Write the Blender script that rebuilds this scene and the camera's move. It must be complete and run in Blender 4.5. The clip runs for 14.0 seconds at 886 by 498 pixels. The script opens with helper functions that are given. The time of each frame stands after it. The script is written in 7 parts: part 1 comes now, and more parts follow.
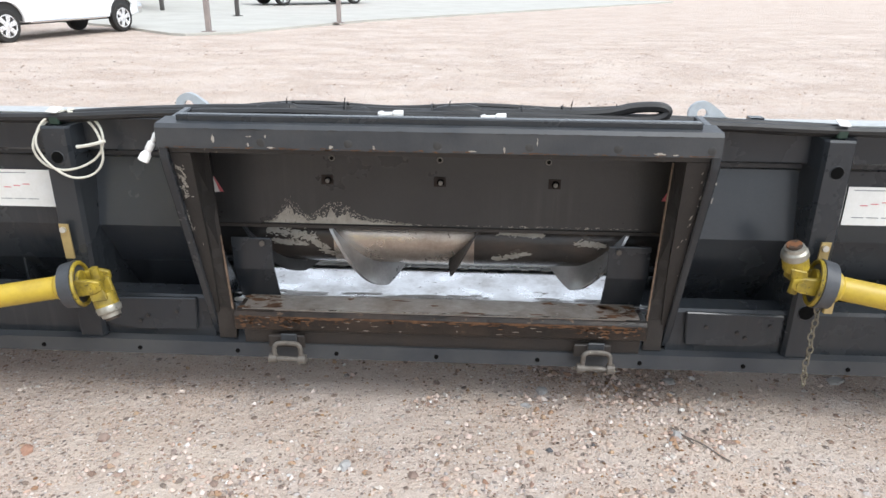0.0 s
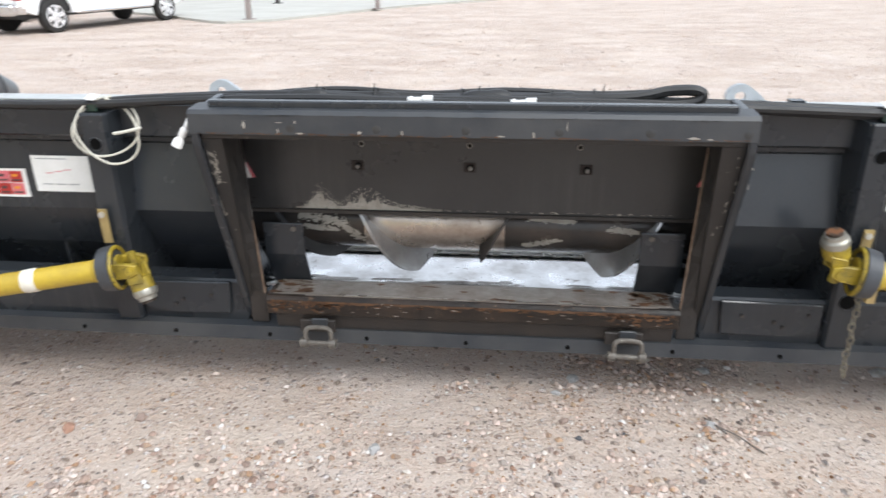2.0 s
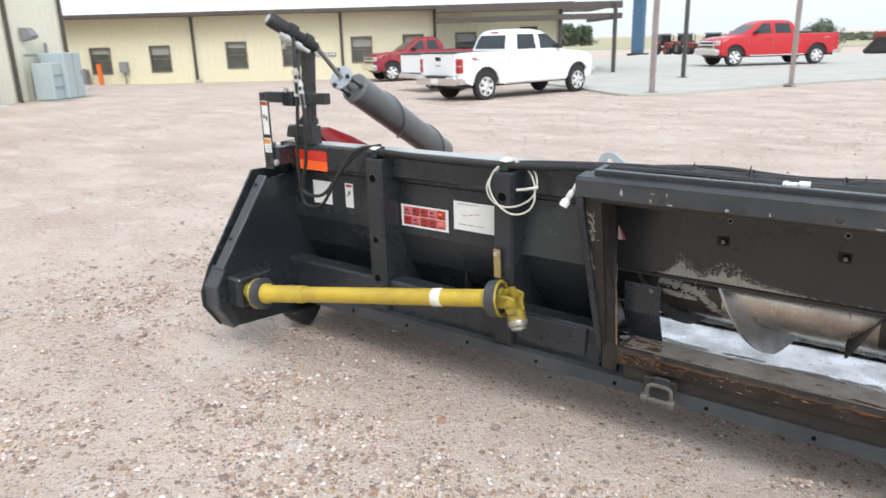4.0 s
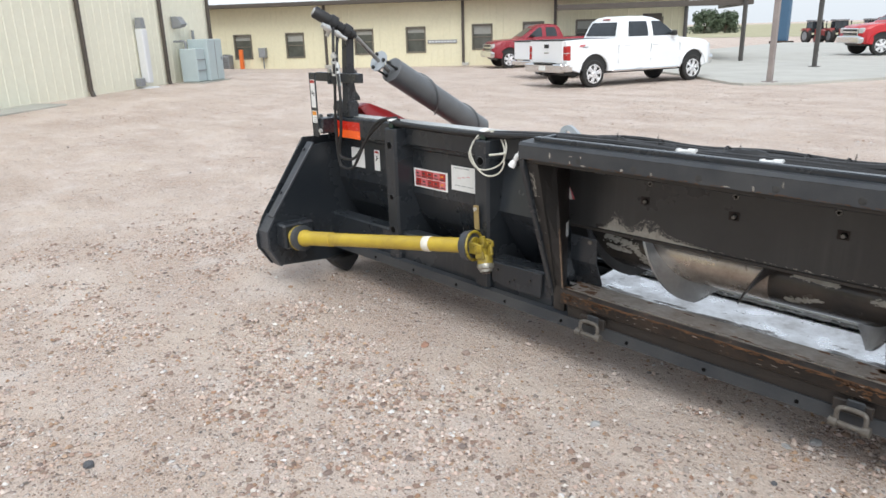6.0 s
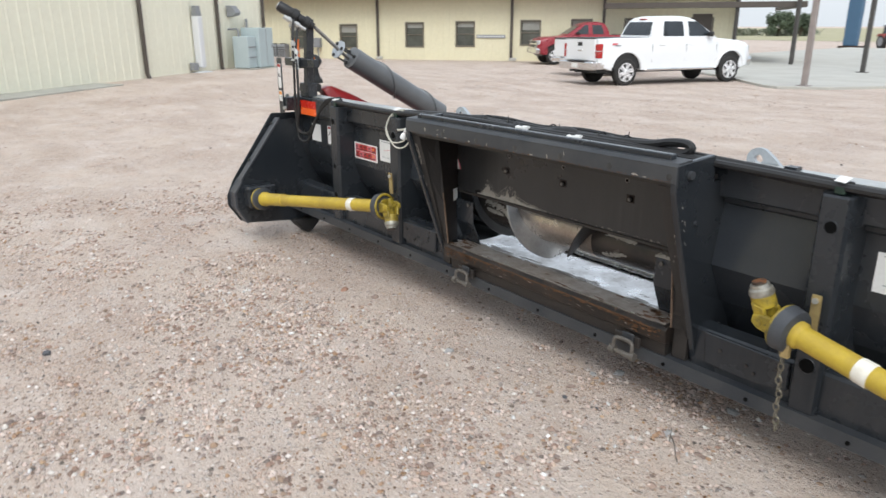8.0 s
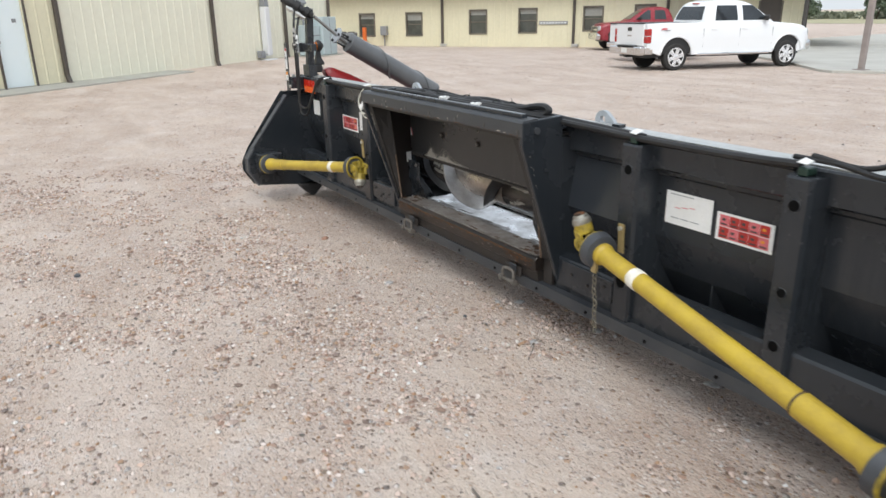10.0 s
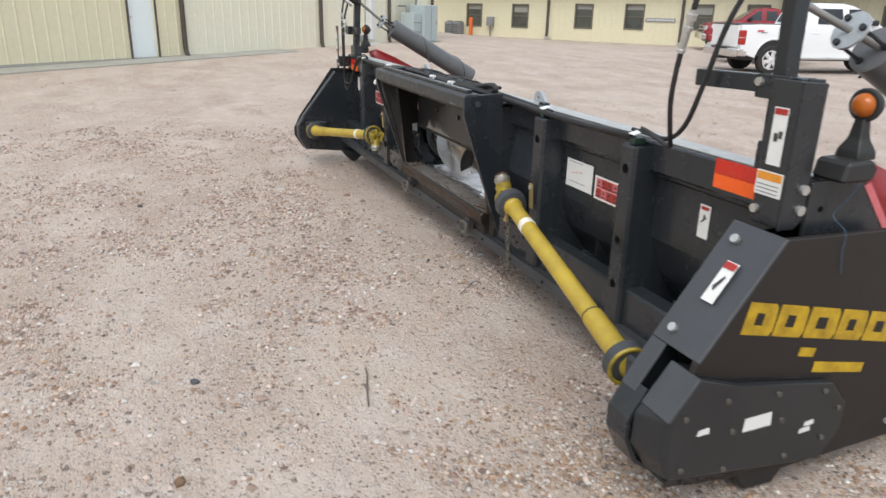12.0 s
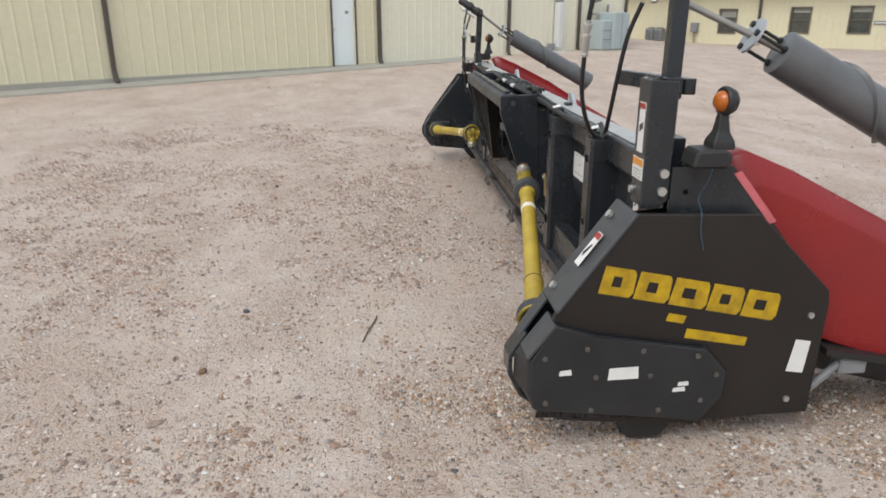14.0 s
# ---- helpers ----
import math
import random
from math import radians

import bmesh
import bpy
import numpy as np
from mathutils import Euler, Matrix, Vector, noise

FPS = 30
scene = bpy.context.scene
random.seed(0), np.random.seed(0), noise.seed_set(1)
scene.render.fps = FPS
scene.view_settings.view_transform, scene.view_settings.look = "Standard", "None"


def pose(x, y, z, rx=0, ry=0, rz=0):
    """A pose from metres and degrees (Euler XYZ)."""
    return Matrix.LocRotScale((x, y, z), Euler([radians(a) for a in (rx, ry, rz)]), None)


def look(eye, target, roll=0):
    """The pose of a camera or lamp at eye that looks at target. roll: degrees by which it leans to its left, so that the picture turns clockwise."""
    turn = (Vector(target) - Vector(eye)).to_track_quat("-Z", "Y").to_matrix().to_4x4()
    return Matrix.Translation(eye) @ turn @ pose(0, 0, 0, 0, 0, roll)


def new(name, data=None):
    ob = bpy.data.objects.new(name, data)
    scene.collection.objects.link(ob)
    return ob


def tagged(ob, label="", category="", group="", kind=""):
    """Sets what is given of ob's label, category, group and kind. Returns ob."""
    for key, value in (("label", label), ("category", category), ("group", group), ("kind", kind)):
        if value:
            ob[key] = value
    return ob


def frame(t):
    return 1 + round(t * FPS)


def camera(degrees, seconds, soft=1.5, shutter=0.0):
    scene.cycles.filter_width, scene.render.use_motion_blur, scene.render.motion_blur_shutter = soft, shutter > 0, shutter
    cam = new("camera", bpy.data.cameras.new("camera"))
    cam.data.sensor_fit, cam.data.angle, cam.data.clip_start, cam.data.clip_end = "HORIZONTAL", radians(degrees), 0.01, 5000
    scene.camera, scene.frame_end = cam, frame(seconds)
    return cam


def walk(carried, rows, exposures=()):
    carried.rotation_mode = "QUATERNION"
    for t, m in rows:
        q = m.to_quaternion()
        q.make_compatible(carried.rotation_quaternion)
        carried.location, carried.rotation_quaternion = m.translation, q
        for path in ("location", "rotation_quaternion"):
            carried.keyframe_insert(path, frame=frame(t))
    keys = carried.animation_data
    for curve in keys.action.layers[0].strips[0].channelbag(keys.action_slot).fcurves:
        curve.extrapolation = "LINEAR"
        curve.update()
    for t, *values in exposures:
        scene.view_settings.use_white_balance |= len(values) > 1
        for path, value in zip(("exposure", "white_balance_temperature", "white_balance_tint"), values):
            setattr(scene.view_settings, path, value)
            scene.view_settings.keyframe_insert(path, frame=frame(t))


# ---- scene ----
cam = camera(64.6, 14.0, shutter=0.5)
PATH = [
    (0, (0.119, -0.008, 1.512), (0.035, 1.852, 0.781), 0.5),
    (0.5, (0.123, -0.007, 1.508), (0.038, 1.851, 0.774), 0.1),
    (1, (0.124, -0.009, 1.505), (0.017, 1.838, 0.745), -0.6),
    (1.5, (0.14, -0.004, 1.499), (0.019, 1.833, 0.718), -0.8),
    (2, (0.149, 0.001, 1.508), (-0.043, 1.838, 0.741), -0.5),
    (2.5, (0.138, -0.013, 1.499), (-0.386, 1.761, 0.74), 0.8),
    (3, (0.094, -0.117, 1.523), (-0.758, 1.555, 0.832), 0.4),
    (3.5, (0.166, -0.236, 1.559), (-0.82, 1.375, 0.899), 0.2),
    (3.7, (0.204, -0.239, 1.571), (-0.866, 1.336, 0.959), -0.8),
    (5.8, (1.087, -0.301, 1.568), (-0.295, 1.035, 1.014), -0.6),
    (6, (1.194, -0.289, 1.563), (-0.22, 0.994, 0.969), -1.6),
    (6.5, (1.416, -0.278, 1.57), (-0.004, 1.01, 1.001), -3.0),
    (7, (1.718, -0.304, 1.569), (0.301, 0.975, 0.972), -1.0),
    (7.5, (1.96, -0.212, 1.563), (0.54, 1.062, 0.964), -2.0),
    (7.7, (2.075, -0.162, 1.551), (0.61, 1.06, 0.951), -0.9),
    (9.8, (3.207, 0.076, 1.558), (1.586, 1.06, 0.925), -0.8),
    (10, (3.318, 0.096, 1.548), (1.694, 1.074, 0.913), -0.8),
    (10.5, (3.593, 0.146, 1.562), (1.946, 1.065, 0.895), 0.1),
    (11, (3.818, 0.271, 1.556), (2.126, 1.12, 0.91), 0.9),
    (11.5, (4.081, 0.384, 1.564), (2.347, 1.136, 0.909), -0.3),
    (12, (4.354, 0.463, 1.556), (2.607, 1.18, 0.897), 1.4),
    (12.5, (4.559, 0.632, 1.569), (2.751, 1.172, 0.906), -0.8),
    (13, (4.774, 0.851, 1.563), (2.936, 1.247, 0.882), 2.0),
    (13.2, (4.865, 0.923, 1.562), (3.021, 1.313, 0.894), 0.9),
    (13.5, (5.022, 1.032, 1.552), (3.169, 1.344, 0.866), 1.6),
    (14, (5.182, 1.267, 1.593), (3.296, 1.435, 0.948), -0.0),
]
walk(cam, [(t, look(eye, target, roll)) for t, eye, target, roll in PATH], [(0, 0.43, 6100, 7), (2, 0.43, 6100, 7), (3.5, 0.32, 6100, 6), (6.0, 0.08, 6120, 6), (7.5, 0.03, 6150, 6), (10.0, -0.02, 6200, 6), (11.0, -0.07, 6220, 6), (12.5, -0.16, 6290, 7), (13.2, -0.25, 6330, 7), (14.0, -0.28, 6370, 7)])

# ---- world and light: a bright overcast afternoon ----
world = bpy.data.worlds.new("overcast_sky")
scene.world = world
world.use_nodes = True
wn, wl = world.node_tree.nodes, world.node_tree.links
wn.clear()
sky = wn.new("ShaderNodeTexSky")
sky.sky_type = "NISHITA"
sky.sun_disc = False
sky.sun_elevation, sky.sun_rotation = radians(53), radians(130)
sky.dust_density, sky.ozone_density = 4.0, 1.0
sky_bg = wn.new("ShaderNodeBackground")
sky_bg.inputs["Strength"].default_value = 0.05
cloud_bg = wn.new("ShaderNodeBackground")
cloud_bg.inputs["Color"].default_value = (0.945, 0.96, 1.0, 1)
cloud_bg.inputs["Strength"].default_value = 0.83
sky_add = wn.new("ShaderNodeAddShader")
sky_out = wn.new("ShaderNodeOutputWorld")
wl.new(sky.outputs[0], sky_bg.inputs["Color"])
wl.new(sky_bg.outputs[0], sky_add.inputs[0])
wl.new(cloud_bg.outputs[0], sky_add.inputs[1])
wl.new(sky_add.outputs[0], sky_out.inputs["Surface"])

sun_data = bpy.data.lights.new("sun", "SUN")
sun_data.energy, sun_data.angle, sun_data.color = 1.8, radians(36), (1.0, 0.975, 0.945)
sun = new("sun", sun_data)
sun.matrix_basis = look((5.9, -5.0, 10.2), (0, 0, 0))


# ---- materials ----
def mat_base(name):
    m = bpy.data.materials.new(name)
    m.use_nodes = True
    nt = m.node_tree
    return m, nt, nt.nodes["Principled BSDF"]


def coords(nt, scale=1.0):
    tc = nt.nodes.new("ShaderNodeTexCoord")
    mp = nt.nodes.new("ShaderNodeMapping")
    mp.inputs["Scale"].default_value = scale if isinstance(scale, tuple) else (scale,) * 3
    nt.links.new(tc.outputs["Object"], mp.inputs["Vector"])
    return mp.outputs["Vector"]


def noise_fac(nt, vec, scale, detail=6.0, rough=0.6, lo=0.35, hi=0.65):
    n = nt.nodes.new("ShaderNodeTexNoise")
    n.inputs["Scale"].default_value, n.inputs["Detail"].default_value, n.inputs["Roughness"].default_value = scale, detail, rough
    nt.links.new(vec, n.inputs["Vector"])
    r = nt.nodes.new("ShaderNodeMapRange")
    r.inputs["From Min"].default_value, r.inputs["From Max"].default_value = lo, hi
    nt.links.new(n.outputs["Fac"], r.inputs["Value"])
    return r.outputs["Result"]


def mixc(nt, fac, a, b):
    m = nt.nodes.new("ShaderNodeMix")
    m.data_type = "RGBA"
    for sock, v in ((m.inputs["Factor"], fac), (m.inputs[6], a), (m.inputs[7], b)):
        if isinstance(v, (int, float)):
            sock.default_value = v
        elif isinstance(v, tuple):
            sock.default_value = (*v, 1)
        else:
            nt.links.new(v, sock)
    return m.outputs[2]


def mathn(nt, op, a, b):
    m = nt.nodes.new("ShaderNodeMath")
    m.operation = op
    for sock, v in ((m.inputs[0], a), (m.inputs[1], b)):
        if isinstance(v, (int, float)):
            sock.default_value = v
        else:
            nt.links.new(v, sock)
    return m.outputs[0]


def bump(nt, bsdf, height, strength, dist):
    b = nt.nodes.new("ShaderNodeBump")
    b.inputs["Strength"].default_value, b.inputs["Distance"].default_value = strength, dist
    nt.links.new(height, b.inputs["Height"])
    nt.links.new(b.outputs[0], bsdf.inputs["Normal"])


def surface(name, color, second=None, rough=0.5, metal=0.0, scale=6.0, amount=0.5, wear=None, wear_at=0.66, relief=0.15, rough_var=0.15, grain=90.0, streak=0.0):
    """Paint, metal or rubber: two colours mixed in stains, fine grain, worn spots and a little relief."""
    m, nt, b = mat_base(name)
    vec = coords(nt)
    second = second or tuple(c * 0.72 for c in color)
    stain = noise_fac(nt, vec, scale, 5.0, 0.62, 0.35, 0.68)
    fine = noise_fac(nt, vec, grain, 3.0, 0.6, 0.3, 0.7)
    col = mixc(nt, mathn(nt, "MULTIPLY", stain, amount), color, second)
    col = mixc(nt, mathn(nt, "MULTIPLY", fine, 0.18), col, tuple(min(1, c * 1.35 + 0.01) for c in color))
    if wear:
        spots = noise_fac(nt, vec, scale * 2.3, 8.0, 0.7, wear_at, wear_at + 0.04)
        col = mixc(nt, spots, col, wear)
    if streak:
        runs = noise_fac(nt, coords(nt, (34.0, 34.0, 1.6)), 1.0, 4.0, 0.6, 0.48, 0.72)
        blot = noise_fac(nt, vec, 1.7, 4.0, 0.6, 0.40, 0.66)
        col = mixc(nt, mathn(nt, "MULTIPLY", mathn(nt, "MULTIPLY", runs, blot), streak), col, (0.105, 0.102, 0.096))
    nt.links.new(col, b.inputs["Base Color"])
    rv = mathn(nt, "ADD", rough - rough_var / 2, mathn(nt, "MULTIPLY", stain, rough_var))
    nt.links.new(rv, b.inputs["Roughness"])
    b.inputs["Metallic"].default_value = metal
    bump(nt, b, fine, relief, 0.002)
    return m


PAINT = surface("charcoal_paint", (0.0172, 0.0207, 0.0252), (0.030, 0.033, 0.037), 0.27, 0, 3.0, 0.7, (0.09, 0.085, 0.078), 0.75, 0.08, 0.16, 90.0, 0.16)
PAINT_DUSTY = surface("dusty_charcoal_paint", (0.028, 0.032, 0.038), (0.066, 0.066, 0.066), 0.46, 0, 5.0, 0.7, (0.20, 0.19, 0.17), 0.67, 0.15, 0.2)
PLATE_PAINT = surface("worn_plate_paint", (0.0270, 0.0272, 0.0278), (0.045, 0.0445, 0.0440), 0.32, 0, 3.0, 0.6, (0.16, 0.15, 0.135), 0.74, 0.12, 0.12, 90.0, 0.22)
# glossy charcoal for the inner panels, its base lightened to carry their sky sheen
PANEL_SHEEN_PAINT = surface("glossy_charcoal_sheen", (0.0245, 0.0285, 0.0345), (0.034, 0.038, 0.043), 0.24, 0, 3.0, 0.7, (0.09, 0.085, 0.078), 0.76, 0.03, 0.10, 90.0, 0.12)
COVER_PAINT = surface("dusty_black_cover", (0.0185, 0.0200, 0.0222), (0.029, 0.030, 0.031), 0.40, 0, 5.0, 0.7, (0.10, 0.09, 0.08), 0.73, 0.12)
ARM_PAINT = surface("brown_black_arm_paint", (0.0160, 0.0152, 0.0148), (0.027, 0.0240, 0.0215), 0.5, 0.1, 7.0, 0.9, (0.10, 0.085, 0.07), 0.69, 0.3)
SHIELD_PAINT = surface("brown_black_plastic", (0.0122, 0.0088, 0.0074), (0.0225, 0.0168, 0.0140), 0.55, 0, 4.0, 0.6, (0.06, 0.05, 0.042), 0.74, 0.1, 0.15)
GREY_PAINT = surface("grey_guard_paint", (0.058, 0.062, 0.070), (0.040, 0.043, 0.048), 0.40, 0, 5.0, 0.6, None, 0.7, 0.3, 0.15, 160.0)
RUST = surface("rusty_steel", (0.034, 0.027, 0.022), (0.085, 0.050, 0.030), 0.65, 0.2, 6.0, 0.9, (0.20, 0.085, 0.035), 0.58, 0.5, 0.2, 60)
SILL_DARK = surface("dark_worn_sill", (0.014, 0.012, 0.0105), (0.048, 0.032, 0.023), 0.38, 0.2, 7.0, 0.9, (0.11, 0.070, 0.045), 0.61, 0.4, 0.2, 60)
RUST_BRIGHT = surface("orange_rust", (0.13, 0.062, 0.026), (0.052, 0.032, 0.022), 0.75, 0.1, 16.0, 0.9, (0.26, 0.13, 0.06), 0.62, 0.5, 0.2, 80)
RUST_DARK = surface("dark_rusted_paint", (0.024, 0.022, 0.021), (0.042, 0.033, 0.027), 0.55, 0.1, 7.0, 0.9, (0.17, 0.14, 0.11), 0.66, 0.4)
STEEL = surface("polished_steel", (0.68, 0.67, 0.66), (0.44, 0.41, 0.38), 0.28, 1.0, 8.0, 0.6, (0.16, 0.12, 0.09), 0.68, 0.08, 0.2)
FLIGHT_STEEL = surface("worn_flight_steel", (0.42, 0.42, 0.42), (0.24, 0.23, 0.22), 0.36, 0.7, 9.0, 0.8, (0.10, 0.085, 0.07), 0.68, 0.12, 0.2)
FLIGHT_DARK = surface("dark_flight_paint", (0.035, 0.036, 0.038), (0.075, 0.075, 0.075), 0.42, 0.2, 9.0, 0.8, (0.22, 0.21, 0.2), 0.66, 0.15)
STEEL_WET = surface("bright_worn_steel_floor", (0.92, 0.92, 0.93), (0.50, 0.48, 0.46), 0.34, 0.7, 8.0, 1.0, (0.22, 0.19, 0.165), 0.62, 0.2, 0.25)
STEEL_DULL = surface("dull_worn_steel", (0.52, 0.46, 0.40), (0.24, 0.19, 0.155), 0.30, 0.8, 6.0, 0.9, (0.10, 0.075, 0.06), 0.62, 0.2, 0.2)
FLOOR_DULL = surface("scuffed_steel", (0.34, 0.32, 0.30), (0.17, 0.145, 0.125), 0.45, 0.5, 9.0, 0.9, (0.55, 0.54, 0.52), 0.64, 0.2)
LEDGE = surface("scraped_ledge", (0.31, 0.285, 0.260), (0.15, 0.118, 0.095), 0.38, 0.35, 9.0, 0.9, (0.42, 0.40, 0.37), 0.62, 0.3)
AUGER_PAINT = surface("auger_tube_paint", (0.030, 0.028, 0.027), (0.085, 0.066, 0.052), 0.25, 0.3, 3.4, 0.9, (0.30, 0.27, 0.235), 0.66, 0.2)
BARE = surface("bare_primer", (0.34, 0.32, 0.28), (0.22, 0.20, 0.17), 0.7, 0, 40.0, 0.8, (0.06, 0.055, 0.05), 0.60, 0.3)
BARE_STEEL = surface("pale_worn_metal", (0.36, 0.34, 0.30), (0.22, 0.20, 0.17), 0.5, 0.2, 20.0, 0.8, (0.06, 0.048, 0.04), 0.62, 0.25)
ZINC = surface("zinc_plate", (0.62, 0.62, 0.60), (0.42, 0.41, 0.38), 0.42, 0.8, 18.0, 0.5)
YELLOW = surface("yellow_guard_plastic", (0.50, 0.36, 0.035), (0.34, 0.235, 0.035), 0.42, 0, 7.0, 0.9, (0.16, 0.105, 0.03), 0.68, 0.12)
YELLOW_DIRTY = surface("greasy_yellow_paint", (0.42, 0.31, 0.03), (0.10, 0.075, 0.02), 0.45, 0.1, 22.0, 0.9, (0.03, 0.025, 0.02), 0.60, 0.2)
RUBBER = surface("black_rubber", (0.012, 0.012, 0.013), (0.028, 0.027, 0.026), 0.55, 0, 12.0, 0.7)
RUBBER_GREY = surface("grey_rubber_shroud", (0.055, 0.060, 0.068), (0.03, 0.032, 0.036), 0.5, 0, 14.0, 0.7)
TYRE = surface("tyre_rubber", (0.016, 0.016, 0.016), (0.05, 0.045, 0.04), 0.8, 0, 9.0, 0.6)
AUGER_GREY = surface("grey_cone_plastic", (0.125, 0.130, 0.136), (0.085, 0.086, 0.088), 0.36, 0, 6.0, 0.5, None, 0.7, 0.08)
RED = surface("dark_red_plastic", (0.25, 0.013, 0.014), (0.19, 0.011, 0.012), 0.34, 0, 3.0, 0.6, None, 0.7, 0.06)
WHITE = surface("white_sticker", (0.78, 0.78, 0.76), (0.66, 0.65, 0.62), 0.45, 0, 12.0, 0.5)
WHITE_TAPE = surface("dirty_white_tape", (0.80, 0.77, 0.68), (0.55, 0.50, 0.40), 0.55, 0, 25.0, 0.6)
BEIGE_CABLE = surface("ivory_cable", (0.62, 0.60, 0.52), (0.42, 0.40, 0.34), 0.5, 0, 20.0, 0.6)
GREEN = surface("green_clip", (0.012, 0.032, 0.022), None, 0.4, 0, 20.0)
DECAL_RED = surface("decal_red", (0.42, 0.03, 0.025), (0.28, 0.02, 0.02), 0.4, 0, 40.0, 0.6)
DECAL_DARK = surface("decal_print", (0.05, 0.045, 0.045), None, 0.5, 0, 40.0)
DECAL_ORANGE = surface("decal_orange", (0.75, 0.30, 0.03), None, 0.4, 0, 40.0)
DECAL_PINK = surface("faded_red_reflector", (0.62, 0.16, 0.18), (0.5, 0.1, 0.11), 0.35, 0, 30.0, 0.5)
REFLECT_RED = surface("red_reflector", (0.62, 0.028, 0.012), (0.48, 0.02, 0.01), 0.25, 0, 30.0, 0.4)
REFLECT_ORANGE = surface("orange_reflector", (0.95, 0.13, 0.012), (0.85, 0.10, 0.01), 0.25, 0, 30.0, 0.4)
LOGO_YELLOW = surface("yellow_print", (0.56, 0.36, 0.010), (0.27, 0.16, 0.008), 0.45, 0, 16.0, 0.9)
LINER_RUST = surface("pale_rusty_edge", (0.22, 0.155, 0.11), (0.09, 0.055, 0.035), 0.65, 0.1, 30.0, 0.9, (0.42, 0.36, 0.30), 0.62, 0.4)
BRASS = surface("tan_strap", (0.42, 0.32, 0.14), (0.28, 0.20, 0.09), 0.5, 0.3, 20.0, 0.6)
CHROME = surface("chrome", (0.72, 0.72, 0.72), (0.6, 0.6, 0.6), 0.12, 1.0, 8.0, 0.3)
AMBER = surface("amber_lens", (0.46, 0.12, 0.012), (0.30, 0.07, 0.008), 0.2, 0, 30.0, 0.4)
SIDING = surface("cream_siding", (0.72, 0.675, 0.49), (0.67, 0.625, 0.45), 0.5, 0, 0.7, 0.5, None, 0.7, 0.02, 0.1, 8)
SIDING_PALE = surface("pale_cream_siding", (0.78, 0.755, 0.615), (0.73, 0.705, 0.575), 0.5, 0, 0.7, 0.5, None, 0.7, 0.02, 0.1, 8)
SIDING_TAN = surface("tan_siding", (0.72, 0.675, 0.49), (0.67, 0.625, 0.45), 0.5, 0, 0.7, 0.5, None, 0.7, 0.02, 0.1, 8)
TRIM_BROWN = surface("brown_trim", (0.085, 0.070, 0.058), (0.06, 0.05, 0.042), 0.5, 0, 3.0, 0.5)
ROOF_WHITE = surface("white_metal_roof", (0.72, 0.73, 0.74), (0.62, 0.63, 0.64), 0.45, 0.1, 1.0, 0.5)
BLIND = surface("pale_window_blind", (0.34, 0.34, 0.31), (0.26, 0.26, 0.24), 0.6, 0, 5.0, 0.5)
CASING = surface("olive_window_casing", (0.17, 0.150, 0.115), (0.13, 0.115, 0.09), 0.5, 0, 3.0, 0.5)
DOOR_WHITE = surface("white_door_paint", (0.82, 0.90, 0.91), (0.78, 0.87, 0.89), 0.5, 0, 2.0, 0.4)
CONCRETE = surface("pale_concrete", (0.46, 0.45, 0.41), (0.37, 0.355, 0.32), 0.85, 0, 0.8, 0.7, None, 0.7, 0.3, 0.1, 20)
APRON = surface("grey_concrete_apron", (0.40, 0.39, 0.345), (0.31, 0.30, 0.265), 0.85, 0, 1.5, 0.7, None, 0.7, 0.3, 0.1, 20)
BOX_GREEN = surface("grey_green_cabinet", (0.42, 0.49, 0.50), (0.35, 0.41, 0.42), 0.5, 0, 2.0, 0.5)
AC_GREY = surface("grey_unit_paint", (0.25, 0.26, 0.27), (0.18, 0.18, 0.19), 0.5, 0, 6.0, 0.6)
SIGN_ORANGE = surface("orange_post", (0.72, 0.16, 0.03), None, 0.5)
POST_GREY = surface("weathered_post_paint", (0.30, 0.26, 0.24), (0.20, 0.17, 0.16), 0.6, 0, 4.0, 0.7)
POST_DARK = surface("dark_post_paint", (0.07, 0.065, 0.06), (0.05, 0.045, 0.04), 0.6, 0, 4.0, 0.6)
BLUE_SIGN = surface("blue_sign_paint", (0.055, 0.12, 0.20), (0.045, 0.10, 0.17), 0.5, 0, 2.0, 0.4)
CAR_WHITE = surface("white_car_paint", (0.80, 0.81, 0.82), (0.76, 0.77, 0.78), 0.22, 0, 1.5, 0.4, None, 0.7, 0.0, 0.05)
CAR_RED = surface("red_car_paint", (0.46, 0.02, 0.025), (0.40, 0.018, 0.022), 0.24, 0, 1.5, 0.4, None, 0.7, 0.0, 0.05)
CAR_RED_DARK = surface("maroon_car_paint", (0.26, 0.025, 0.035), (0.22, 0.02, 0.03), 0.28, 0, 1.5, 0.4, None, 0.7, 0.0, 0.05)
ROD_STEEL = surface("dull_rod_steel", (0.34, 0.33, 0.31), (0.22, 0.21, 0.20), 0.42, 0.6, 10.0, 0.6)
GALV = surface("galvanized_plate", (0.44, 0.47, 0.50), (0.34, 0.36, 0.38), 0.5, 0.3, 14.0, 0.6)
TRACTOR_RED = surface("tractor_red", (0.26, 0.035, 0.028), (0.18, 0.03, 0.025), 0.4, 0, 1.5, 0.4)
BLACK_TRIM = surface("black_trim", (0.018, 0.018, 0.018), (0.03, 0.03, 0.03), 0.5, 0, 6.0, 0.4)
TAIL_RED = surface("red_lamp_lens", (0.40, 0.022, 0.02), None, 0.2)
LAMP_CLEAR = surface("clear_lamp_lens", (0.65, 0.66, 0.66), (0.5, 0.5, 0.5), 0.15, 0.3)
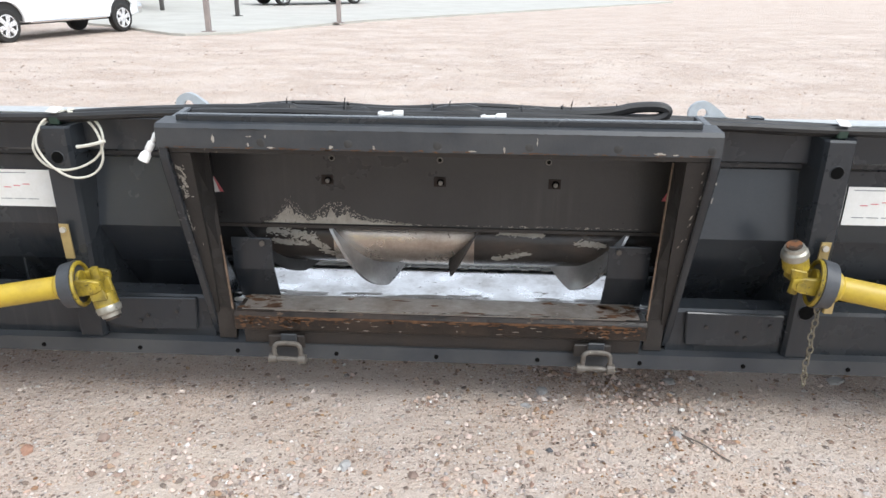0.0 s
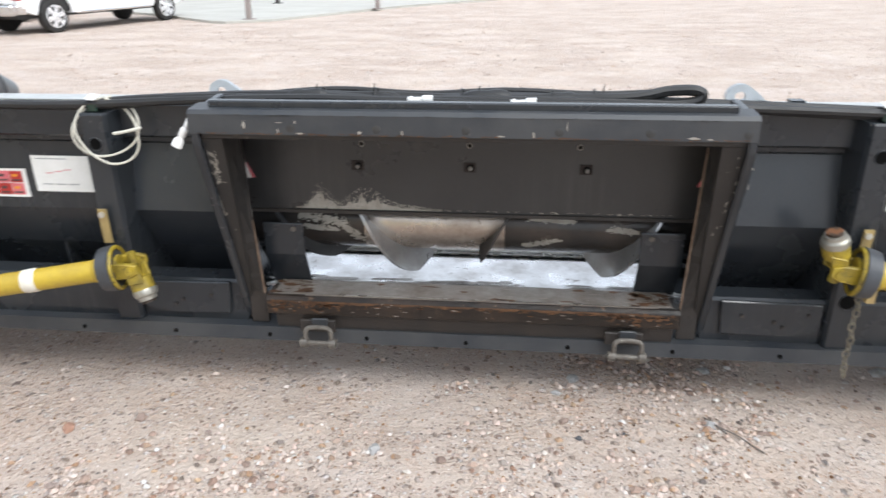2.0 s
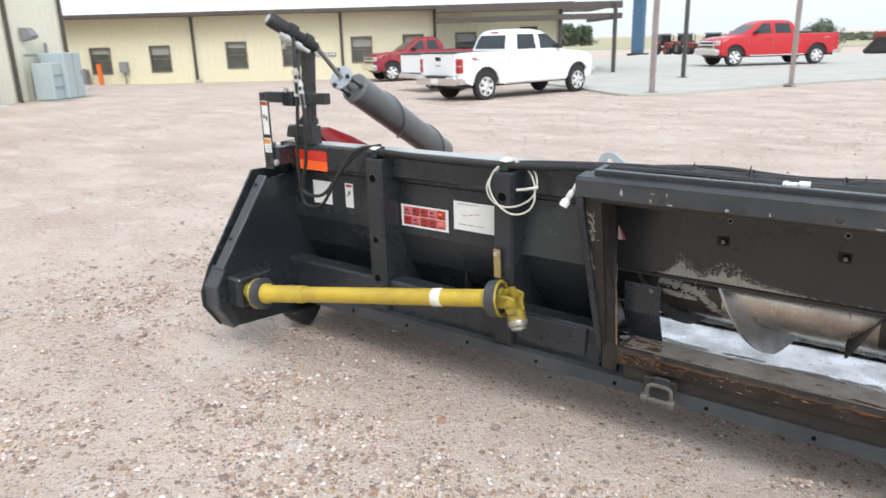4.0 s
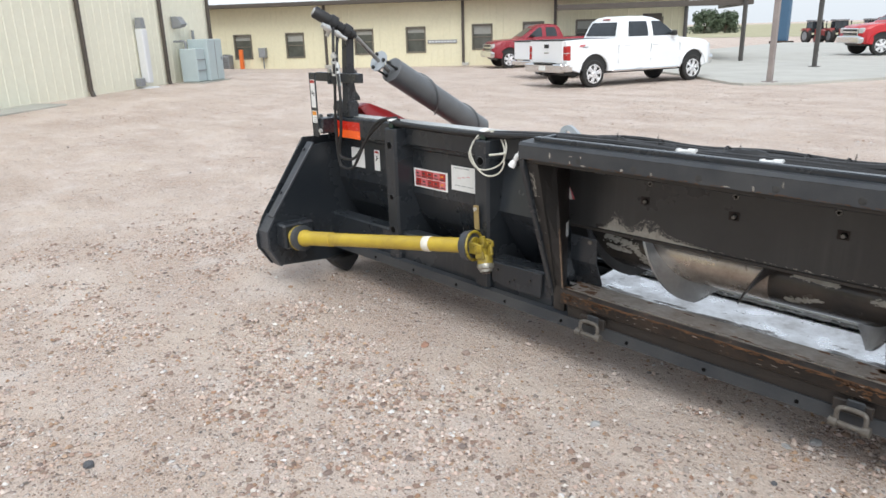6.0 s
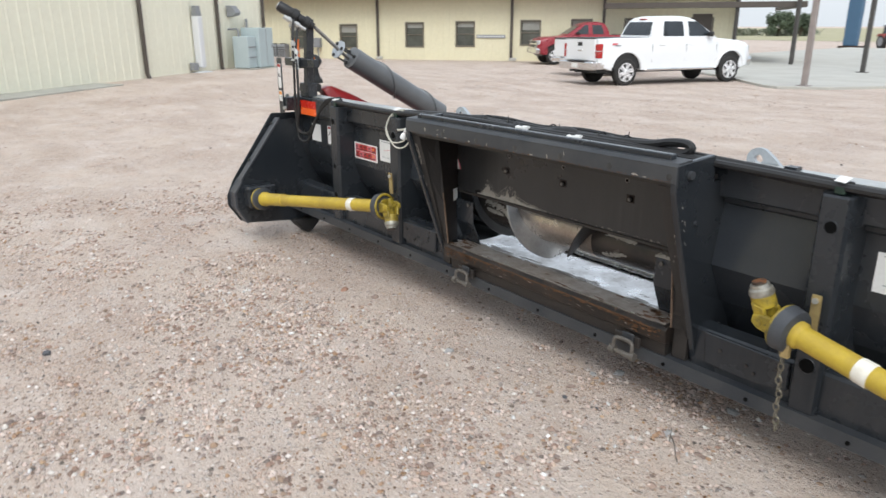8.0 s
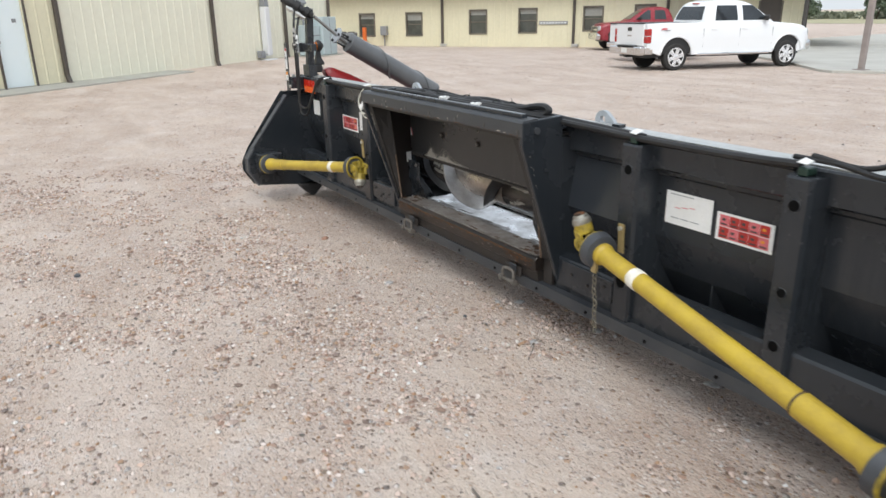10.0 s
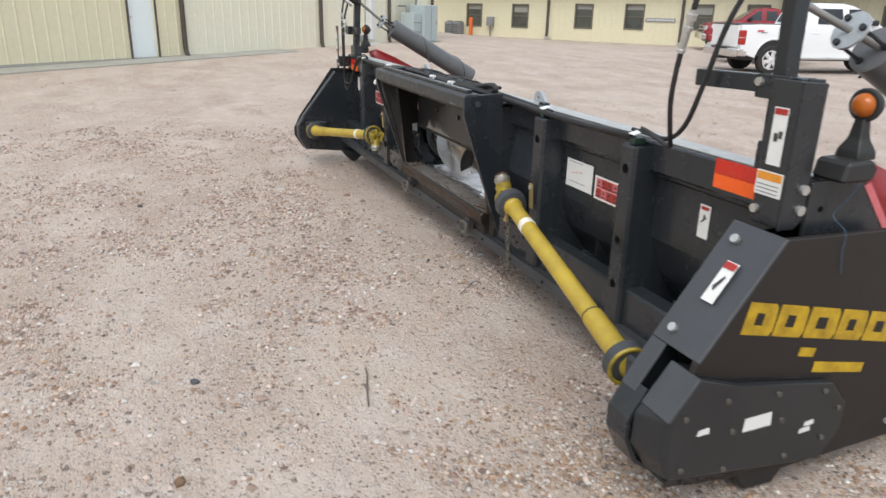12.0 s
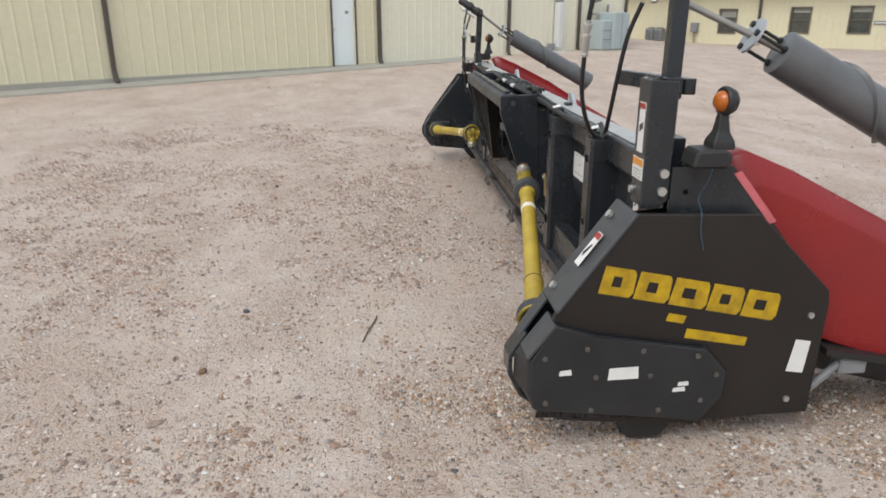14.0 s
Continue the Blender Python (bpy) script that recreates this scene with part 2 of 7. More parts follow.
ALLOY = surface("alloy_wheel", (0.78, 0.78, 0.79), (0.62, 0.62, 0.63), 0.28, 0.5, 8.0, 0.4)
BARK = surface("bark", (0.10, 0.075, 0.055), (0.06, 0.045, 0.035), 0.9, 0, 8.0, 0.8)
STONE = surface("field_stone", (0.34, 0.255, 0.21), (0.22, 0.165, 0.14), 0.85, 0, 30.0, 0.9, (0.42, 0.36, 0.30), 0.66, 0.4)
STONE_BROWN = surface("brown_stone", (0.20, 0.125, 0.070), (0.13, 0.080, 0.048), 0.8, 0, 30.0, 0.9, (0.30, 0.21, 0.14), 0.66, 0.4)
STONE_DARK = surface("dark_stone", (0.095, 0.097, 0.105), (0.06, 0.061, 0.066), 0.75, 0, 30.0, 0.9, (0.18, 0.18, 0.18), 0.68, 0.4)
STONE_RED = surface("reddish_stone", (0.40, 0.235, 0.165), (0.27, 0.155, 0.11), 0.85, 0, 30.0, 0.9, (0.50, 0.38, 0.30), 0.66, 0.4)
STONE_GREY = surface("grey_stone", (0.42, 0.41, 0.40), (0.28, 0.275, 0.27), 0.8, 0, 30.0, 0.9, None, 0.7, 0.4)
GRASS_MAT = surface("dry_grass_verge", (0.42, 0.38, 0.25), (0.30, 0.29, 0.16), 0.9, 0, 0.15, 0.9, None, 0.7, 0.2, 0.1, 4)


def glass(name, tint, rough=0.04):
    m, nt, b = mat_base(name)
    vec = coords(nt)
    col = mixc(nt, noise_fac(nt, vec, 2.0), tint, tuple(c * 0.6 for c in tint))
    nt.links.new(col, b.inputs["Base Color"])
    b.inputs["Roughness"].default_value = rough
    b.inputs["Specular IOR Level"].default_value = 0.6
    return m


GLASS = glass("dark_window_glass", (0.030, 0.036, 0.042))
GLASS_BLD = glass("building_window_glass", (0.115, 0.120, 0.105), 0.06)
LENS_DARK = glass("dark_glass", (0.012, 0.012, 0.014))


def ground_material():
    """Packed pinkish sand: smooth silty patches, churned stony patches with dark clods, grit and small stones in several colours."""
    m, nt, b = mat_base("sandy_gravel")
    vec = coords(nt)
    broad = noise_fac(nt, vec, 0.28, 6, 0.6, 0.36, 0.66)
    stony = noise_fac(nt, coords(nt, (0.8, 1.5, 1.0)), 0.8, 8, 0.68, 0.42, 0.60)
    mid = noise_fac(nt, vec, 3.2, 7, 0.7, 0.36, 0.66)
    fine = noise_fac(nt, vec, 42, 5, 0.72, 0.34, 0.66)
    grit = noise_fac(nt, vec, 150, 3, 0.7, 0.36, 0.64)
    col = mixc(nt, broad, (0.635, 0.528, 0.462), (0.565, 0.460, 0.392))
    col = mixc(nt, mathn(nt, "MULTIPLY", mid, 0.6), col, (0.68, 0.585, 0.525))
    hue = noise_fac(nt, vec, 1.3, 5, 0.65, 0.38, 0.62)
    col = mixc(nt, mathn(nt, "MULTIPLY", hue, 0.6), col, (0.63, 0.520, 0.415))
    col = mixc(nt, mathn(nt, "MULTIPLY", stony, 0.62), col, (0.48, 0.335, 0.250))
    red = noise_fac(nt, vec, 2.6, 8, 0.74, 0.52, 0.66)
    col = mixc(nt, mathn(nt, "MULTIPLY", red, 0.40), col, (0.56, 0.36, 0.27))
    seams = noise_fac(nt, coords(nt, (0.7, 1.3, 1.0)), 17, 6, 0.75, 0.54, 0.64)
    col = mixc(nt, mathn(nt, "MULTIPLY", mathn(nt, "MULTIPLY", seams, mathn(nt, "ADD", stony, 0.12)), 0.60), col, (0.32, 0.220, 0.155))
    silt = noise_fac(nt, vec, 2.4, 9, 0.72, 0.52, 0.66)
    col = mixc(nt, mathn(nt, "MULTIPLY", silt, 0.60), col, (0.74, 0.665, 0.62))
    col = mixc(nt, mathn(nt, "MULTIPLY", fine, 0.30), col, (0.36, 0.275, 0.215))
    col = mixc(nt, mathn(nt, "MULTIPLY", grit, 0.40), col, (0.82, 0.75, 0.69))
    heights = []
    for scale, share, tint in ((30, 0.20, 0.85), (58, 0.44, 0.85), (105, 0.55, 0.80)):
        vo = nt.nodes.new("ShaderNodeTexVoronoi")
        vo.inputs["Scale"].default_value = scale
        nt.links.new(vec, vo.inputs["Vector"])
        ramp = nt.nodes.new("ShaderNodeValToRGB")
        ramp.color_ramp.elements[0].color = (0.62, 0.52, 0.44, 1)
        ramp.color_ramp.elements[1].color = (0.15, 0.135, 0.13, 1)
        for at, c in ((0.16, (0.48, 0.31, 0.20, 1)), (0.32, (0.88, 0.86, 0.84, 1)), (0.48, (0.36, 0.27, 0.21, 1)), (0.62, (0.74, 0.68, 0.66, 1)), (0.80, (0.28, 0.18, 0.13, 1))):
            ramp.color_ramp.elements.new(at).color = c
        sep = nt.nodes.new("ShaderNodeSeparateColor")
        nt.links.new(vo.outputs["Color"], sep.inputs[0])
        nt.links.new(sep.outputs[0], ramp.inputs[0])
        inside = nt.nodes.new("ShaderNodeMapRange")
        inside.inputs["From Min"].default_value, inside.inputs["From Max"].default_value = 0.42, 0.30
        nt.links.new(vo.outputs["Distance"], inside.inputs["Value"])
        some = mathn(nt, "LESS_THAN", sep.outputs[1], mathn(nt, "MULTIPLY", mathn(nt, "ADD", stony, 0.42), share))
        mask = mathn(nt, "MULTIPLY", inside.outputs["Result"], some)
        col = mixc(nt, mathn(nt, "MULTIPLY", mask, tint), col, ramp.outputs[0])
        heights.append(mask)
    damp = nt.nodes.new("ShaderNodeHueSaturation")
    damp.inputs["Saturation"].default_value, damp.inputs["Value"].default_value = 1.06, 0.93
    nt.links.new(col, damp.inputs["Color"])
    nt.links.new(damp.outputs[0], b.inputs["Base Color"])
    b.inputs["Roughness"].default_value = 0.9
    h = mathn(nt, "ADD", mathn(nt, "MULTIPLY", heights[0], 1.0), mathn(nt, "MULTIPLY", heights[1], 0.6))
    h = mathn(nt, "ADD", h, mathn(nt, "MULTIPLY", heights[2], 0.35))
    h = mathn(nt, "ADD", h, mathn(nt, "MULTIPLY", fine, 0.4))
    h = mathn(nt, "ADD", h, mathn(nt, "MULTIPLY", mid, 1.4))
    bump(nt, b, h, 0.9, 0.012)
    return m


COLLAR = surface("greasy_zinc", (0.42, 0.41, 0.37), (0.20, 0.18, 0.13), 0.4, 0.6, 20.0, 0.9, (0.05, 0.045, 0.035), 0.64)
CHAIN_STEEL = surface("dull_chain_steel", (0.22, 0.20, 0.15), (0.12, 0.10, 0.075), 0.5, 0.4, 30.0, 0.8)
TWIG = surface("grey_twig", (0.17, 0.145, 0.125), (0.11, 0.095, 0.085), 0.85, 0, 40.0, 0.8)
BOW_STEEL = surface("weathered_forged_steel", (0.15, 0.138, 0.122), (0.08, 0.068, 0.056), 0.55, 0.3, 25.0, 0.8, (0.34, 0.31, 0.27), 0.64, 0.3)
RIVET_PALE = surface("pale_worn_steel", (0.20, 0.19, 0.175), (0.11, 0.10, 0.09), 0.5, 0.2, 40.0, 0.8)
RECESS_BROWN = surface("dark_recess_brown", (0.014, 0.009, 0.007), (0.024, 0.015, 0.011), 0.8, 0, 40.0, 0.7)
HOLE = surface("dark_hole", (0.004, 0.004, 0.004), (0.006, 0.006, 0.006), 0.95, 0, 10.0, 0.3)
HOLE.node_tree.nodes["Principled BSDF"].inputs["Specular IOR Level"].default_value = 0.05
GROUND = ground_material()


def island_material(name, colors, rough=0.85):
    m, nt, b = mat_base(name)
    geo = nt.nodes.new("ShaderNodeNewGeometry")
    ramp = nt.nodes.new("ShaderNodeValToRGB")
    el = ramp.color_ramp.elements
    el[0].color, el[1].color = (*colors[0], 1), (*colors[-1], 1)
    for i, c in enumerate(colors[1:-1]):
        el.new((i + 1) / (len(colors) - 1)).color = (*c, 1)
    nt.links.new(geo.outputs["Random Per Island"], ramp.inputs[0])
    fine = noise_fac(nt, coords(nt), 120, 3, 0.6, 0.3, 0.7)
    col = mixc(nt, mathn(nt, "MULTIPLY", fine, 0.35), ramp.outputs[0], tuple(0.55 * c for c in colors[0]))
    nt.links.new(col, b.inputs["Base Color"])
    b.inputs["Roughness"].default_value = rough
    return m


PEBBLES = island_material("pebbles", [(0.860, 0.845, 0.830), (0.200, 0.165, 0.150), (0.680, 0.539, 0.465), (0.480, 0.321, 0.233), (0.740, 0.624, 0.558), (0.560, 0.406, 0.307), (0.640, 0.491, 0.428), (0.800, 0.728, 0.679), (0.500, 0.340, 0.233), (0.680, 0.510, 0.437), (0.360, 0.236, 0.167), (0.700, 0.576, 0.493), (0.440, 0.378, 0.353), (0.640, 0.472, 0.381), (0.280, 0.208, 0.177), (0.660, 0.529, 0.437)])
PEBBLES_DARK = island_material("dark_pebbles", [(0.34, 0.21, 0.13), (0.44, 0.29, 0.18), (0.20, 0.18, 0.17), (0.44, 0.30, 0.20), (0.82, 0.80, 0.76), (0.30, 0.17, 0.11), (0.56, 0.40, 0.26), (0.11, 0.11, 0.11), (0.40, 0.28, 0.20), (0.74, 0.70, 0.65), (0.30, 0.27, 0.25), (0.52, 0.44, 0.38)])
LEAVES = island_material("leaves", [(0.115, 0.150, 0.095), (0.085, 0.120, 0.075), (0.17, 0.205, 0.135), (0.125, 0.160, 0.10)], 0.8)
CROP_BITS = island_material("brown_crop_bits", [(0.16, 0.085, 0.045), (0.30, 0.17, 0.08), (0.10, 0.065, 0.045), (0.40, 0.25, 0.12), (0.20, 0.11, 0.06), (0.09, 0.075, 0.065)], 0.9)
CLODS = island_material("soil_clods", [(0.29, 0.195, 0.150), (0.40, 0.295, 0.240), (0.18, 0.135, 0.115), (0.34, 0.225, 0.165), (0.46, 0.360, 0.310), (0.20, 0.165, 0.150), (0.37, 0.240, 0.180), (0.28, 0.200, 0.160)], 0.95)
HEDGE = island_material("hazy_hedge", [(0.20, 0.22, 0.16), (0.16, 0.185, 0.13), (0.25, 0.26, 0.19), (0.22, 0.23, 0.18)], 0.9)


# ---- mesh helpers ----
BASE = {}


def thing(name, label, category, base=(0, 0, 0), group="", kind=""):
    """An Empty at the thing's base; its parts are then built in world places."""
    ob = new(name)
    ob.empty_display_size = 0.1
    ob.location = base
    BASE[ob.name] = Vector(base)
    return tagged(ob, label, category, group, kind)


def part(name, bm, material, parent, label="", smooth=False, bevel=0.0):
    """Links a bmesh as one mesh object under a thing or under a part."""
    if bevel:
        bmesh.ops.bevel(bm, geom=list(bm.edges), offset=bevel, segments=1, affect="EDGES", clamp_overlap=True)
    off = BASE.get(parent.name, Vector()) if parent else Vector()
    if off.length:
        bmesh.ops.translate(bm, verts=bm.verts, vec=-off)
    bmesh.ops.recalc_face_normals(bm, faces=bm.faces)
    me = bpy.data.meshes.new(name)
    bm.to_mesh(me)
    bm.free()
    if smooth:
        for p in me.polygons:
            p.use_smooth = True
        me.set_sharp_from_angle(angle=radians(38))
    mats = material if isinstance(material, (list, tuple)) else [material]
    for m in mats:
        me.materials.append(m)
    ob = new(name, me)
    ob.parent = parent
    if parent:
        BASE[ob.name] = off
    if label:
        ob["label"] = label
    return ob


def setting(name, bm, material, label, category, smooth=False, bevel=0.0, kind="structure"):
    return tagged(part(name, bm, material, None, smooth=smooth, bevel=bevel), label, category, kind=kind)


def box(x0, x1, y0, y1, z0, z1, bm=None):
    bm = bm or bmesh.new()
    r = bmesh.ops.create_cube(bm, size=1.0)
    m = Matrix.Translation(((x0 + x1) / 2, (y0 + y1) / 2, (z0 + z1) / 2)) @ Matrix.Diagonal((abs(x1 - x0), abs(y1 - y0), abs(z1 - z0), 1))
    bmesh.ops.transform(bm, matrix=m, verts=r["verts"])
    return bm


def prism_x(poly, x0, x1, bm=None):
    """A (y, z) outline pulled from x0 to x1."""
    bm = bm or bmesh.new()
    a = [bm.verts.new((x0, y, z)) for y, z in poly]
    b = [bm.verts.new((x1, y, z)) for y, z in poly]
    bm.faces.new(a)
    bm.faces.new(b[::-1])
    for i in range(len(poly)):
        j = (i + 1) % len(poly)
        bm.faces.new((a[i], b[i], b[j], a[j]))
    return bm


def prism_y(poly, y0, y1, bm=None):
    """An (x, z) outline pulled from y0 to y1."""
    bm = bm or bmesh.new()
    a = [bm.verts.new((x, y0, z)) for x, z in poly]
    b = [bm.verts.new((x, y1, z)) for x, z in poly]
    bm.faces.new(a)
    bm.faces.new(b[::-1])
    for i in range(len(poly)):
        j = (i + 1) % len(poly)
        bm.faces.new((a[i], b[i], b[j], a[j]))
    return bm


def rod(p, q, r0, r1=None, sides=16, bm=None):
    """A round bar or cone from p to q."""
    bm = bm or bmesh.new()
    p, q = Vector(p), Vector(q)
    r1 = r0 if r1 is None else r1
    d = q - p
    m = Matrix.Translation((p + q) / 2) @ d.to_track_quat("Z", "Y").to_matrix().to_4x4()
    bmesh.ops.create_cone(bm, cap_ends=True, segments=sides, radius1=r0, radius2=r1, depth=d.length, matrix=m)
    return bm


def lathe(p, q, profile, sides=20, bm=None):
    """A turned shape about the line from p to q; profile: (distance from p, radius)."""
    bm = bm or bmesh.new()
    p, q = Vector(p), Vector(q)
    rot = (q - p).to_track_quat("Z", "Y").to_matrix()
    rings = []
    for d, r in profile:
        rings.append([bm.verts.new(p + rot @ Vector((r * math.cos(2 * math.pi * k / sides), r * math.sin(2 * math.pi * k / sides), d))) for k in range(sides)])
    for a, b in zip(rings, rings[1:]):
        for k in range(sides):
            j = (k + 1) % sides
            bm.faces.new((a[k], a[j], b[j], b[k]))
    bm.faces.new(rings[0][::-1])
    bm.faces.new(rings[-1])
    return bm


def smooth_path(pts, n=6):
    """Catmull-Rom points through pts."""
    pts = [Vector(p) for p in pts]
    ext = [2 * pts[0] - pts[1], *pts, 2 * pts[-1] - pts[-2]]
    out = []
    for i in range(1, len(ext) - 2):
        a, b, c, d = ext[i - 1 : i + 3]
        for k in range(n):
            t = k / n
            out.append(0.5 * (2 * b + (c - a) * t + (2 * a - 5 * b + 4 * c - d) * t * t + (3 * b - a - 3 * c + d) * t**3))
    out.append(pts[-1])
    return out


def hose(pts, r, sides=8, n=6, bm=None, closed=False):
    """A round hose through pts."""
    bm = bm or bmesh.new()
    path = smooth_path(pts, n)
    rings, side = [], None
    for i, p in enumerate(path):
        d = (path[min(i + 1, len(path) - 1)] - path[max(i - 1, 0)]).normalized()
        if side is None:
            side = d.cross(Vector((0.31, 0.2, 0.93))).normalized()
        side = (side - d * side.dot(d)).normalized()
        up = d.cross(side)
        rings.append([bm.verts.new(p + r * (math.cos(2 * math.pi * k / sides) * side + math.sin(2 * math.pi * k / sides) * up)) for k in range(sides)])
    for a, b in zip(rings, rings[1:]):
        for k in range(sides):
            j = (k + 1) % sides
            bm.faces.new((a[k], a[j], b[j], b[k]))
    bm.faces.new(rings[0][::-1])
    bm.faces.new(rings[-1])
    return bm


def torus(c, normal, R, r, sides=24, tube=8, bm=None):
    bm = bm or bmesh.new()
    rot = Vector(normal).to_track_quat("Z", "Y").to_matrix()
    rings = []
    for i in range(sides):
        a = 2 * math.pi * i / sides
        rings.append([bm.verts.new(Vector(c) + rot @ Vector(((R + r * math.cos(2 * math.pi * k / tube)) * math.cos(a), (R + r * math.cos(2 * math.pi * k / tube)) * math.sin(a), r * math.sin(2 * math.pi * k / tube)))) for k in range(tube)])
    for i in range(sides):
        a, b = rings[i], rings[(i + 1) % sides]
        for k in range(tube):
            j = (k + 1) % tube
            bm.faces.new((a[k], a[j], b[j], b[k]))
    return bm


def loft(sections, bm=None):
    """Joins closed outlines of equal length, with caps."""
    bm = bm or bmesh.new()
    rings = [[bm.verts.new(p) for p in s] for s in sections]
    n = len(rings[0])
    for a, b in zip(rings, rings[1:]):
        for k in range(n):
            j = (k + 1) % n
            bm.faces.new((a[k], a[j], b[j], b[k]))
    bm.faces.new(rings[0][::-1])
    bm.faces.new(rings[-1])
    return bm


def plate_quad(corners, thick, bm=None):
    """A sheet of some thickness with the given outline; the outline is its face, the body lies behind."""
    bm = bm or bmesh.new()
    c = [Vector(p) for p in corners]
    nrm = (c[1] - c[0]).cross(c[2] - c[0]).normalized() * thick
    a = [bm.verts.new(p) for p in c]
    b = [bm.verts.new(p - nrm) for p in c]
    bm.faces.new(a)
    bm.faces.new(b[::-1])
    for i in range(len(c)):
        j = (i + 1) % len(c)
        bm.faces.new((a[i], b[i], b[j], a[j]))
    return bm


# ---- ground ----
def rise(x, y):
    """The yard climbs a little towards the long shed and falls away behind the slab."""
    k = min(1, max(0, (18 - y) / 8))
    fall = min(1, max(0, (y - 50) / 45))
    return (0.02 * max(0, -x - 9) if x > -40 else 0.62) * k * k * (3 - 2 * k) - 1.2 * fall * fall * (3 - 2 * fall)


def churned(x, y):
    """Where the surface is loose and lumpy, 0 to 1; the rest is packed smooth."""
    v = noise.noise((x * 0.55, y * 0.95, 5.3)) + 0.55 * noise.noise((x * 1.6, y * 2.4, 8.1)) + 0.3 * noise.noise((x * 5.0, y * 6.0, 1.4))
    return min(1.0, max(0.0, 0.45 + 1.3 * v))


def ground_h(x, y):
    near = max(0.0, 1 - max(abs(x), abs(y)) / 30)
    z = 0.02 * noise.noise((x * 0.35, y * 0.35, 3.1)) + 0.012 * noise.noise((x * 1.7, y * 1.7, 7.7))
    if abs(x) < 7 and abs(y) < 7:
        z += churned(x, y) * (0.007 * noise.noise((x * 6.5, y * 6.5, 2.2)) + 0.006 * noise.noise((x * 15, y * 15, 4.6)))
    return rise(x, y) + z * near - 0.012


def ground_sheet():
    xs = sorted({-3000, -900, -300, -120, -70, -50, 60, 100, 300, 900, 3000, *range(-40, 45, 2), *[v / 4 for v in range(-24, 33)], *[v / 25 for v in range(-80, 136)]})
    ys = sorted({-3000, -900, -300, -120, -70, -40, 110, 120, 200, 400, 900, 3000, *range(-30, 100, 2), *[v / 4 for v in range(-16, 17)], *[v / 25 for v in range(-30, 66)]})
    bm = bmesh.new()
    rows = [[bm.verts.new((x, y, ground_h(x, y))) for x in xs] for y in ys]
    for a, b in zip(rows, rows[1:]):
        for i in range(len(xs) - 1):
            bm.faces.new((a[i], a[i + 1], b[i + 1], b[i]))
    return setting("ground", bm, GROUND, "pinkish sandy gravel yard, damp and packed", "ground", smooth=True)


ground_sheet()


# ---- the corn header ----
header = thing("corn_header", "charcoal steel corn header seen from behind, parked on gravel", "corn header", (0, 2.3, 0))
L = 2.73  # half length of the panels


def sheet_profile(bulge, thick=0.008):
    """The folded rear sheet; bulge pushes its middle fold towards the rear, tipping the sheet up to mirror the sky."""
    face = [(2.352, 0.945), (2.345 - bulge, 0.650 + 0.36 * bulge), (2.405, 0.490), (2.520, 0.330)]
    back = [(y + thick + 0.004, z + 0.004) for y, z in face]
    return face + back[::-1]


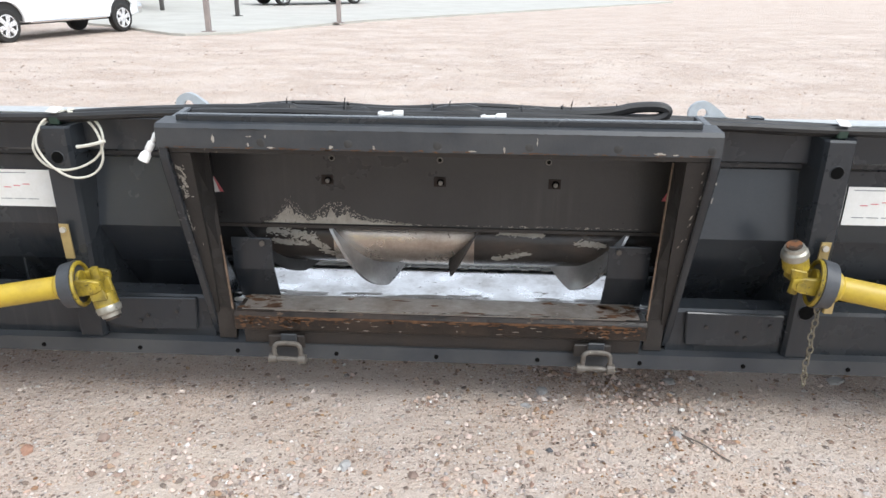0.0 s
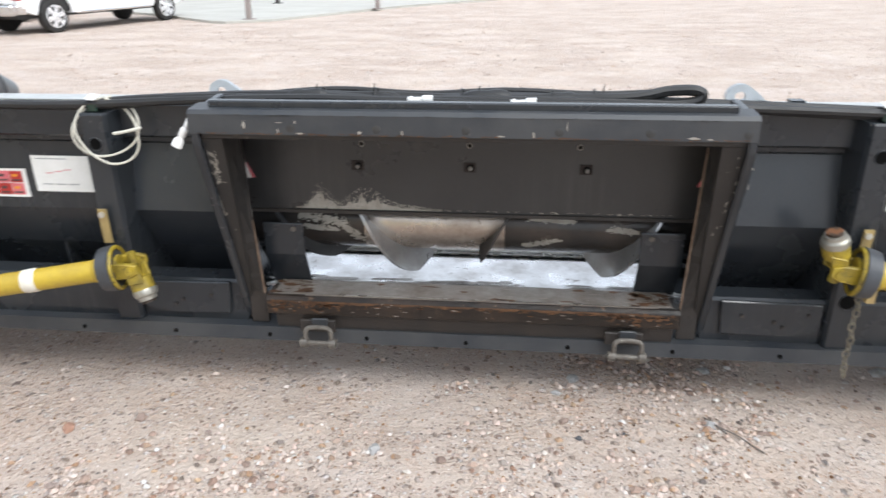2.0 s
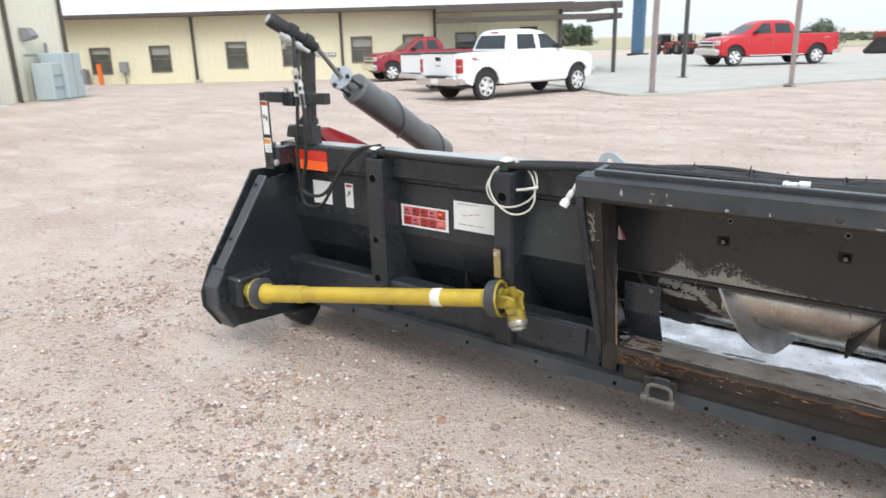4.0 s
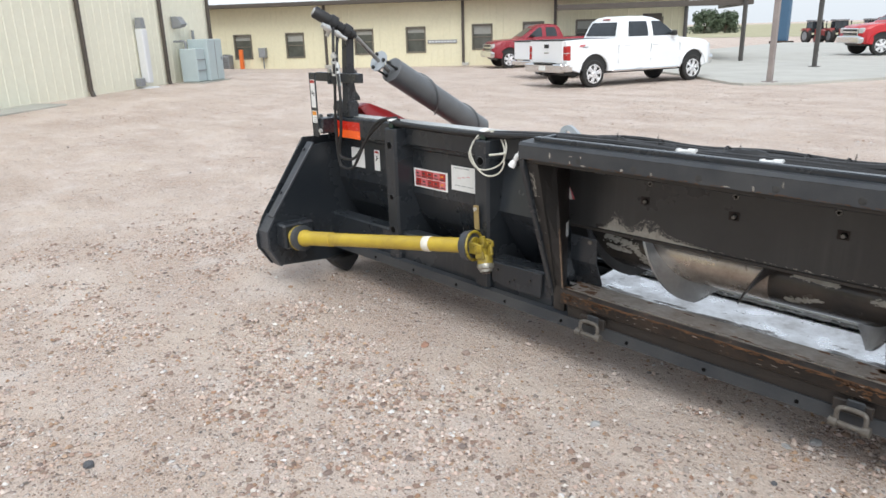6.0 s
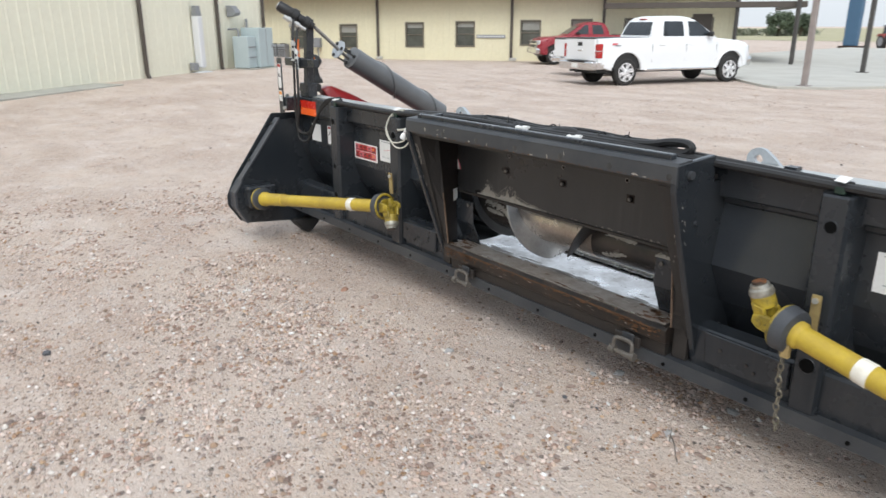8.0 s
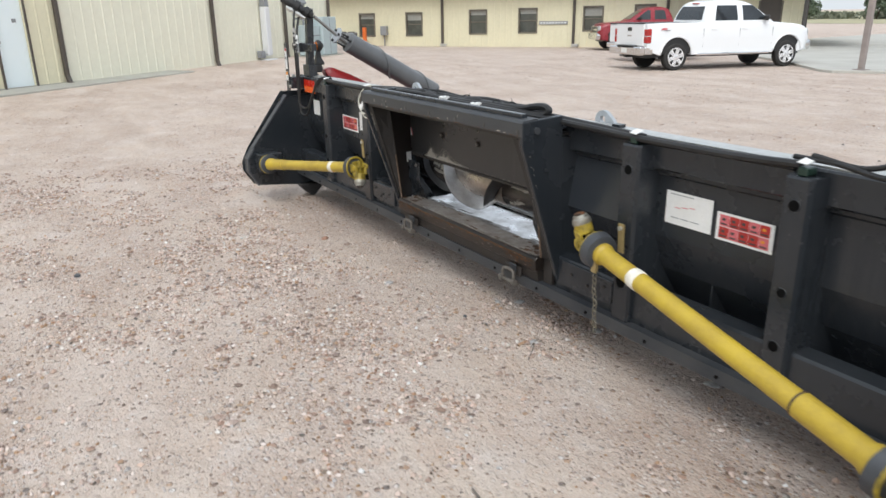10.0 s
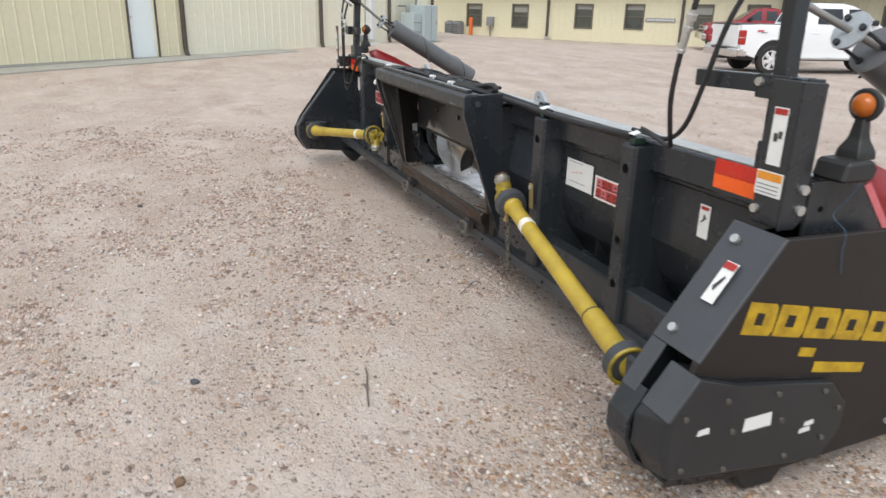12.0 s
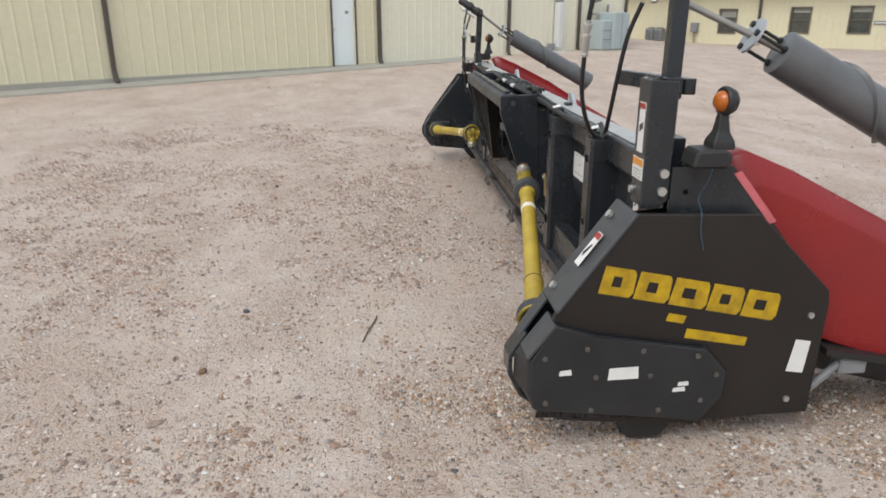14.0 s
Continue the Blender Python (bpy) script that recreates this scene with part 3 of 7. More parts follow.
for s in (-1, 1):
    # rear sheets, one between each pair of posts
    for x0, x1 in ((0.822, 1.225), (1.328, 1.965), (2.065, L)):
        part("rear_sheet", prism_x(sheet_profile(0.042 if x0 < 1 else 0.0), s * (x0 - 0.050 if x0 > 1 else x0), s * (x1 + 0.050 if x1 < 2.5 else x1)), PANEL_SHEEN_PAINT if x0 < 1 else PAINT, header)
        part("lower_ledge", prism_x([(2.255, 0.406), (2.262, 0.418), (2.335, 0.424), (2.345, 0.416), (2.345, 0.404), (2.275, 0.404), (2.275, 0.24), (2.255, 0.24)], s * x0, s * x1), PAINT, header)
        part("shadow_lip", prism_x([(2.335, 0.935), (2.335, 0.915), (2.345, 0.905), (2.352, 0.935)], s * x0, s * x1), PAINT, header)
    # posts with chamfered flanks and bolt holes
    for xc, holes in ((1.277, ((0.929, 0.020), (0.432, 0.026))), (2.015, ((0.938, 0.019), (0.630, 0.016), (0.430, 0.019)))):
        w = 0.050
        bm = bmesh.new()
        plan = [(xc - w - 0.016, 2.51), (xc - w - 0.014, 2.36), (xc - w, 2.24), (xc - w + 0.01, 2.225), (xc + w - 0.01, 2.225), (xc + w, 2.24), (xc + w + 0.014, 2.36), (xc + w + 0.016, 2.51)]
        ring = lambda z, dy=0.0: [(s * x, y + dy, z) for x, y in plan]
        short = lambda z, dy=0.0: [(s * x, min(y, 2.298 + 0.0004 * k) + dy, z) for k, (x, y) in enumerate(plan)]
        loft([ring(0.254), ring(0.44), ring(0.72), ring(0.930), short(0.9345), short(1.026), short(1.034, 0.004)], bm)
        post = part("post", bm, PAINT, header, bevel=0.004)
        for hz, hr in holes:
            part("bolt_hole", rod((s * xc, 2.2215, hz), (s * xc, 2.232, hz), hr, sides=14), HOLE, post)
            part("hole_rim", torus((s * xc, 2.2245, hz), (0, 1, 0), hr + 0.0015, 0.0018, 18, 5), PAINT_DUSTY, post)
    # stiffener box beside the feeder frame
    bm = prism_y([(s * 0.885, 0.285), (s * 1.10, 0.285), (s * 1.215, 0.30), (s * 1.215, 0.408), (s * 0.875, 0.414)], 2.238, 2.2545)
    part("stiffener_plate", bm, PAINT, header, bevel=0.004)
    for bx, bz in ((0.95, 0.36), (1.06, 0.34), (1.09, 0.32), (1.17, 0.37)):
        part("bolt_head", rod((s * bx, 2.231, bz), (s * bx, 2.240, bz), 0.007, sides=6), RUST_DARK, header)
    for bx, bz in ((0.99, 0.60), (1.06, 0.565), (1.12, 0.60), (0.96, 0.53), (1.16, 0.545)):
        y = 2.345 + (0.650 - bz) * 0.375 - 0.004
        part("rivet", rod((s * bx, y - 0.002, bz), (s * bx, y + 0.006, bz + 0.002), 0.006, sides=8), PAINT_DUSTY, header)

# top tube and bottom rail
part("top_tube", box(-2.76, 2.76, 2.300, 2.415, 0.935, 1.056), PAINT, header, bevel=0.008)
# added pale strip: stands for the sky's reflection on the tube's top face
part("top_sheen_strip", box(-2.755, 2.755, 2.330, 2.43, 1.0565, 1.061), ZINC, header, "pale metal strip for the sky sheen on the tube")
part("bottom_rail", prism_x([(2.205, 0.200), (2.212, 0.252), (2.30, 0.255), (2.30, 0.206), (2.215, 0.196)], -L, L), PAINT_DUSTY, header)
part("under_pan", prism_x([(2.302, 0.212), (2.302, 0.228), (2.50, 0.246), (2.92, 0.256), (3.10, 0.36), (3.12, 0.36), (2.95, 0.236)], -L, L), PAINT, header)
for i in range(15):
    x = -2.55 + i * 0.364
    part("rail_bolt", rod((x, 2.204, 0.222), (x, 2.222, 0.222), 0.008, sides=8), HOLE, header)

def flakes(spots, place, bm=None):
    """Many small flakes in one mesh; spots: (a, b, w, h)."""
    bm = bm or bmesh.new()
    for k, (a, b, w, h) in enumerate(spots):
        r = random.Random(k * 7 + 1)
        tilt = r.uniform(-0.5, 0.5)
        vs = []
        for j in range(7):
            t = 2 * math.pi * j / 7
            q = r.uniform(0.4, 1.1)
            u, v = w * q * math.cos(t), h * q * math.sin(t)
            vs.append(bm.verts.new(place(a + u - tilt * v, b + v + tilt * u * h / max(w, h))))
        bm.faces.new(vs)
    return bm


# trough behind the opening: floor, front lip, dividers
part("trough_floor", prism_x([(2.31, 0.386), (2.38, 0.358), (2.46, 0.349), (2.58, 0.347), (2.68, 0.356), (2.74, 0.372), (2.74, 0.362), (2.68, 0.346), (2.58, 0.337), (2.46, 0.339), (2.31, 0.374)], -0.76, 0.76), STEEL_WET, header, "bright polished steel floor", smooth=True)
part("trough_front", prism_x([(2.745, 0.366), (2.82, 0.385), (2.88, 0.42), (2.885, 0.42), (2.83, 0.372), (2.745, 0.35)], -1.59, 1.59), PAINT, header, smooth=True)
part("trough_lip", prism_x([(2.89, 0.32), (2.895, 0.42), (3.02, 0.40), (3.05, 0.36), (2.99, 0.30)], -L, L), PAINT, header)
sr = random.Random(19)
spots = [(sr.uniform(-0.72, 0.72), 2.352 + abs(sr.gauss(0, 0.060)), sr.uniform(0.02, 0.12), sr.uniform(0.004, 0.018)) for k in range(150)]
floor_z = lambda x, y: (x, y, (0.3725 if y < 2.345 else 0.3725 - (y - 2.345) * 0.40 if y < 2.38 else 0.3590 - (y - 2.38) * 0.1125 if y < 2.46 else 0.3502) + 0.0012)
tagged(part("floor_scuff", flakes([q for q in spots if q[1] < 2.47], floor_z), FLOOR_DULL, header, "dull scuffed band along the floor"), kind="stuff")
part("floor_gap", box(-0.74, 0.74, 2.678, 2.700, 0.3605, 0.3625), HOLE, header)
for k in range(17):
    x = -0.68 + k * 0.085
    part("floor_rivet", box(x - 0.016, x + 0.016, 2.684, 2.690, 0.3630, 0.3655), BOW_STEEL, header)
part("stripper_bar", box(-0.74, 0.74, 2.706, 2.735, 0.374, 0.386), ZINC, header)
for s in (-1, 1):
    cheek = part("opening_cheek", prism_x([(2.279, 0.636), (2.284, 0.640), (2.284, 0.520), (2.345, 0.384), (2.340, 0.380), (2.279, 0.518)], s * 0.592, s * 0.738), PAINT, header, bevel=0.002)
    part("cheek_bolt", rod((s * 0.626, 2.270, 0.618), (s * 0.626, 2.280, 0.618), 0.010, sides=6), BOW_STEEL, cheek)
    part("trough_side", prism_x([(2.41, 0.26), (2.92, 0.26), (2.94, 0.50), (2.45, 0.93), (2.41, 0.93)], s * 1.60, s * 1.608), PAINT, header)

# cross auger: a worn tube, flights that wind outwards and a loose blade in the middle
AY, AZ, AR, FR = 2.525, 0.572, 0.106, 0.197
auger = part("cross_auger", rod((-2.55, AY, AZ), (2.55, AY, AZ), AR, sides=36), AUGER_PAINT, header, "worn auger tube, dark paint rubbed to steel", smooth=True)
part("worn_band", lathe((-0.40, AY, AZ), (0.125, AY, AZ), [(0, AR + 0.0005), (0.005, AR + 0.0012), (0.520, AR + 0.0012), (0.525, AR + 0.0005)], 36), STEEL_DULL, auger, "tube worn to bright steel", smooth=True)


def on_auger(x, deg, r):
    """A place round the auger's line; 0 degrees faces the rear, 90 is the top."""
    return Vector((x, AY - r * math.cos(radians(deg)), AZ + r * math.sin(radians(deg))))


def flight(s, x0, x1, deg0, material, label, rim=0.007, grow=10, rate=545.0, reach=FR):
    """A spiral blade from x0 to x1 that starts at deg0 and climbs with distance from the middle; its rim is a thicker worn band."""
    bm, prev = bmesh.new(), None
    n = int((x1 - x0) / 0.008)
    for k in range(n + 1):
        x = x0 + k * 0.008
        deg = deg0 + (x - x0) * rate
        r1 = AR + (reach - AR) * min(1.0, 0.25 + 0.75 * k / grow)
        row = [bm.verts.new(on_auger(s * (x + dx), deg, r)) for r, dx in ((AR - 0.006, -0.003), (r1 - 0.012, -0.003), (r1 - 0.006, -rim), (r1, -rim), (r1, rim * 0.6), (r1 - 0.006, rim * 0.6), (r1 - 0.012, 0.003), (AR - 0.006, 0.003))]
        if prev:
            for i in range(8):
                j = (i + 1) % 8
                bm.faces.new((prev[i], prev[j], row[j], row[i]))
        else:
            bm.faces.new(row)
        prev = row
    bm.faces.new(prev[::-1])
    return part("flight", bm, material, auger, label, smooth=True)


flight(-1, 0.13, 0.78, -120, FLIGHT_STEEL, "grey steel auger flight with a bright rim")
flight(-1, 0.46, 0.78, -120, FLIGHT_DARK, "dark painted auger flight", reach=0.150)
flight(1, 0.42, 0.78, -111, FLIGHT_STEEL, "grey steel auger flight with a bright rim")
flight(1, 0.035, 0.21, -33, RUST_DARK, "short dark flight blade", 0.004, 1, 575.0)

# feeder frame: beam, back plate, side arms, liners, sill
def chip(place, w, h, seed, n=11):
    """One flake of missing paint: an uneven outline; place maps (a, b) offsets to the surface."""
    r = random.Random(seed)
    bm = bmesh.new()
    vs = []
    for k in range(n):
        t = 2 * math.pi * k / n
        q = r.uniform(0.45, 1.15)
        vs.append(bm.verts.new(place(w * q * math.cos(t), h * q * math.sin(t))))
    bm.faces.new(vs)
    return bm


part("feeder_beam", prism_x([(2.010, 1.022), (2.010, 1.082), (2.020, 1.094), (2.10, 1.100), (2.10, 1.088), (2.030, 1.080), (2.030, 1.022)], -0.832, 0.832), PAINT_DUSTY, header)
part("feeder_beam_web", box(-0.815, 0.815, 2.031, 2.30, 1.004, 1.020), RUST_DARK, header)
part("beam_rail", box(-0.78, 0.78, 2.048, 2.082, 1.084, 1.116), PAINT, header, bevel=0.004)
part("cable_tray", box(-0.80, 0.80, 2.152, 2.298, 1.032, 1.044), PAINT, header)
plate = part("back_plate", box(-0.812, 0.812, 2.340, 2.3505, 0.664, 0.998), PLATE_PAINT, header, "charcoal plate scuffed to bare metal low down")
part("plate_edge", box(-0.800, 0.800, 2.332, 2.339, 0.660, 0.672), RUST_DARK, plate)
def bare_height(x):
    """Upper edge of the worn patch: two humps that trail off."""
    return 0.066 * math.exp(-((x + 0.535) / 0.042) ** 2) + 0.056 * math.exp(-((x + 0.37) / 0.085) ** 2) + 0.010 * math.exp(-((x + 0.20) / 0.08) ** 2)


bm = bmesh.new()
cols = []
for k in range(105):
    x = -0.625 + k * 0.005
    h = bare_height(x) * (0.78 + 0.5 * noise.noise((x * 45, 1.3, 0)) + 0.4 * noise.noise((x * 130, 2.3, 0)))
    cols.append((bm.verts.new((x, 2.3394, 0.676)), bm.verts.new((x, 2.3394, 0.676 + max(0.0015, h)))))
for a, b in zip(cols, cols[1:]):
    bm.faces.new((a[0], b[0], b[1], a[1]))
part("bare_patch", bm, BARE, plate, "ragged patch worn to pale primer")
sr = random.Random(8)
spots = []
for k in range(520):
    x = sr.uniform(-0.63, -0.10)
    z = 0.676 + bare_height(x) * sr.uniform(0.55, 1.5) + sr.uniform(0, 0.004)
    spots.append((x, z, sr.uniform(0.001, 0.0035), sr.uniform(0.001, 0.0035)))
spots += [(sr.uniform(-0.15, 0.70), 0.677 + sr.uniform(0, 0.006), sr.uniform(0.002, 0.010), sr.uniform(0.0008, 0.002)) for k in range(70)]
tagged(part("bare_speckle", flakes(spots, lambda x, z: (x, 2.3392, z)), BARE, plate, "pale flecks round the worn patch"), kind="stuff")
for x in (-0.394, 0.0, 0.396):
    # flat dark brown square in place of a recess; its shade is the colour
    part("slot", box(x - 0.021, x + 0.021, 2.3374, 2.3392, 0.822, 0.857), RECESS_BROWN, plate, "square recess, its shade drawn as a rust-brown mark", bevel=0.0006)
    part("washer", rod((x + 0.003, 2.3345, 0.838), (x + 0.003, 2.339, 0.838), 0.013, sides=16), HOLE, plate)
    part("bolt", rod((x + 0.003, 2.324, 0.838), (x + 0.003, 2.340, 0.838), 0.008, sides=6), RIVET_PALE, plate)
for x in (-0.375, 0.0, 0.372):
    part("rivet_ring", torus((x, 2.3385, 0.917), (0, 1, 0), 0.0085, 0.0032, 16, 6), RIVET_PALE, plate)
    part("rivet", rod((x, 2.336, 0.917), (x, 2.342, 0.917), 0.007, sides=10), HOLE, plate)
for s in (-1, 1):
    xa, xb = (0.804, 0.830) if s < 0 else (0.808, 0.834)
    arm = part("side_arm", prism_x([(2.012, 1.088), (2.245, 1.102), (2.290, 0.262), (2.262, 0.262), (2.012, 0.985)], s * xa, s * xb), PAINT, header, bevel=0.004)
    part("arm_flange", loft([[(s * 0.742, 2.032, 1.002), (s * xa, 2.032, 1.002), (s * xa, 2.046, 1.002), (s * 0.742, 2.046, 1.002)], [(s * 0.768, 2.160, 0.600), (s * xa, 2.160, 0.600), (s * xa, 2.174, 0.600), (s * 0.768, 2.174, 0.600)], [(s * 0.796, 2.250, 0.330), (s * xa, 2.250, 0.330), (s * xa, 2.264, 0.330), (s * 0.796, 2.264, 0.330)]]), ARM_PAINT, arm)
    part("arm_web", prism_x([(2.246, 1.0), (2.360, 1.0), (2.360, 0.655), (2.408, 0.500), (2.475, 0.400), (2.500, 0.300), (2.275, 0.300), (2.246, 0.42)], s * (xa + 0.004), s * (xb - 0.004)), PAINT, arm)
    flange_y = lambda z: 2.037 + (1.002 - z) * 0.325
    part("arm_return", loft([[(s * (0.744 + (1.0 - z) * 0.072), flange_y(z), z), (s * (0.750 + (1.0 - z) * 0.072), flange_y(z) + 0.004, z), (s * 0.7415, 2.153 + (1.0 - z) * 0.122, z), (s * 0.7355, 2.150 + (1.0 - z) * 0.122, z)] for z in (1.0, 0.80, 0.60, 0.45, 0.386)]), ARM_PAINT, arm, "brown-black folded plate")
    part("arm_lug", rod((s * xb, 2.09, 1.045), (s * (xb + 0.012), 2.09, 1.045), 0.016, sides=12), PAINT_DUSTY, arm)
    part("arm_bolt", rod((s * xb, 2.15, 0.86), (s * (xb + 0.010), 2.15, 0.86), 0.008, sides=6), PAINT_DUSTY, arm)
    part("arm_foot", box(s * 0.739, s * 0.803, 2.240, 2.258, 0.257, 0.394), RUST_DARK, arm)
    liner_at = lambda q, z, t: (s * (0.735 + 0.064 * q + t), 2.152 + (1.0 - z) * 0.122 + (2.336 - 2.152 - (1.0 - z) * 0.122) * q, z)
    part("liner", loft([[liner_at(0, z, 0), liner_at(0, z, 0.006), liner_at(1, z, 0.006), liner_at(1, z, 0)] for z in [0.998 - 0.0614 * k for k in range(11)]]), SHIELD_PAINT, header, "dark splayed side plate")
    part("liner_edge", loft([[(s * (0.731 - w), 2.150 + (1.0 - z) * 0.122, z), (s * (0.741 + w), 2.150 + (1.0 - z) * 0.122, z), (s * (0.741 + w), 2.143 + (1.0 - z) * 0.122, z), (s * (0.731 - w), 2.143 + (1.0 - z) * 0.122, z)] for z, w in (((0.68, -0.0045), (0.62, -0.003), (0.56, -0.0025), (0.50, -0.0022), (0.386, -0.002)) if s < 0 else ((0.97, -0.003), (0.80, -0.0025), (0.60, -0.0025), (0.50, -0.0025), (0.386, -0.0022)))]), LINER_RUST, header, "pale rusty plate edge")
    tri = part("triangle_sticker", plate_quad([(s * 0.803, 2.3385, 0.786), (s * 0.766, 2.3385, 0.788), (s * 0.795, 2.3385, 0.842), (s * 0.803, 2.3385, 0.842)][::s], 0.0012), DECAL_PINK, plate, "faded red triangle sticker")
    part("sticker_edge", plate_quad([(s * 0.803, 2.3370, 0.786), (s * 0.780, 2.3370, 0.787), (s * 0.798, 2.3370, 0.842), (s * 0.803, 2.3370, 0.842)][::s], 0.0008), WHITE if s < 0 else DECAL_PINK, tri)
    if s < 0:
        part("wall_sticker", loft([[liner_at(q, z, t) for q, t in ((0.66, -0.003), (0.985, -0.003), (0.985, -0.001), (0.66, -0.001))] for z in (0.612, 0.634, 0.656, 0.680)]), WHITE, header, "white square sticker on the side plate")
sill = part("sill", prism_x([(2.192, 0.318), (2.185, 0.378), (2.200, 0.390), (2.33, 0.383), (2.33, 0.318)], -0.725, 0.735), SILL_DARK, header, "dark brown sill, rusty along its upper edge", bevel=0.003)


def ragged_strip(x0, x1, n, low, high, place, seed):
    """A thin strip whose lower and upper edges wander; low and high give (mean, wander)."""
    bm, prev = bmesh.new(), None
    for k in range(n + 1):
        x = x0 + (x1 - x0) * k / n
        env = min(1.0, 8 * k / n, 8 * (n - k) / n)
        w = [noise.noise((x * f, seed, f * 0.1)) for f in (9, 27, 80)]
        a = low[0] + low[1] * (w[0] + 0.6 * w[1] + 0.4 * w[2])
        b = high[0] + high[1] * (w[1] + 0.6 * w[2])
        mid = (a + b) / 2
        a, b = mid + (a - mid) * env, mid + max(0.0008, b - mid) * env
        row = [bm.verts.new(place(x, a)), bm.verts.new(place(x, b))]
        if prev:
            bm.faces.new((prev[0], row[0], row[1], prev[1]))
        prev = row
    return bm


part("rust_edge", ragged_strip(-0.722, 0.732, 150, (0.371, 0.012), (0.3775, 0.0), lambda x, z: (x, 2.1842, z), 2.0), RUST_BRIGHT, sill, "orange rust along the sill")
sr = random.Random(31)
spots = [(sr.choice((-0.52, -0.50, -0.62, 0.54, 0.56, 0.66, -0.68)) + sr.gauss(0, 0.04), 0.378 - abs(sr.gauss(0, 0.024)), sr.uniform(0.003, 0.014), sr.uniform(0.002, 0.006)) for k in range(150)]
spots += [(sr.uniform(-0.70, 0.72), 0.377 - abs(sr.gauss(0, 0.010)), sr.uniform(0.004, 0.020), sr.uniform(0.001, 0.004)) for k in range(120)]
tagged(part("rust_bloom", flakes([q for q in spots if -0.715 < q[0] < 0.725 and q[1] > 0.330], lambda x, z: (x, 2.1836, z)), RUST_BRIGHT, sill, "orange rust blooming along the sill"), kind="stuff")
spots = [(sr.uniform(-0.70, 0.72), sr.choice((0.372, 0.365, 0.345, 0.335)) + sr.uniform(-0.005, 0.005), sr.uniform(0.004, 0.018), sr.uniform(0.001, 0.003)) for k in range(26)]
tagged(part("scrape_wear", flakes(spots, lambda x, z: (x, 2.1830, z)), LEDGE, sill, "pale scrapes on the sill"), kind="stuff")
spots = [(sr.uniform(-0.68, 0.69), sr.uniform(2.222, 2.325), sr.uniform(0.006, 0.030), sr.uniform(0.001, 0.003)) for k in range(34)]
tagged(part("ledge_wear", flakes(spots, lambda x, y: (x, y, 0.3936)), STEEL_DULL, sill, "bright scrapes on the ledge"), kind="stuff")
spots = [(sr.uniform(-0.69, 0.70) if k % 6 == 0 else sr.choice((-0.64, 0.64)) + sr.uniform(-0.06, 0.06), sr.uniform(2.216, 2.328), sr.uniform(0.010, 0.045), sr.uniform(0.004, 0.014)) for k in range(50)]
tagged(part("ledge_rust", flakes(spots, lambda x, y: (x, y, 0.3933)), RUST_BRIGHT, sill, "rust on the ledge"), kind="stuff")
spots = [(sr.choice((-0.64, 0.66, -0.58)) + sr.gauss(0, 0.035), sr.uniform(2.25, 2.328), sr.uniform(0.004, 0.016), sr.uniform(0.002, 0.007)) for k in range(40)]
tagged(part("ledge_dirt", flakes(spots, lambda x, y: (x, y, 0.3939)), BARE_STEEL, sill, "pale dried dirt on the ledge"), kind="stuff")
part("sill_ledge", box(-0.70, 0.71, 2.215, 2.330, 0.3885, 0.393), LEDGE, header, "scraped brown ledge")
for x0, x1 in ((-0.47, -0.20), (-0.185, -0.02), (0.0, 0.29), (0.31, 0.50), (0.54, 0.60)):
    part("sill_wear_strip", ragged_strip(x0, x1, 40, (2.2065, 0.0020), (2.2125, 0.0016), lambda x, y: (x, y, 0.3946), x0 * 7), STEEL, header, "bright worn steel edge")
part("sill_edge", box(-0.58, 0.66, 2.2055, 2.2145, 0.3885, 0.3940), LEDGE, header)
part("sill_foot", prism_x([(2.222, 0.247), (2.212, 0.316), (2.30, 0.316), (2.30, 0.247)], -0.70, 0.72), RUST_DARK, header)

# chipped paint and bumps on the beam and arms, worn patches on the auger
for k, (x, z, w, h) in enumerate(((-0.554, 1.034, 0.004, 0.010), (-0.658, 1.053, 0.006, 0.013), (-0.487, 1.028, 0.013, 0.003), (-0.306, 1.032, 0.007, 0.006), (-0.179, 1.033, 0.004, 0.008), (0.205, 1.034, 0.004, 0.010), (0.111, 1.028, 0.012, 0.003), (0.30, 1.060, 0.002, 0.014), (0.653, 1.031, 0.022, 0.004), (-0.55, 1.060, 0.010, 0.002), (-0.50, 1.062, 0.003, 0.006), (0.70, 1.028, 0.010, 0.003))):
    part("paint_chip", chip(lambda a, b: (x + a, 2.0092, z + b), w, h, k + 50), BARE, header)
sr = random.Random(12)
spots = [(sr.uniform(-0.82, 0.82), 1.0235 + sr.uniform(-0.001, 0.0045), sr.uniform(0.003, 0.016), sr.uniform(0.0008, 0.0022)) for k in range(110)]
tagged(part("edge_wear", flakes(spots, lambda x, z: (x, 2.0090, z)), RUST_BRIGHT, header, "reddish wear along the beam edge"), kind="stuff")
spots = [(sr.uniform(-0.82, 0.82), 1.0815 + sr.uniform(-0.002, 0.001), sr.uniform(0.004, 0.02), sr.uniform(0.0008, 0.0018)) for k in range(60)]
tagged(part("edge_wear", flakes(spots, lambda x, z: (x, 2.0090, z)), PLATE_PAINT, header, "grey wear along the beam edge"), kind="stuff")
for x in (-0.515, -0.255, 0.009, 0.278, 0.534, 0.803):
    part("weld_plug", lathe((x, 2.0115, 1.043), (x, 2.006, 1.043), [(0, 0.016), (0.0015, 0.013), (0.0025, 0.006)], 14), PLATE_PAINT, header, smooth=True)
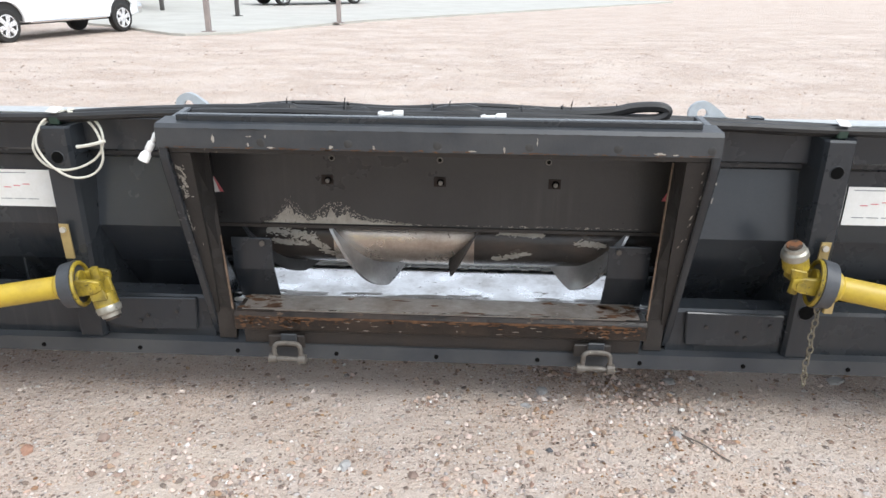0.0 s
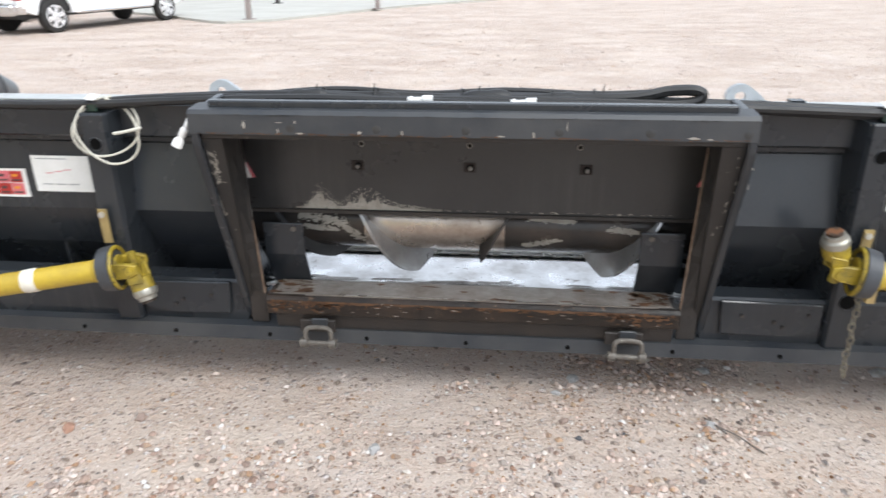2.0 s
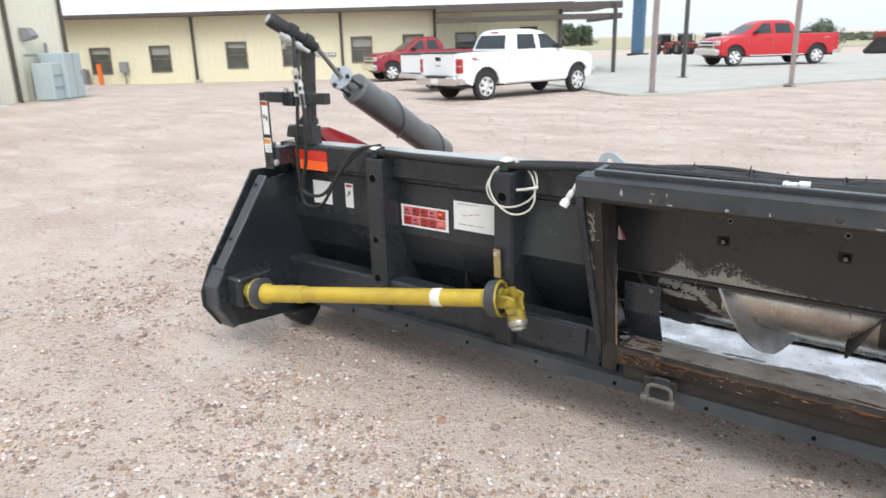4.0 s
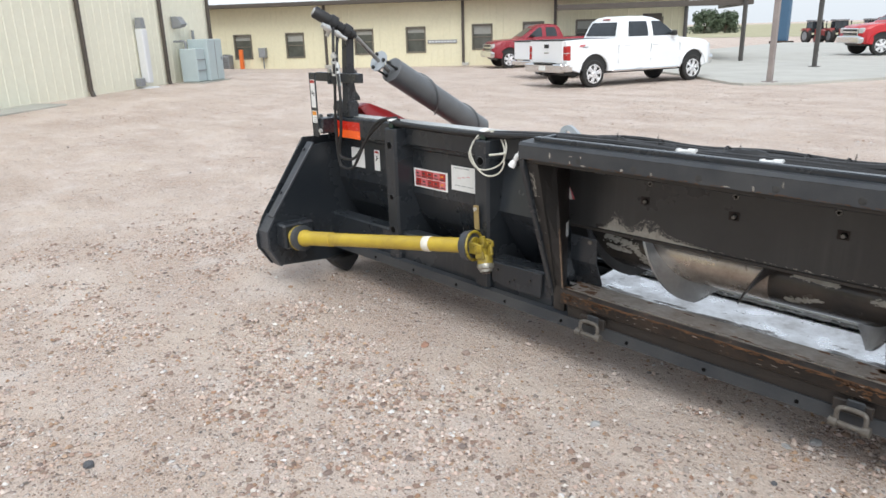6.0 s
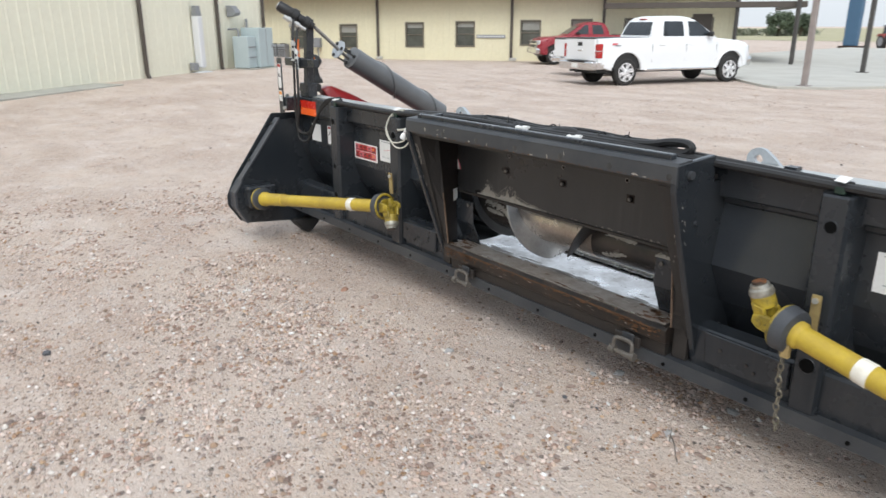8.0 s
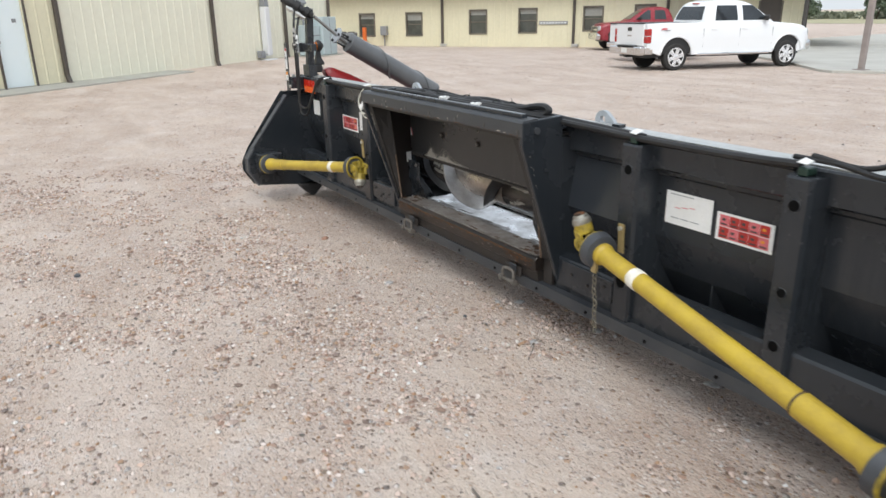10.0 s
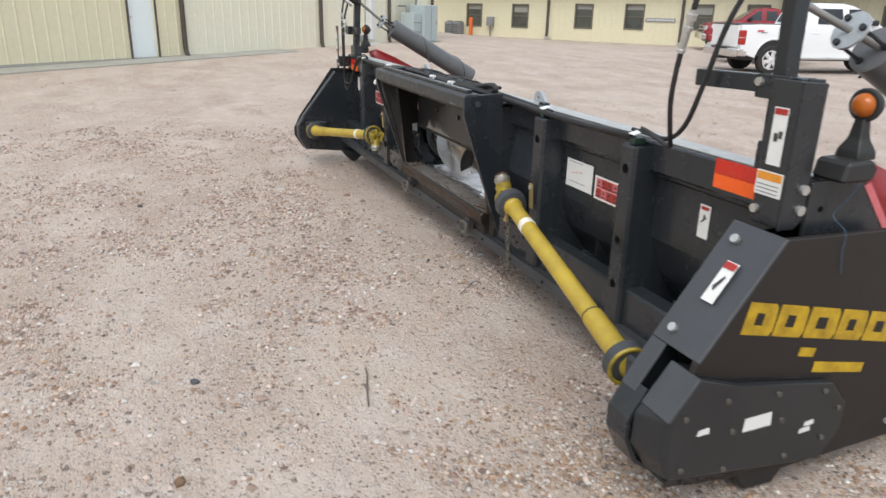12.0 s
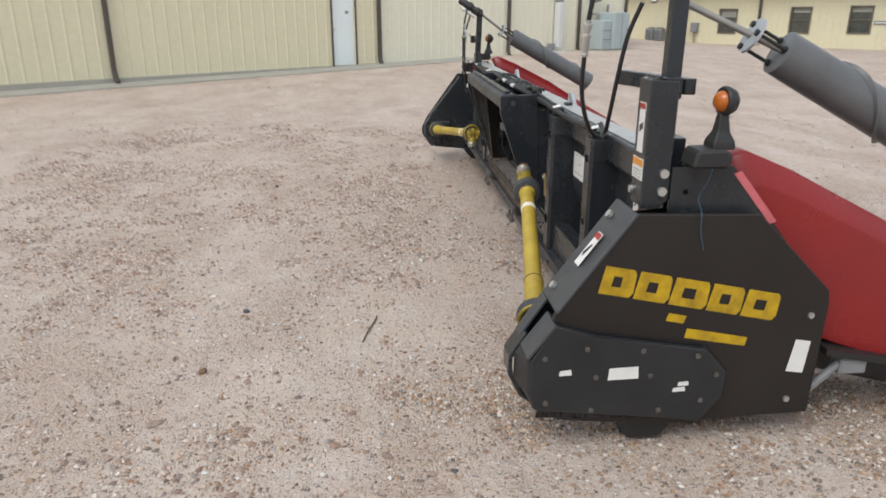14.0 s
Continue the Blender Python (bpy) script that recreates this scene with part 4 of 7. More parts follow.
for s in (-1, 1):
    on_arm = lambda x, z: (s * (x + 0.030), 2.0305 + (1.002 - z) * 0.3184, z)
    if s < 0:
        spots = [(0.757 + sr.gauss(0, 0.007), sr.uniform(0.84, 0.955), sr.uniform(0.0015, 0.006), sr.uniform(0.002, 0.010)) for k in range(46)] + [(0.772 + sr.gauss(0, 0.002), sr.uniform(0.70, 0.80), 0.0015, 0.008) for k in range(10)]
    else:
        spots = [(0.790 + sr.gauss(0, 0.011), sr.uniform(0.76, 0.955), sr.uniform(0.001, 0.004), sr.uniform(0.003, 0.016)) for k in range(26)]
    spots += [(sr.uniform(0.744, 0.80), sr.uniform(0.40, 0.98), sr.uniform(0.001, 0.003), sr.uniform(0.002, 0.008)) for k in range(14)]
    tagged(part("flaked_paint", flakes(spots, on_arm), BARE, header, "flaked paint on the arm"), kind="stuff")
sr = random.Random(77)
for n, (x0, x1, d0, d1, spread) in enumerate(((-0.64, -0.46, 24, 10, 14), (-0.47, -0.41, 4, -26, 9), (0.22, 0.37, 29, 26, 8), (0.20, 0.32, -30, -14, 8), (0.50, 0.60, 12, 8, 7), (-0.62, -0.50, 2, -4, 7))):
    spots = []
    for k in range(90 if n == 0 else 55):
        q = sr.random()
        out = sr.gauss(0, 0.55)
        spots.append((x0 + (x1 - x0) * q + sr.gauss(0, 0.006), radians(d0 + (d1 - d0) * q + spread * out) * AR, sr.uniform(0.008, 0.030) * max(0.25, 1 - abs(out)), sr.uniform(0.005, 0.014) * max(0.3, 1 - abs(out))))
    tagged(part("worn_paint", flakes(spots, lambda x, b: on_auger(x, math.degrees(b / AR), AR + 0.0018)), BARE_STEEL, auger, "patch of tube worn to pale metal"), kind="stuff")

# lock brackets under the sill
for x in (-0.53, 0.56):
    br = part("lock_bracket", box(x - 0.075, x + 0.055, 2.186, 2.200, 0.252, 0.300), RUST_DARK, header, bevel=0.003)
    part("bracket_tongue", box(x - 0.028, x + 0.030, 2.176, 2.1855, 0.268, 0.312), PAINT_DUSTY, br, bevel=0.003)
    part("lock_bow", hose([(x - 0.046, 2.150, 0.226), (x - 0.046, 2.150, 0.262), (x - 0.042, 2.152, 0.280), (x - 0.025, 2.156, 0.287), (x + 0.025, 2.156, 0.287), (x + 0.044, 2.152, 0.280), (x + 0.048, 2.150, 0.262), (x + 0.048, 2.150, 0.226)], 0.0085, 8, 4), BOW_STEEL, br, "grey forged bow")
    part("lock_pin", rod((x - 0.070, 2.150, 0.228), (x + 0.066, 2.150, 0.226), 0.0095, sides=12), BOW_STEEL, br)
    for dx in (-0.052, 0.052):
        part("pin_collar", rod((x + dx - 0.013, 2.150, 0.228), (x + dx + 0.013, 2.150, 0.228), 0.018, sides=12), BOW_STEEL, br)

# lifting eyes on the tube: rounded plates with a sloping tail and a real hole
for x in (-0.893, 0.893):
    outline = [(x + 0.047 * math.cos(t), 1.073 + 0.043 * math.sin(t)) for t in [radians(55 + 15 * k) for k in range(12)]]
    outline += [(x - 0.040, 1.030), (x, 1.030), (x + 0.05, 1.030), (x + 0.11, 1.030), (x + 0.112, 1.056), (x + 0.088, 1.058), (x + 0.058, 1.086)]
    bm = bmesh.new()
    loops = []
    for y in (2.432, 2.452):
        outer = [bm.verts.new((px, y, pz)) for px, pz in outline]
        inner = [bm.verts.new((x + 0.018 * math.cos(t), y, 1.075 + 0.016 * math.sin(t))) for t in [math.atan2(pz - 1.075, px - x) for px, pz in outline]]
        loops.append((outer, inner))
    (o0, i0), (o1, i1) = loops
    for k in range(len(outline)):
        j = (k + 1) % len(outline)
        for q in ((o0[k], o0[j], i0[j], i0[k]), (o1[k], i1[k], i1[j], o1[j]), (o0[k], o1[k], o1[j], o0[j]), (i0[k], i0[j], i1[j], i1[k])):
            bm.faces.new(q)
    part("lifting_eye", bm, GALV, header, "grey lifting eye with a sloping tail")
part("small_bracket", box(1.03, 1.075, 2.36, 2.40, 1.0615, 1.076), PAINT, header)


# ---- labels and reflectors on the rear sheets ----
def decal(name, x0, x1, z0, z1, y, material, label, lean=0.0):
    """A thin sticker; lean tilts its long side."""
    bm = plate_quad([(x0, y, z0), (x1, y, z0 + lean), (x1, y, z1 + lean), (x0, y, z1)], 0.0012)
    return part(name, bm, material, header, label)


def on_decal(sticker, x0, x1, z0, z1, y, material, lean=0.0):
    part("print_bar", plate_quad([(x0, y, z0), (x1, y, z0 + lean), (x1, y, z1 + lean), (x0, y, z1)], 0.0008), material, sticker)


WZ = {-1: 0.0, 1: 0.018}
PY = 2.3415  # face of the rear sheets where the stickers sit
for s in (-1, 1):
    a, b = sorted((s * 1.388, s * 1.618))
    st = decal("instruction_sheet", a, b, 0.715, 0.852, PY, WHITE, "white paper instruction sticker")
    on_decal(st, a + 0.02, b - 0.09, 0.839, 0.842, PY - 0.0012, AC_GREY)
    for k in range(3):
        on_decal(st, a + 0.05 + k * 0.035, a + 0.075 + k * 0.035, 0.785 + 0.006 * k, 0.788 + 0.006 * k, PY - 0.0012, DECAL_PINK)
        on_decal(st, a + 0.03 + k * 0.05, a + 0.07 + k * 0.05, 0.742, 0.745, PY - 0.0012, AC_GREY)
    a, b = (-1.940, -1.650) if s < 0 else (1.640, 1.886)
    st = decal("warning_sticker", a, b, 0.690 + WZ[s], 0.800 + WZ[s], PY, WHITE, "red and white warning sticker")
    for row in range(2):
        for k in range(5):
            w, zb = (b - a - 0.03) / 5, 0.700 + row * 0.047 + WZ[s]
            on_decal(st, a + 0.015 + k * w, a + 0.015 + (k + 0.965) * w, zb, zb + 0.044, PY - 0.0012, DECAL_PINK if (k + row) % 3 == 1 else DECAL_RED)
            on_decal(st, a + 0.020 + k * w, a + 0.015 + (k + 0.80) * w, zb + 0.006, zb + 0.012, PY - 0.002, DECAL_DARK)
            on_decal(st, a + 0.025 + k * w, a + 0.015 + (k + 0.6) * w, zb + 0.022, zb + 0.032, PY - 0.002, DECAL_ORANGE if k == 4 else DECAL_DARK)
    xc = -2.30 if s < 0 else 2.366
    st = decal("pictogram_sticker", xc - 0.028, xc + 0.028, 0.735, 0.865, PY + 0.004, WHITE, "small white pictogram sticker")
    on_decal(st, xc - 0.020, xc + 0.020, 0.845, 0.858, PY + 0.0028, DECAL_RED)
    on_decal(st, xc - 0.016, xc + 0.012, 0.792, 0.799, PY + 0.0028, DECAL_DARK, 0.022)
    on_decal(st, xc - 0.004, xc + 0.004, 0.800, 0.826, PY + 0.0020, DECAL_DARK, 0.004)
    if s < 0:
        decal("paper_label", -2.570, -2.430, 0.735, 0.860, PY + 0.004, WHITE, "worn white paper label")
    # reflector pairs on the tube
    a, b, zb = (-2.640, -2.400, 0.925) if s < 0 else (2.432, 2.690, 0.958)
    part("red_reflector", plate_quad([(a, 2.2985, zb + 0.052), (b, 2.2985, zb + 0.052), (b, 2.2985, zb + 0.105), (a, 2.2985, zb + 0.105)], 0.0015), REFLECT_RED, header)
    part("orange_reflector", plate_quad([(a, 2.2985, zb), (b, 2.2985, zb), (b, 2.2985, zb + 0.051), (a, 2.2985, zb + 0.051)], 0.0015), REFLECT_ORANGE, header)

# ---- drive shafts ----
def drive_shaft(s, outer, inner, cap_up):
    o, i = Vector(outer), Vector(inner)
    d = (i - o).normalized()
    n = (i - o).length
    sh = part("drive_shaft", lathe(o, i, [(0.02, 0.052), (0.06, 0.052), (0.075, 0.044), (n * 0.22, 0.044), (n * 0.222, 0.039), (n - 0.06, 0.039), (n - 0.05, 0.048), (n - 0.01, 0.050)]), YELLOW, header, "yellow plastic shaft guard with dirty tape", smooth=True)
    t = n * (0.80 if s > 0 else 0.785)
    part("tape", lathe(o, i, [(t - 0.022, 0.0402), (t - 0.02, 0.0415), (t + 0.02, 0.0415), (t + 0.026, 0.0402)]), WHITE_TAPE, sh, "dirty white tape", smooth=True)
    if s > 0:
        part("guard_seam", lathe(o, i, [(n * 0.2165, 0.0447), (n * 0.2225, 0.0447)]), RUST, sh)
    for k, (a, b) in enumerate(((0.035, -0.015), (n - 0.035, n + 0.02))):
        part("rubber_shroud", lathe(o + d * min(a, b), o + d * max(a, b), [(0, 0.060), (0.006, 0.076), (abs(b - a) - 0.006, 0.082), (abs(b - a), 0.070)]), RUBBER_GREY, sh, smooth=True)
        part("guard_ring", torus(o + d * b, d, 0.072, 0.008, 24, 6), YELLOW_DIRTY, sh, smooth=True)
    # the open universal joint at the inner end
    side = d.cross(Vector((0, 0, 1))).normalized()
    up = side.cross(d).normalized()
    c = i + d * 0.075
    bm = bmesh.new()
    for q in (-1, 1):
        loft([[i + d * 0.0 + side * q * 0.026 + up * w + side * q * e for w, e in ((-0.03, 0), (0.03, 0), (0.03, 0.018), (-0.03, 0.018))], [c + side * q * 0.040 + up * w + side * q * e for w, e in ((-0.026, 0), (0.026, 0), (0.026, 0.018), (-0.026, 0.018))], [c + d * 0.028 + side * q * 0.040 + up * w + side * q * e for w, e in ((-0.014, 0), (0.014, 0), (0.014, 0.016), (-0.014, 0.016))]], bm)
    rod(i - d * 0.01, i + d * 0.03, 0.046, sides=16, bm=bm)
    part("yoke", bm, YELLOW_DIRTY, sh, "greasy yellow yoke", bevel=0.003)
    bm = rod(c - side * 0.062, c + side * 0.062, 0.015, sides=12)
    rod(c - up * 0.050, c + up * 0.050, 0.015, sides=12, bm=bm)
    part("cross_pin", bm, YELLOW_DIRTY, sh)
    v = (Vector((0, 0, 1)) * cap_up + d * 0.35 + Vector((0, -0.25, 0))).normalized()
    bm = bmesh.new()
    for q in (-1, 1):
        e = side * q
        loft([[c + e * 0.030 + d * w + e * t for w, t in ((-0.024, 0), (0.024, 0), (0.024, 0.016), (-0.024, 0.016))], [c + v * 0.055 + e * 0.026 + d * w + e * t for w, t in ((-0.026, 0), (0.026, 0), (0.026, 0.018), (-0.026, 0.018))]], bm)
    rod(c + v * 0.045, c + v * 0.095, 0.040, sides=16, bm=bm)
    part("outer_yoke", bm, YELLOW_DIRTY, sh, bevel=0.003)
    part("lock_collar", lathe(c + v * 0.085, c + v * 0.14, [(0, 0.038), (0.010, 0.043), (0.026, 0.040), (0.032, 0.033), (0.044, 0.031)]), COLLAR, sh, "greasy zinc locking collar", smooth=True)
    part("spline_bore", rod(c + v * 0.13, c + v * 0.1385, 0.024, sides=12), RUST, sh)


drive_shaft(1, (2.602, 1.880, 0.398), (1.245, 2.112, 0.590), 1)
drive_shaft(-1, (-2.525, 1.885, 0.350), (-1.225, 2.100, 0.520), -1)

for s, xo in ((-1, -1.292), (1, 1.280)):
    strap = part("hanger_strap", loft([[(xo - 0.016, 2.208, 0.57), (xo + 0.016, 2.208, 0.57), (xo + 0.016, 2.214, 0.57), (xo - 0.016, 2.214, 0.57)], [(xo - 0.014, 2.20, 0.70), (xo + 0.018, 2.20, 0.70), (xo + 0.018, 2.206, 0.70), (xo - 0.014, 2.206, 0.70)]]), BRASS, header, "tan metal hanger strap")
    part("strap_bolt", rod((xo, 2.193, 0.68), (xo, 2.207, 0.68), 0.011, sides=8), ZINC, strap)
part("shaft_hook", box(1.252, 1.278, 2.070, 2.086, 0.505, 0.585), BRASS, header)

# chain that hangs from the shaft guard
chain = part("safety_chain", box(1.236, 1.256, 2.088, 2.104, 0.512, 0.524), CHAIN_STEEL, header, "dull grey safety chain")
for k in range(12):
    z = 0.506 - k * 0.0255
    x = 1.244 + 0.003 * math.sin(1.3 * k) + 0.001 * k
    bm = torus((x, 2.098 + 0.001 * k, z), (1, 0, 0) if k % 2 else (0, 1, 0), 0.0095, 0.0028, 12, 5)
    bmesh.ops.scale(bm, vec=(1, 1, 1.5), space=Matrix.Translation((-x, 0, -z)), verts=bm.verts)
    part("chain_link", bm, CHAIN_STEEL, chain, smooth=True)

# ---- end shields with gear boxes ----
OUT = [(2.140, 0.925), (2.590, 0.915), (2.900, 0.615), (2.905, 0.560), (2.870, 0.140), (2.30, 0.085), (1.830, 0.128), (1.742, 0.262), (1.742, 0.340), (1.800, 0.455)]
INNER = [(2.150, 0.880), (2.420, 0.900), (2.460, 0.14), (2.30, 0.085), (1.850, 0.132), (1.770, 0.262), (1.770, 0.36), (1.835, 0.47)]
OUT_NEAR = [(2.140, 0.925), (2.590, 0.915), (2.900, 0.615), (2.905, 0.560), (2.897, 0.104), (2.30, 0.085), (1.90, 0.122), (1.84, 0.20), (1.84, 0.42), (1.872, 0.560)]
# the far end is a narrow shield
part("end_shield", prism_x(OUT, -2.836, -2.826), PAINT, header, "narrow dark end shield", bevel=0.003)
part("inner_shield", prism_x(INNER, -2.737, -2.725), PAINT, header, bevel=0.003)
part("sloped_guard", prism_x([(2.152, 0.900), (1.812, 0.463), (1.824, 0.456), (2.165, 0.893)], -2.790, -2.722), GREY_PAINT, header, bevel=0.003)
part("rear_guard", prism_x([(1.830, 0.470), (1.762, 0.372), (1.762, 0.258), (1.844, 0.124), (1.856, 0.132), (1.774, 0.262), (1.774, 0.366), (1.842, 0.464)], -2.842, -2.723), GREY_PAINT, header, bevel=0.002)
part("bottom_guard", prism_x([(1.856, 0.130), (2.30, 0.084), (2.45, 0.095), (2.45, 0.105), (2.30, 0.094), (1.860, 0.140)], -2.824, -2.739), PAINT, header)
for by, bz in ((1.915, 0.598), (2.112, 0.852)):
    part("guard_bolt", rod((-2.765, by, bz), (-2.765, by - 0.008, bz + 0.006), 0.010, sides=10), LENS_DARK, header)
for s in (1,):
    sh = part("end_shield", prism_x(OUT_NEAR, s * 2.900, s * 2.925), SHIELD_PAINT, header, "dark end shield with yellow print", bevel=0.004)
    part("inner_shield", prism_x([(2.150, 0.880), (2.420, 0.900), (2.460, 0.14), (2.30, 0.085), (1.850, 0.132), (1.770, 0.262), (1.770, 0.36), (1.835, 0.47)], s * 2.725, s * 2.737), PAINT, header, bevel=0.003)
    part("sloped_guard", prism_x([(2.137, 0.931), (1.872, 0.568), (1.883, 0.561), (2.150, 0.925)], s * 2.715, s * 2.930), GREY_PAINT, header, bevel=0.003)
    part("guard_tongue", prism_x([(1.871, 0.567), (1.770, 0.416), (1.781, 0.409), (1.882, 0.560)], s * 2.715, s * 2.785), GREY_PAINT, header, bevel=0.003)
    # darker paint than the other guards, to put this one's shade into its colour
    part("rear_guard", prism_x([(1.790, 0.440), (1.728, 0.345), (1.728, 0.268), (1.774, 0.172), (1.834, 0.130), (1.842, 0.139), (1.784, 0.180), (1.741, 0.272), (1.741, 0.340), (1.802, 0.435)], s * 2.717, s * 2.822), PAINT, header, bevel=0.002)
    part("bottom_guard", prism_x([(1.838, 0.128), (2.30, 0.084), (2.45, 0.095), (2.45, 0.105), (2.30, 0.094), (1.842, 0.138)], s * 2.737, s * 2.900), PAINT, header)
    tail = [(2.030, 0.474), (2.445, 0.406), (2.528, 0.312), (2.528, 0.212), (2.452, 0.108)]
    cover = part("chain_cover", loft([[(s * x, y, z) for y, z in [(1.868, 0.526), *tail, *nose]] for x, nose in ((2.824, ((1.815, 0.150), (1.745, 0.262), (1.748, 0.370))), (2.935, ((1.802, 0.182), (1.778, 0.250), (1.776, 0.384))), (2.952, ((1.812, 0.186), (1.790, 0.254), (1.788, 0.390))))]), COVER_PAINT, header, bevel=0.004)
    part("cover_gap", prism_x([(1.870, 0.536), (2.032, 0.487), (2.452, 0.419), (2.543, 0.314), (2.543, 0.206), (2.458, 0.100), (1.815, 0.140), (1.850, 0.300)], s * 2.9258, s * 2.928), LENS_DARK, cover)
    part("cover_lip", prism_x([(1.866, 0.532), (1.768, 0.402), (1.777, 0.395), (1.876, 0.525)], s * 2.826, s * 2.955), GREY_PAINT, cover, bevel=0.002)
    for by, bz in ((1.835, 0.40), (1.99, 0.432), (2.20, 0.415), (2.41, 0.385), (2.49, 0.305), (2.44, 0.20), (2.28, 0.165), (2.02, 0.178), (1.845, 0.215), (2.03, 0.315), (2.235, 0.312)):
        part("cover_bolt", rod((s * 2.952, by, bz), (s * 2.960, by, bz), 0.010, sides=6), BOW_STEEL, cover)
    for (y0, y1, z0, z1) in ((1.891, 1.939, 0.326, 0.350), (2.076, 2.192, 0.300, 0.352), (2.345, 2.389, 0.262, 0.282), (2.328, 2.378, 0.238, 0.259)):
        part("paper_tag", prism_x([(y0, z0), (y1, z0 + 0.002), (y1 - 0.004, z1), (y0 + 0.003, z1 - 0.004)], s * 2.9525, s * 2.9535), WHITE, cover, "torn white paper tag")
    part("white_tag", prism_x([(2.780, 0.290), (2.848, 0.280), (2.860, 0.412), (2.800, 0.422)], s * 2.9255, s * 2.927), WHITE, sh, "white paper tag")
    # printed mark: a row of slanted blocks and two small bars
    y = 2.030
    for w in (0.118, 0.122, 0.132, 0.122, 0.128):
        zq = 0.645 - 0.2 * (y - 2.03)
        sl = lambda p, q: (y + p, zq + q - 0.2 * p)
        part("print_block", prism_x([sl(-0.008, -0.008), sl(w - 0.012, -0.008), sl(w + 0.004, 0.012), sl(w + 0.012, 0.086), sl(w + 0.004, 0.100), sl(0.016, 0.100)], s * 2.9255, s * 2.9265), LOGO_YELLOW, sh, "yellow printed block")
        part("print_notch", prism_x([sl(0.038, 0.026), sl(w - 0.046, 0.026), sl(w - 0.038, 0.066), sl(0.048, 0.066)], s * 2.9268, s * 2.9272), SHIELD_PAINT, sh)
        y += w + 0.012
    part("print_bar", prism_x([(2.285, 0.520), (2.352, 0.506), (2.362, 0.536), (2.293, 0.550)], s * 2.9255, s * 2.9265), LOGO_YELLOW, sh)
    part("print_bar", prism_x([(2.362, 0.448), (2.600, 0.405), (2.606, 0.440), (2.368, 0.486)], s * 2.9255, s * 2.9265), LOGO_YELLOW, sh)
    for by, bz in ((2.840, 0.52), (2.80, 0.17)):
        part("shield_bolt", rod((s * 2.925, by, bz), (s * 2.934, by, bz), 0.012, sides=8), ZINC, sh)
    for by, bz in ((1.902, 0.612), (2.098, 0.884)):
        part("guard_bolt", rod((s * 2.778, by, bz), (s * 2.778, by - 0.012, bz + 0.009), 0.015, sides=12), ZINC, header)
    g = plate_quad([(s * 2.803, 1.975, 0.709), (s * 2.853, 1.975, 0.709), (s * 2.853, 2.060, 0.825), (s * 2.803, 2.060, 0.825)], 0.0012)
    bmesh.ops.translate(g, verts=g.verts, vec=(0, -0.010, 0.007))
    st = part("pictogram_sticker", g, WHITE, header, "white pictogram sticker on the sloped guard")
    g = plate_quad([(s * 2.805, 2.044, 0.8035), (s * 2.851, 2.044, 0.8035), (s * 2.851, 2.0575, 0.822), (s * 2.805, 2.0575, 0.822)], 0.0008)
    bmesh.ops.translate(g, verts=g.verts, vec=(0, -0.012, 0.009))
    part("print_bar", g, DECAL_RED, st)
    g = plate_quad([(s * 2.814, 2.004, 0.750), (s * 2.826, 1.996, 0.739), (s * 2.840, 2.026, 0.780), (s * 2.834, 2.031, 0.786)], 0.0008)
    bmesh.ops.translate(g, verts=g.verts, vec=(0, -0.012, 0.009))
    part("print_bar", g, DECAL_DARK, st)
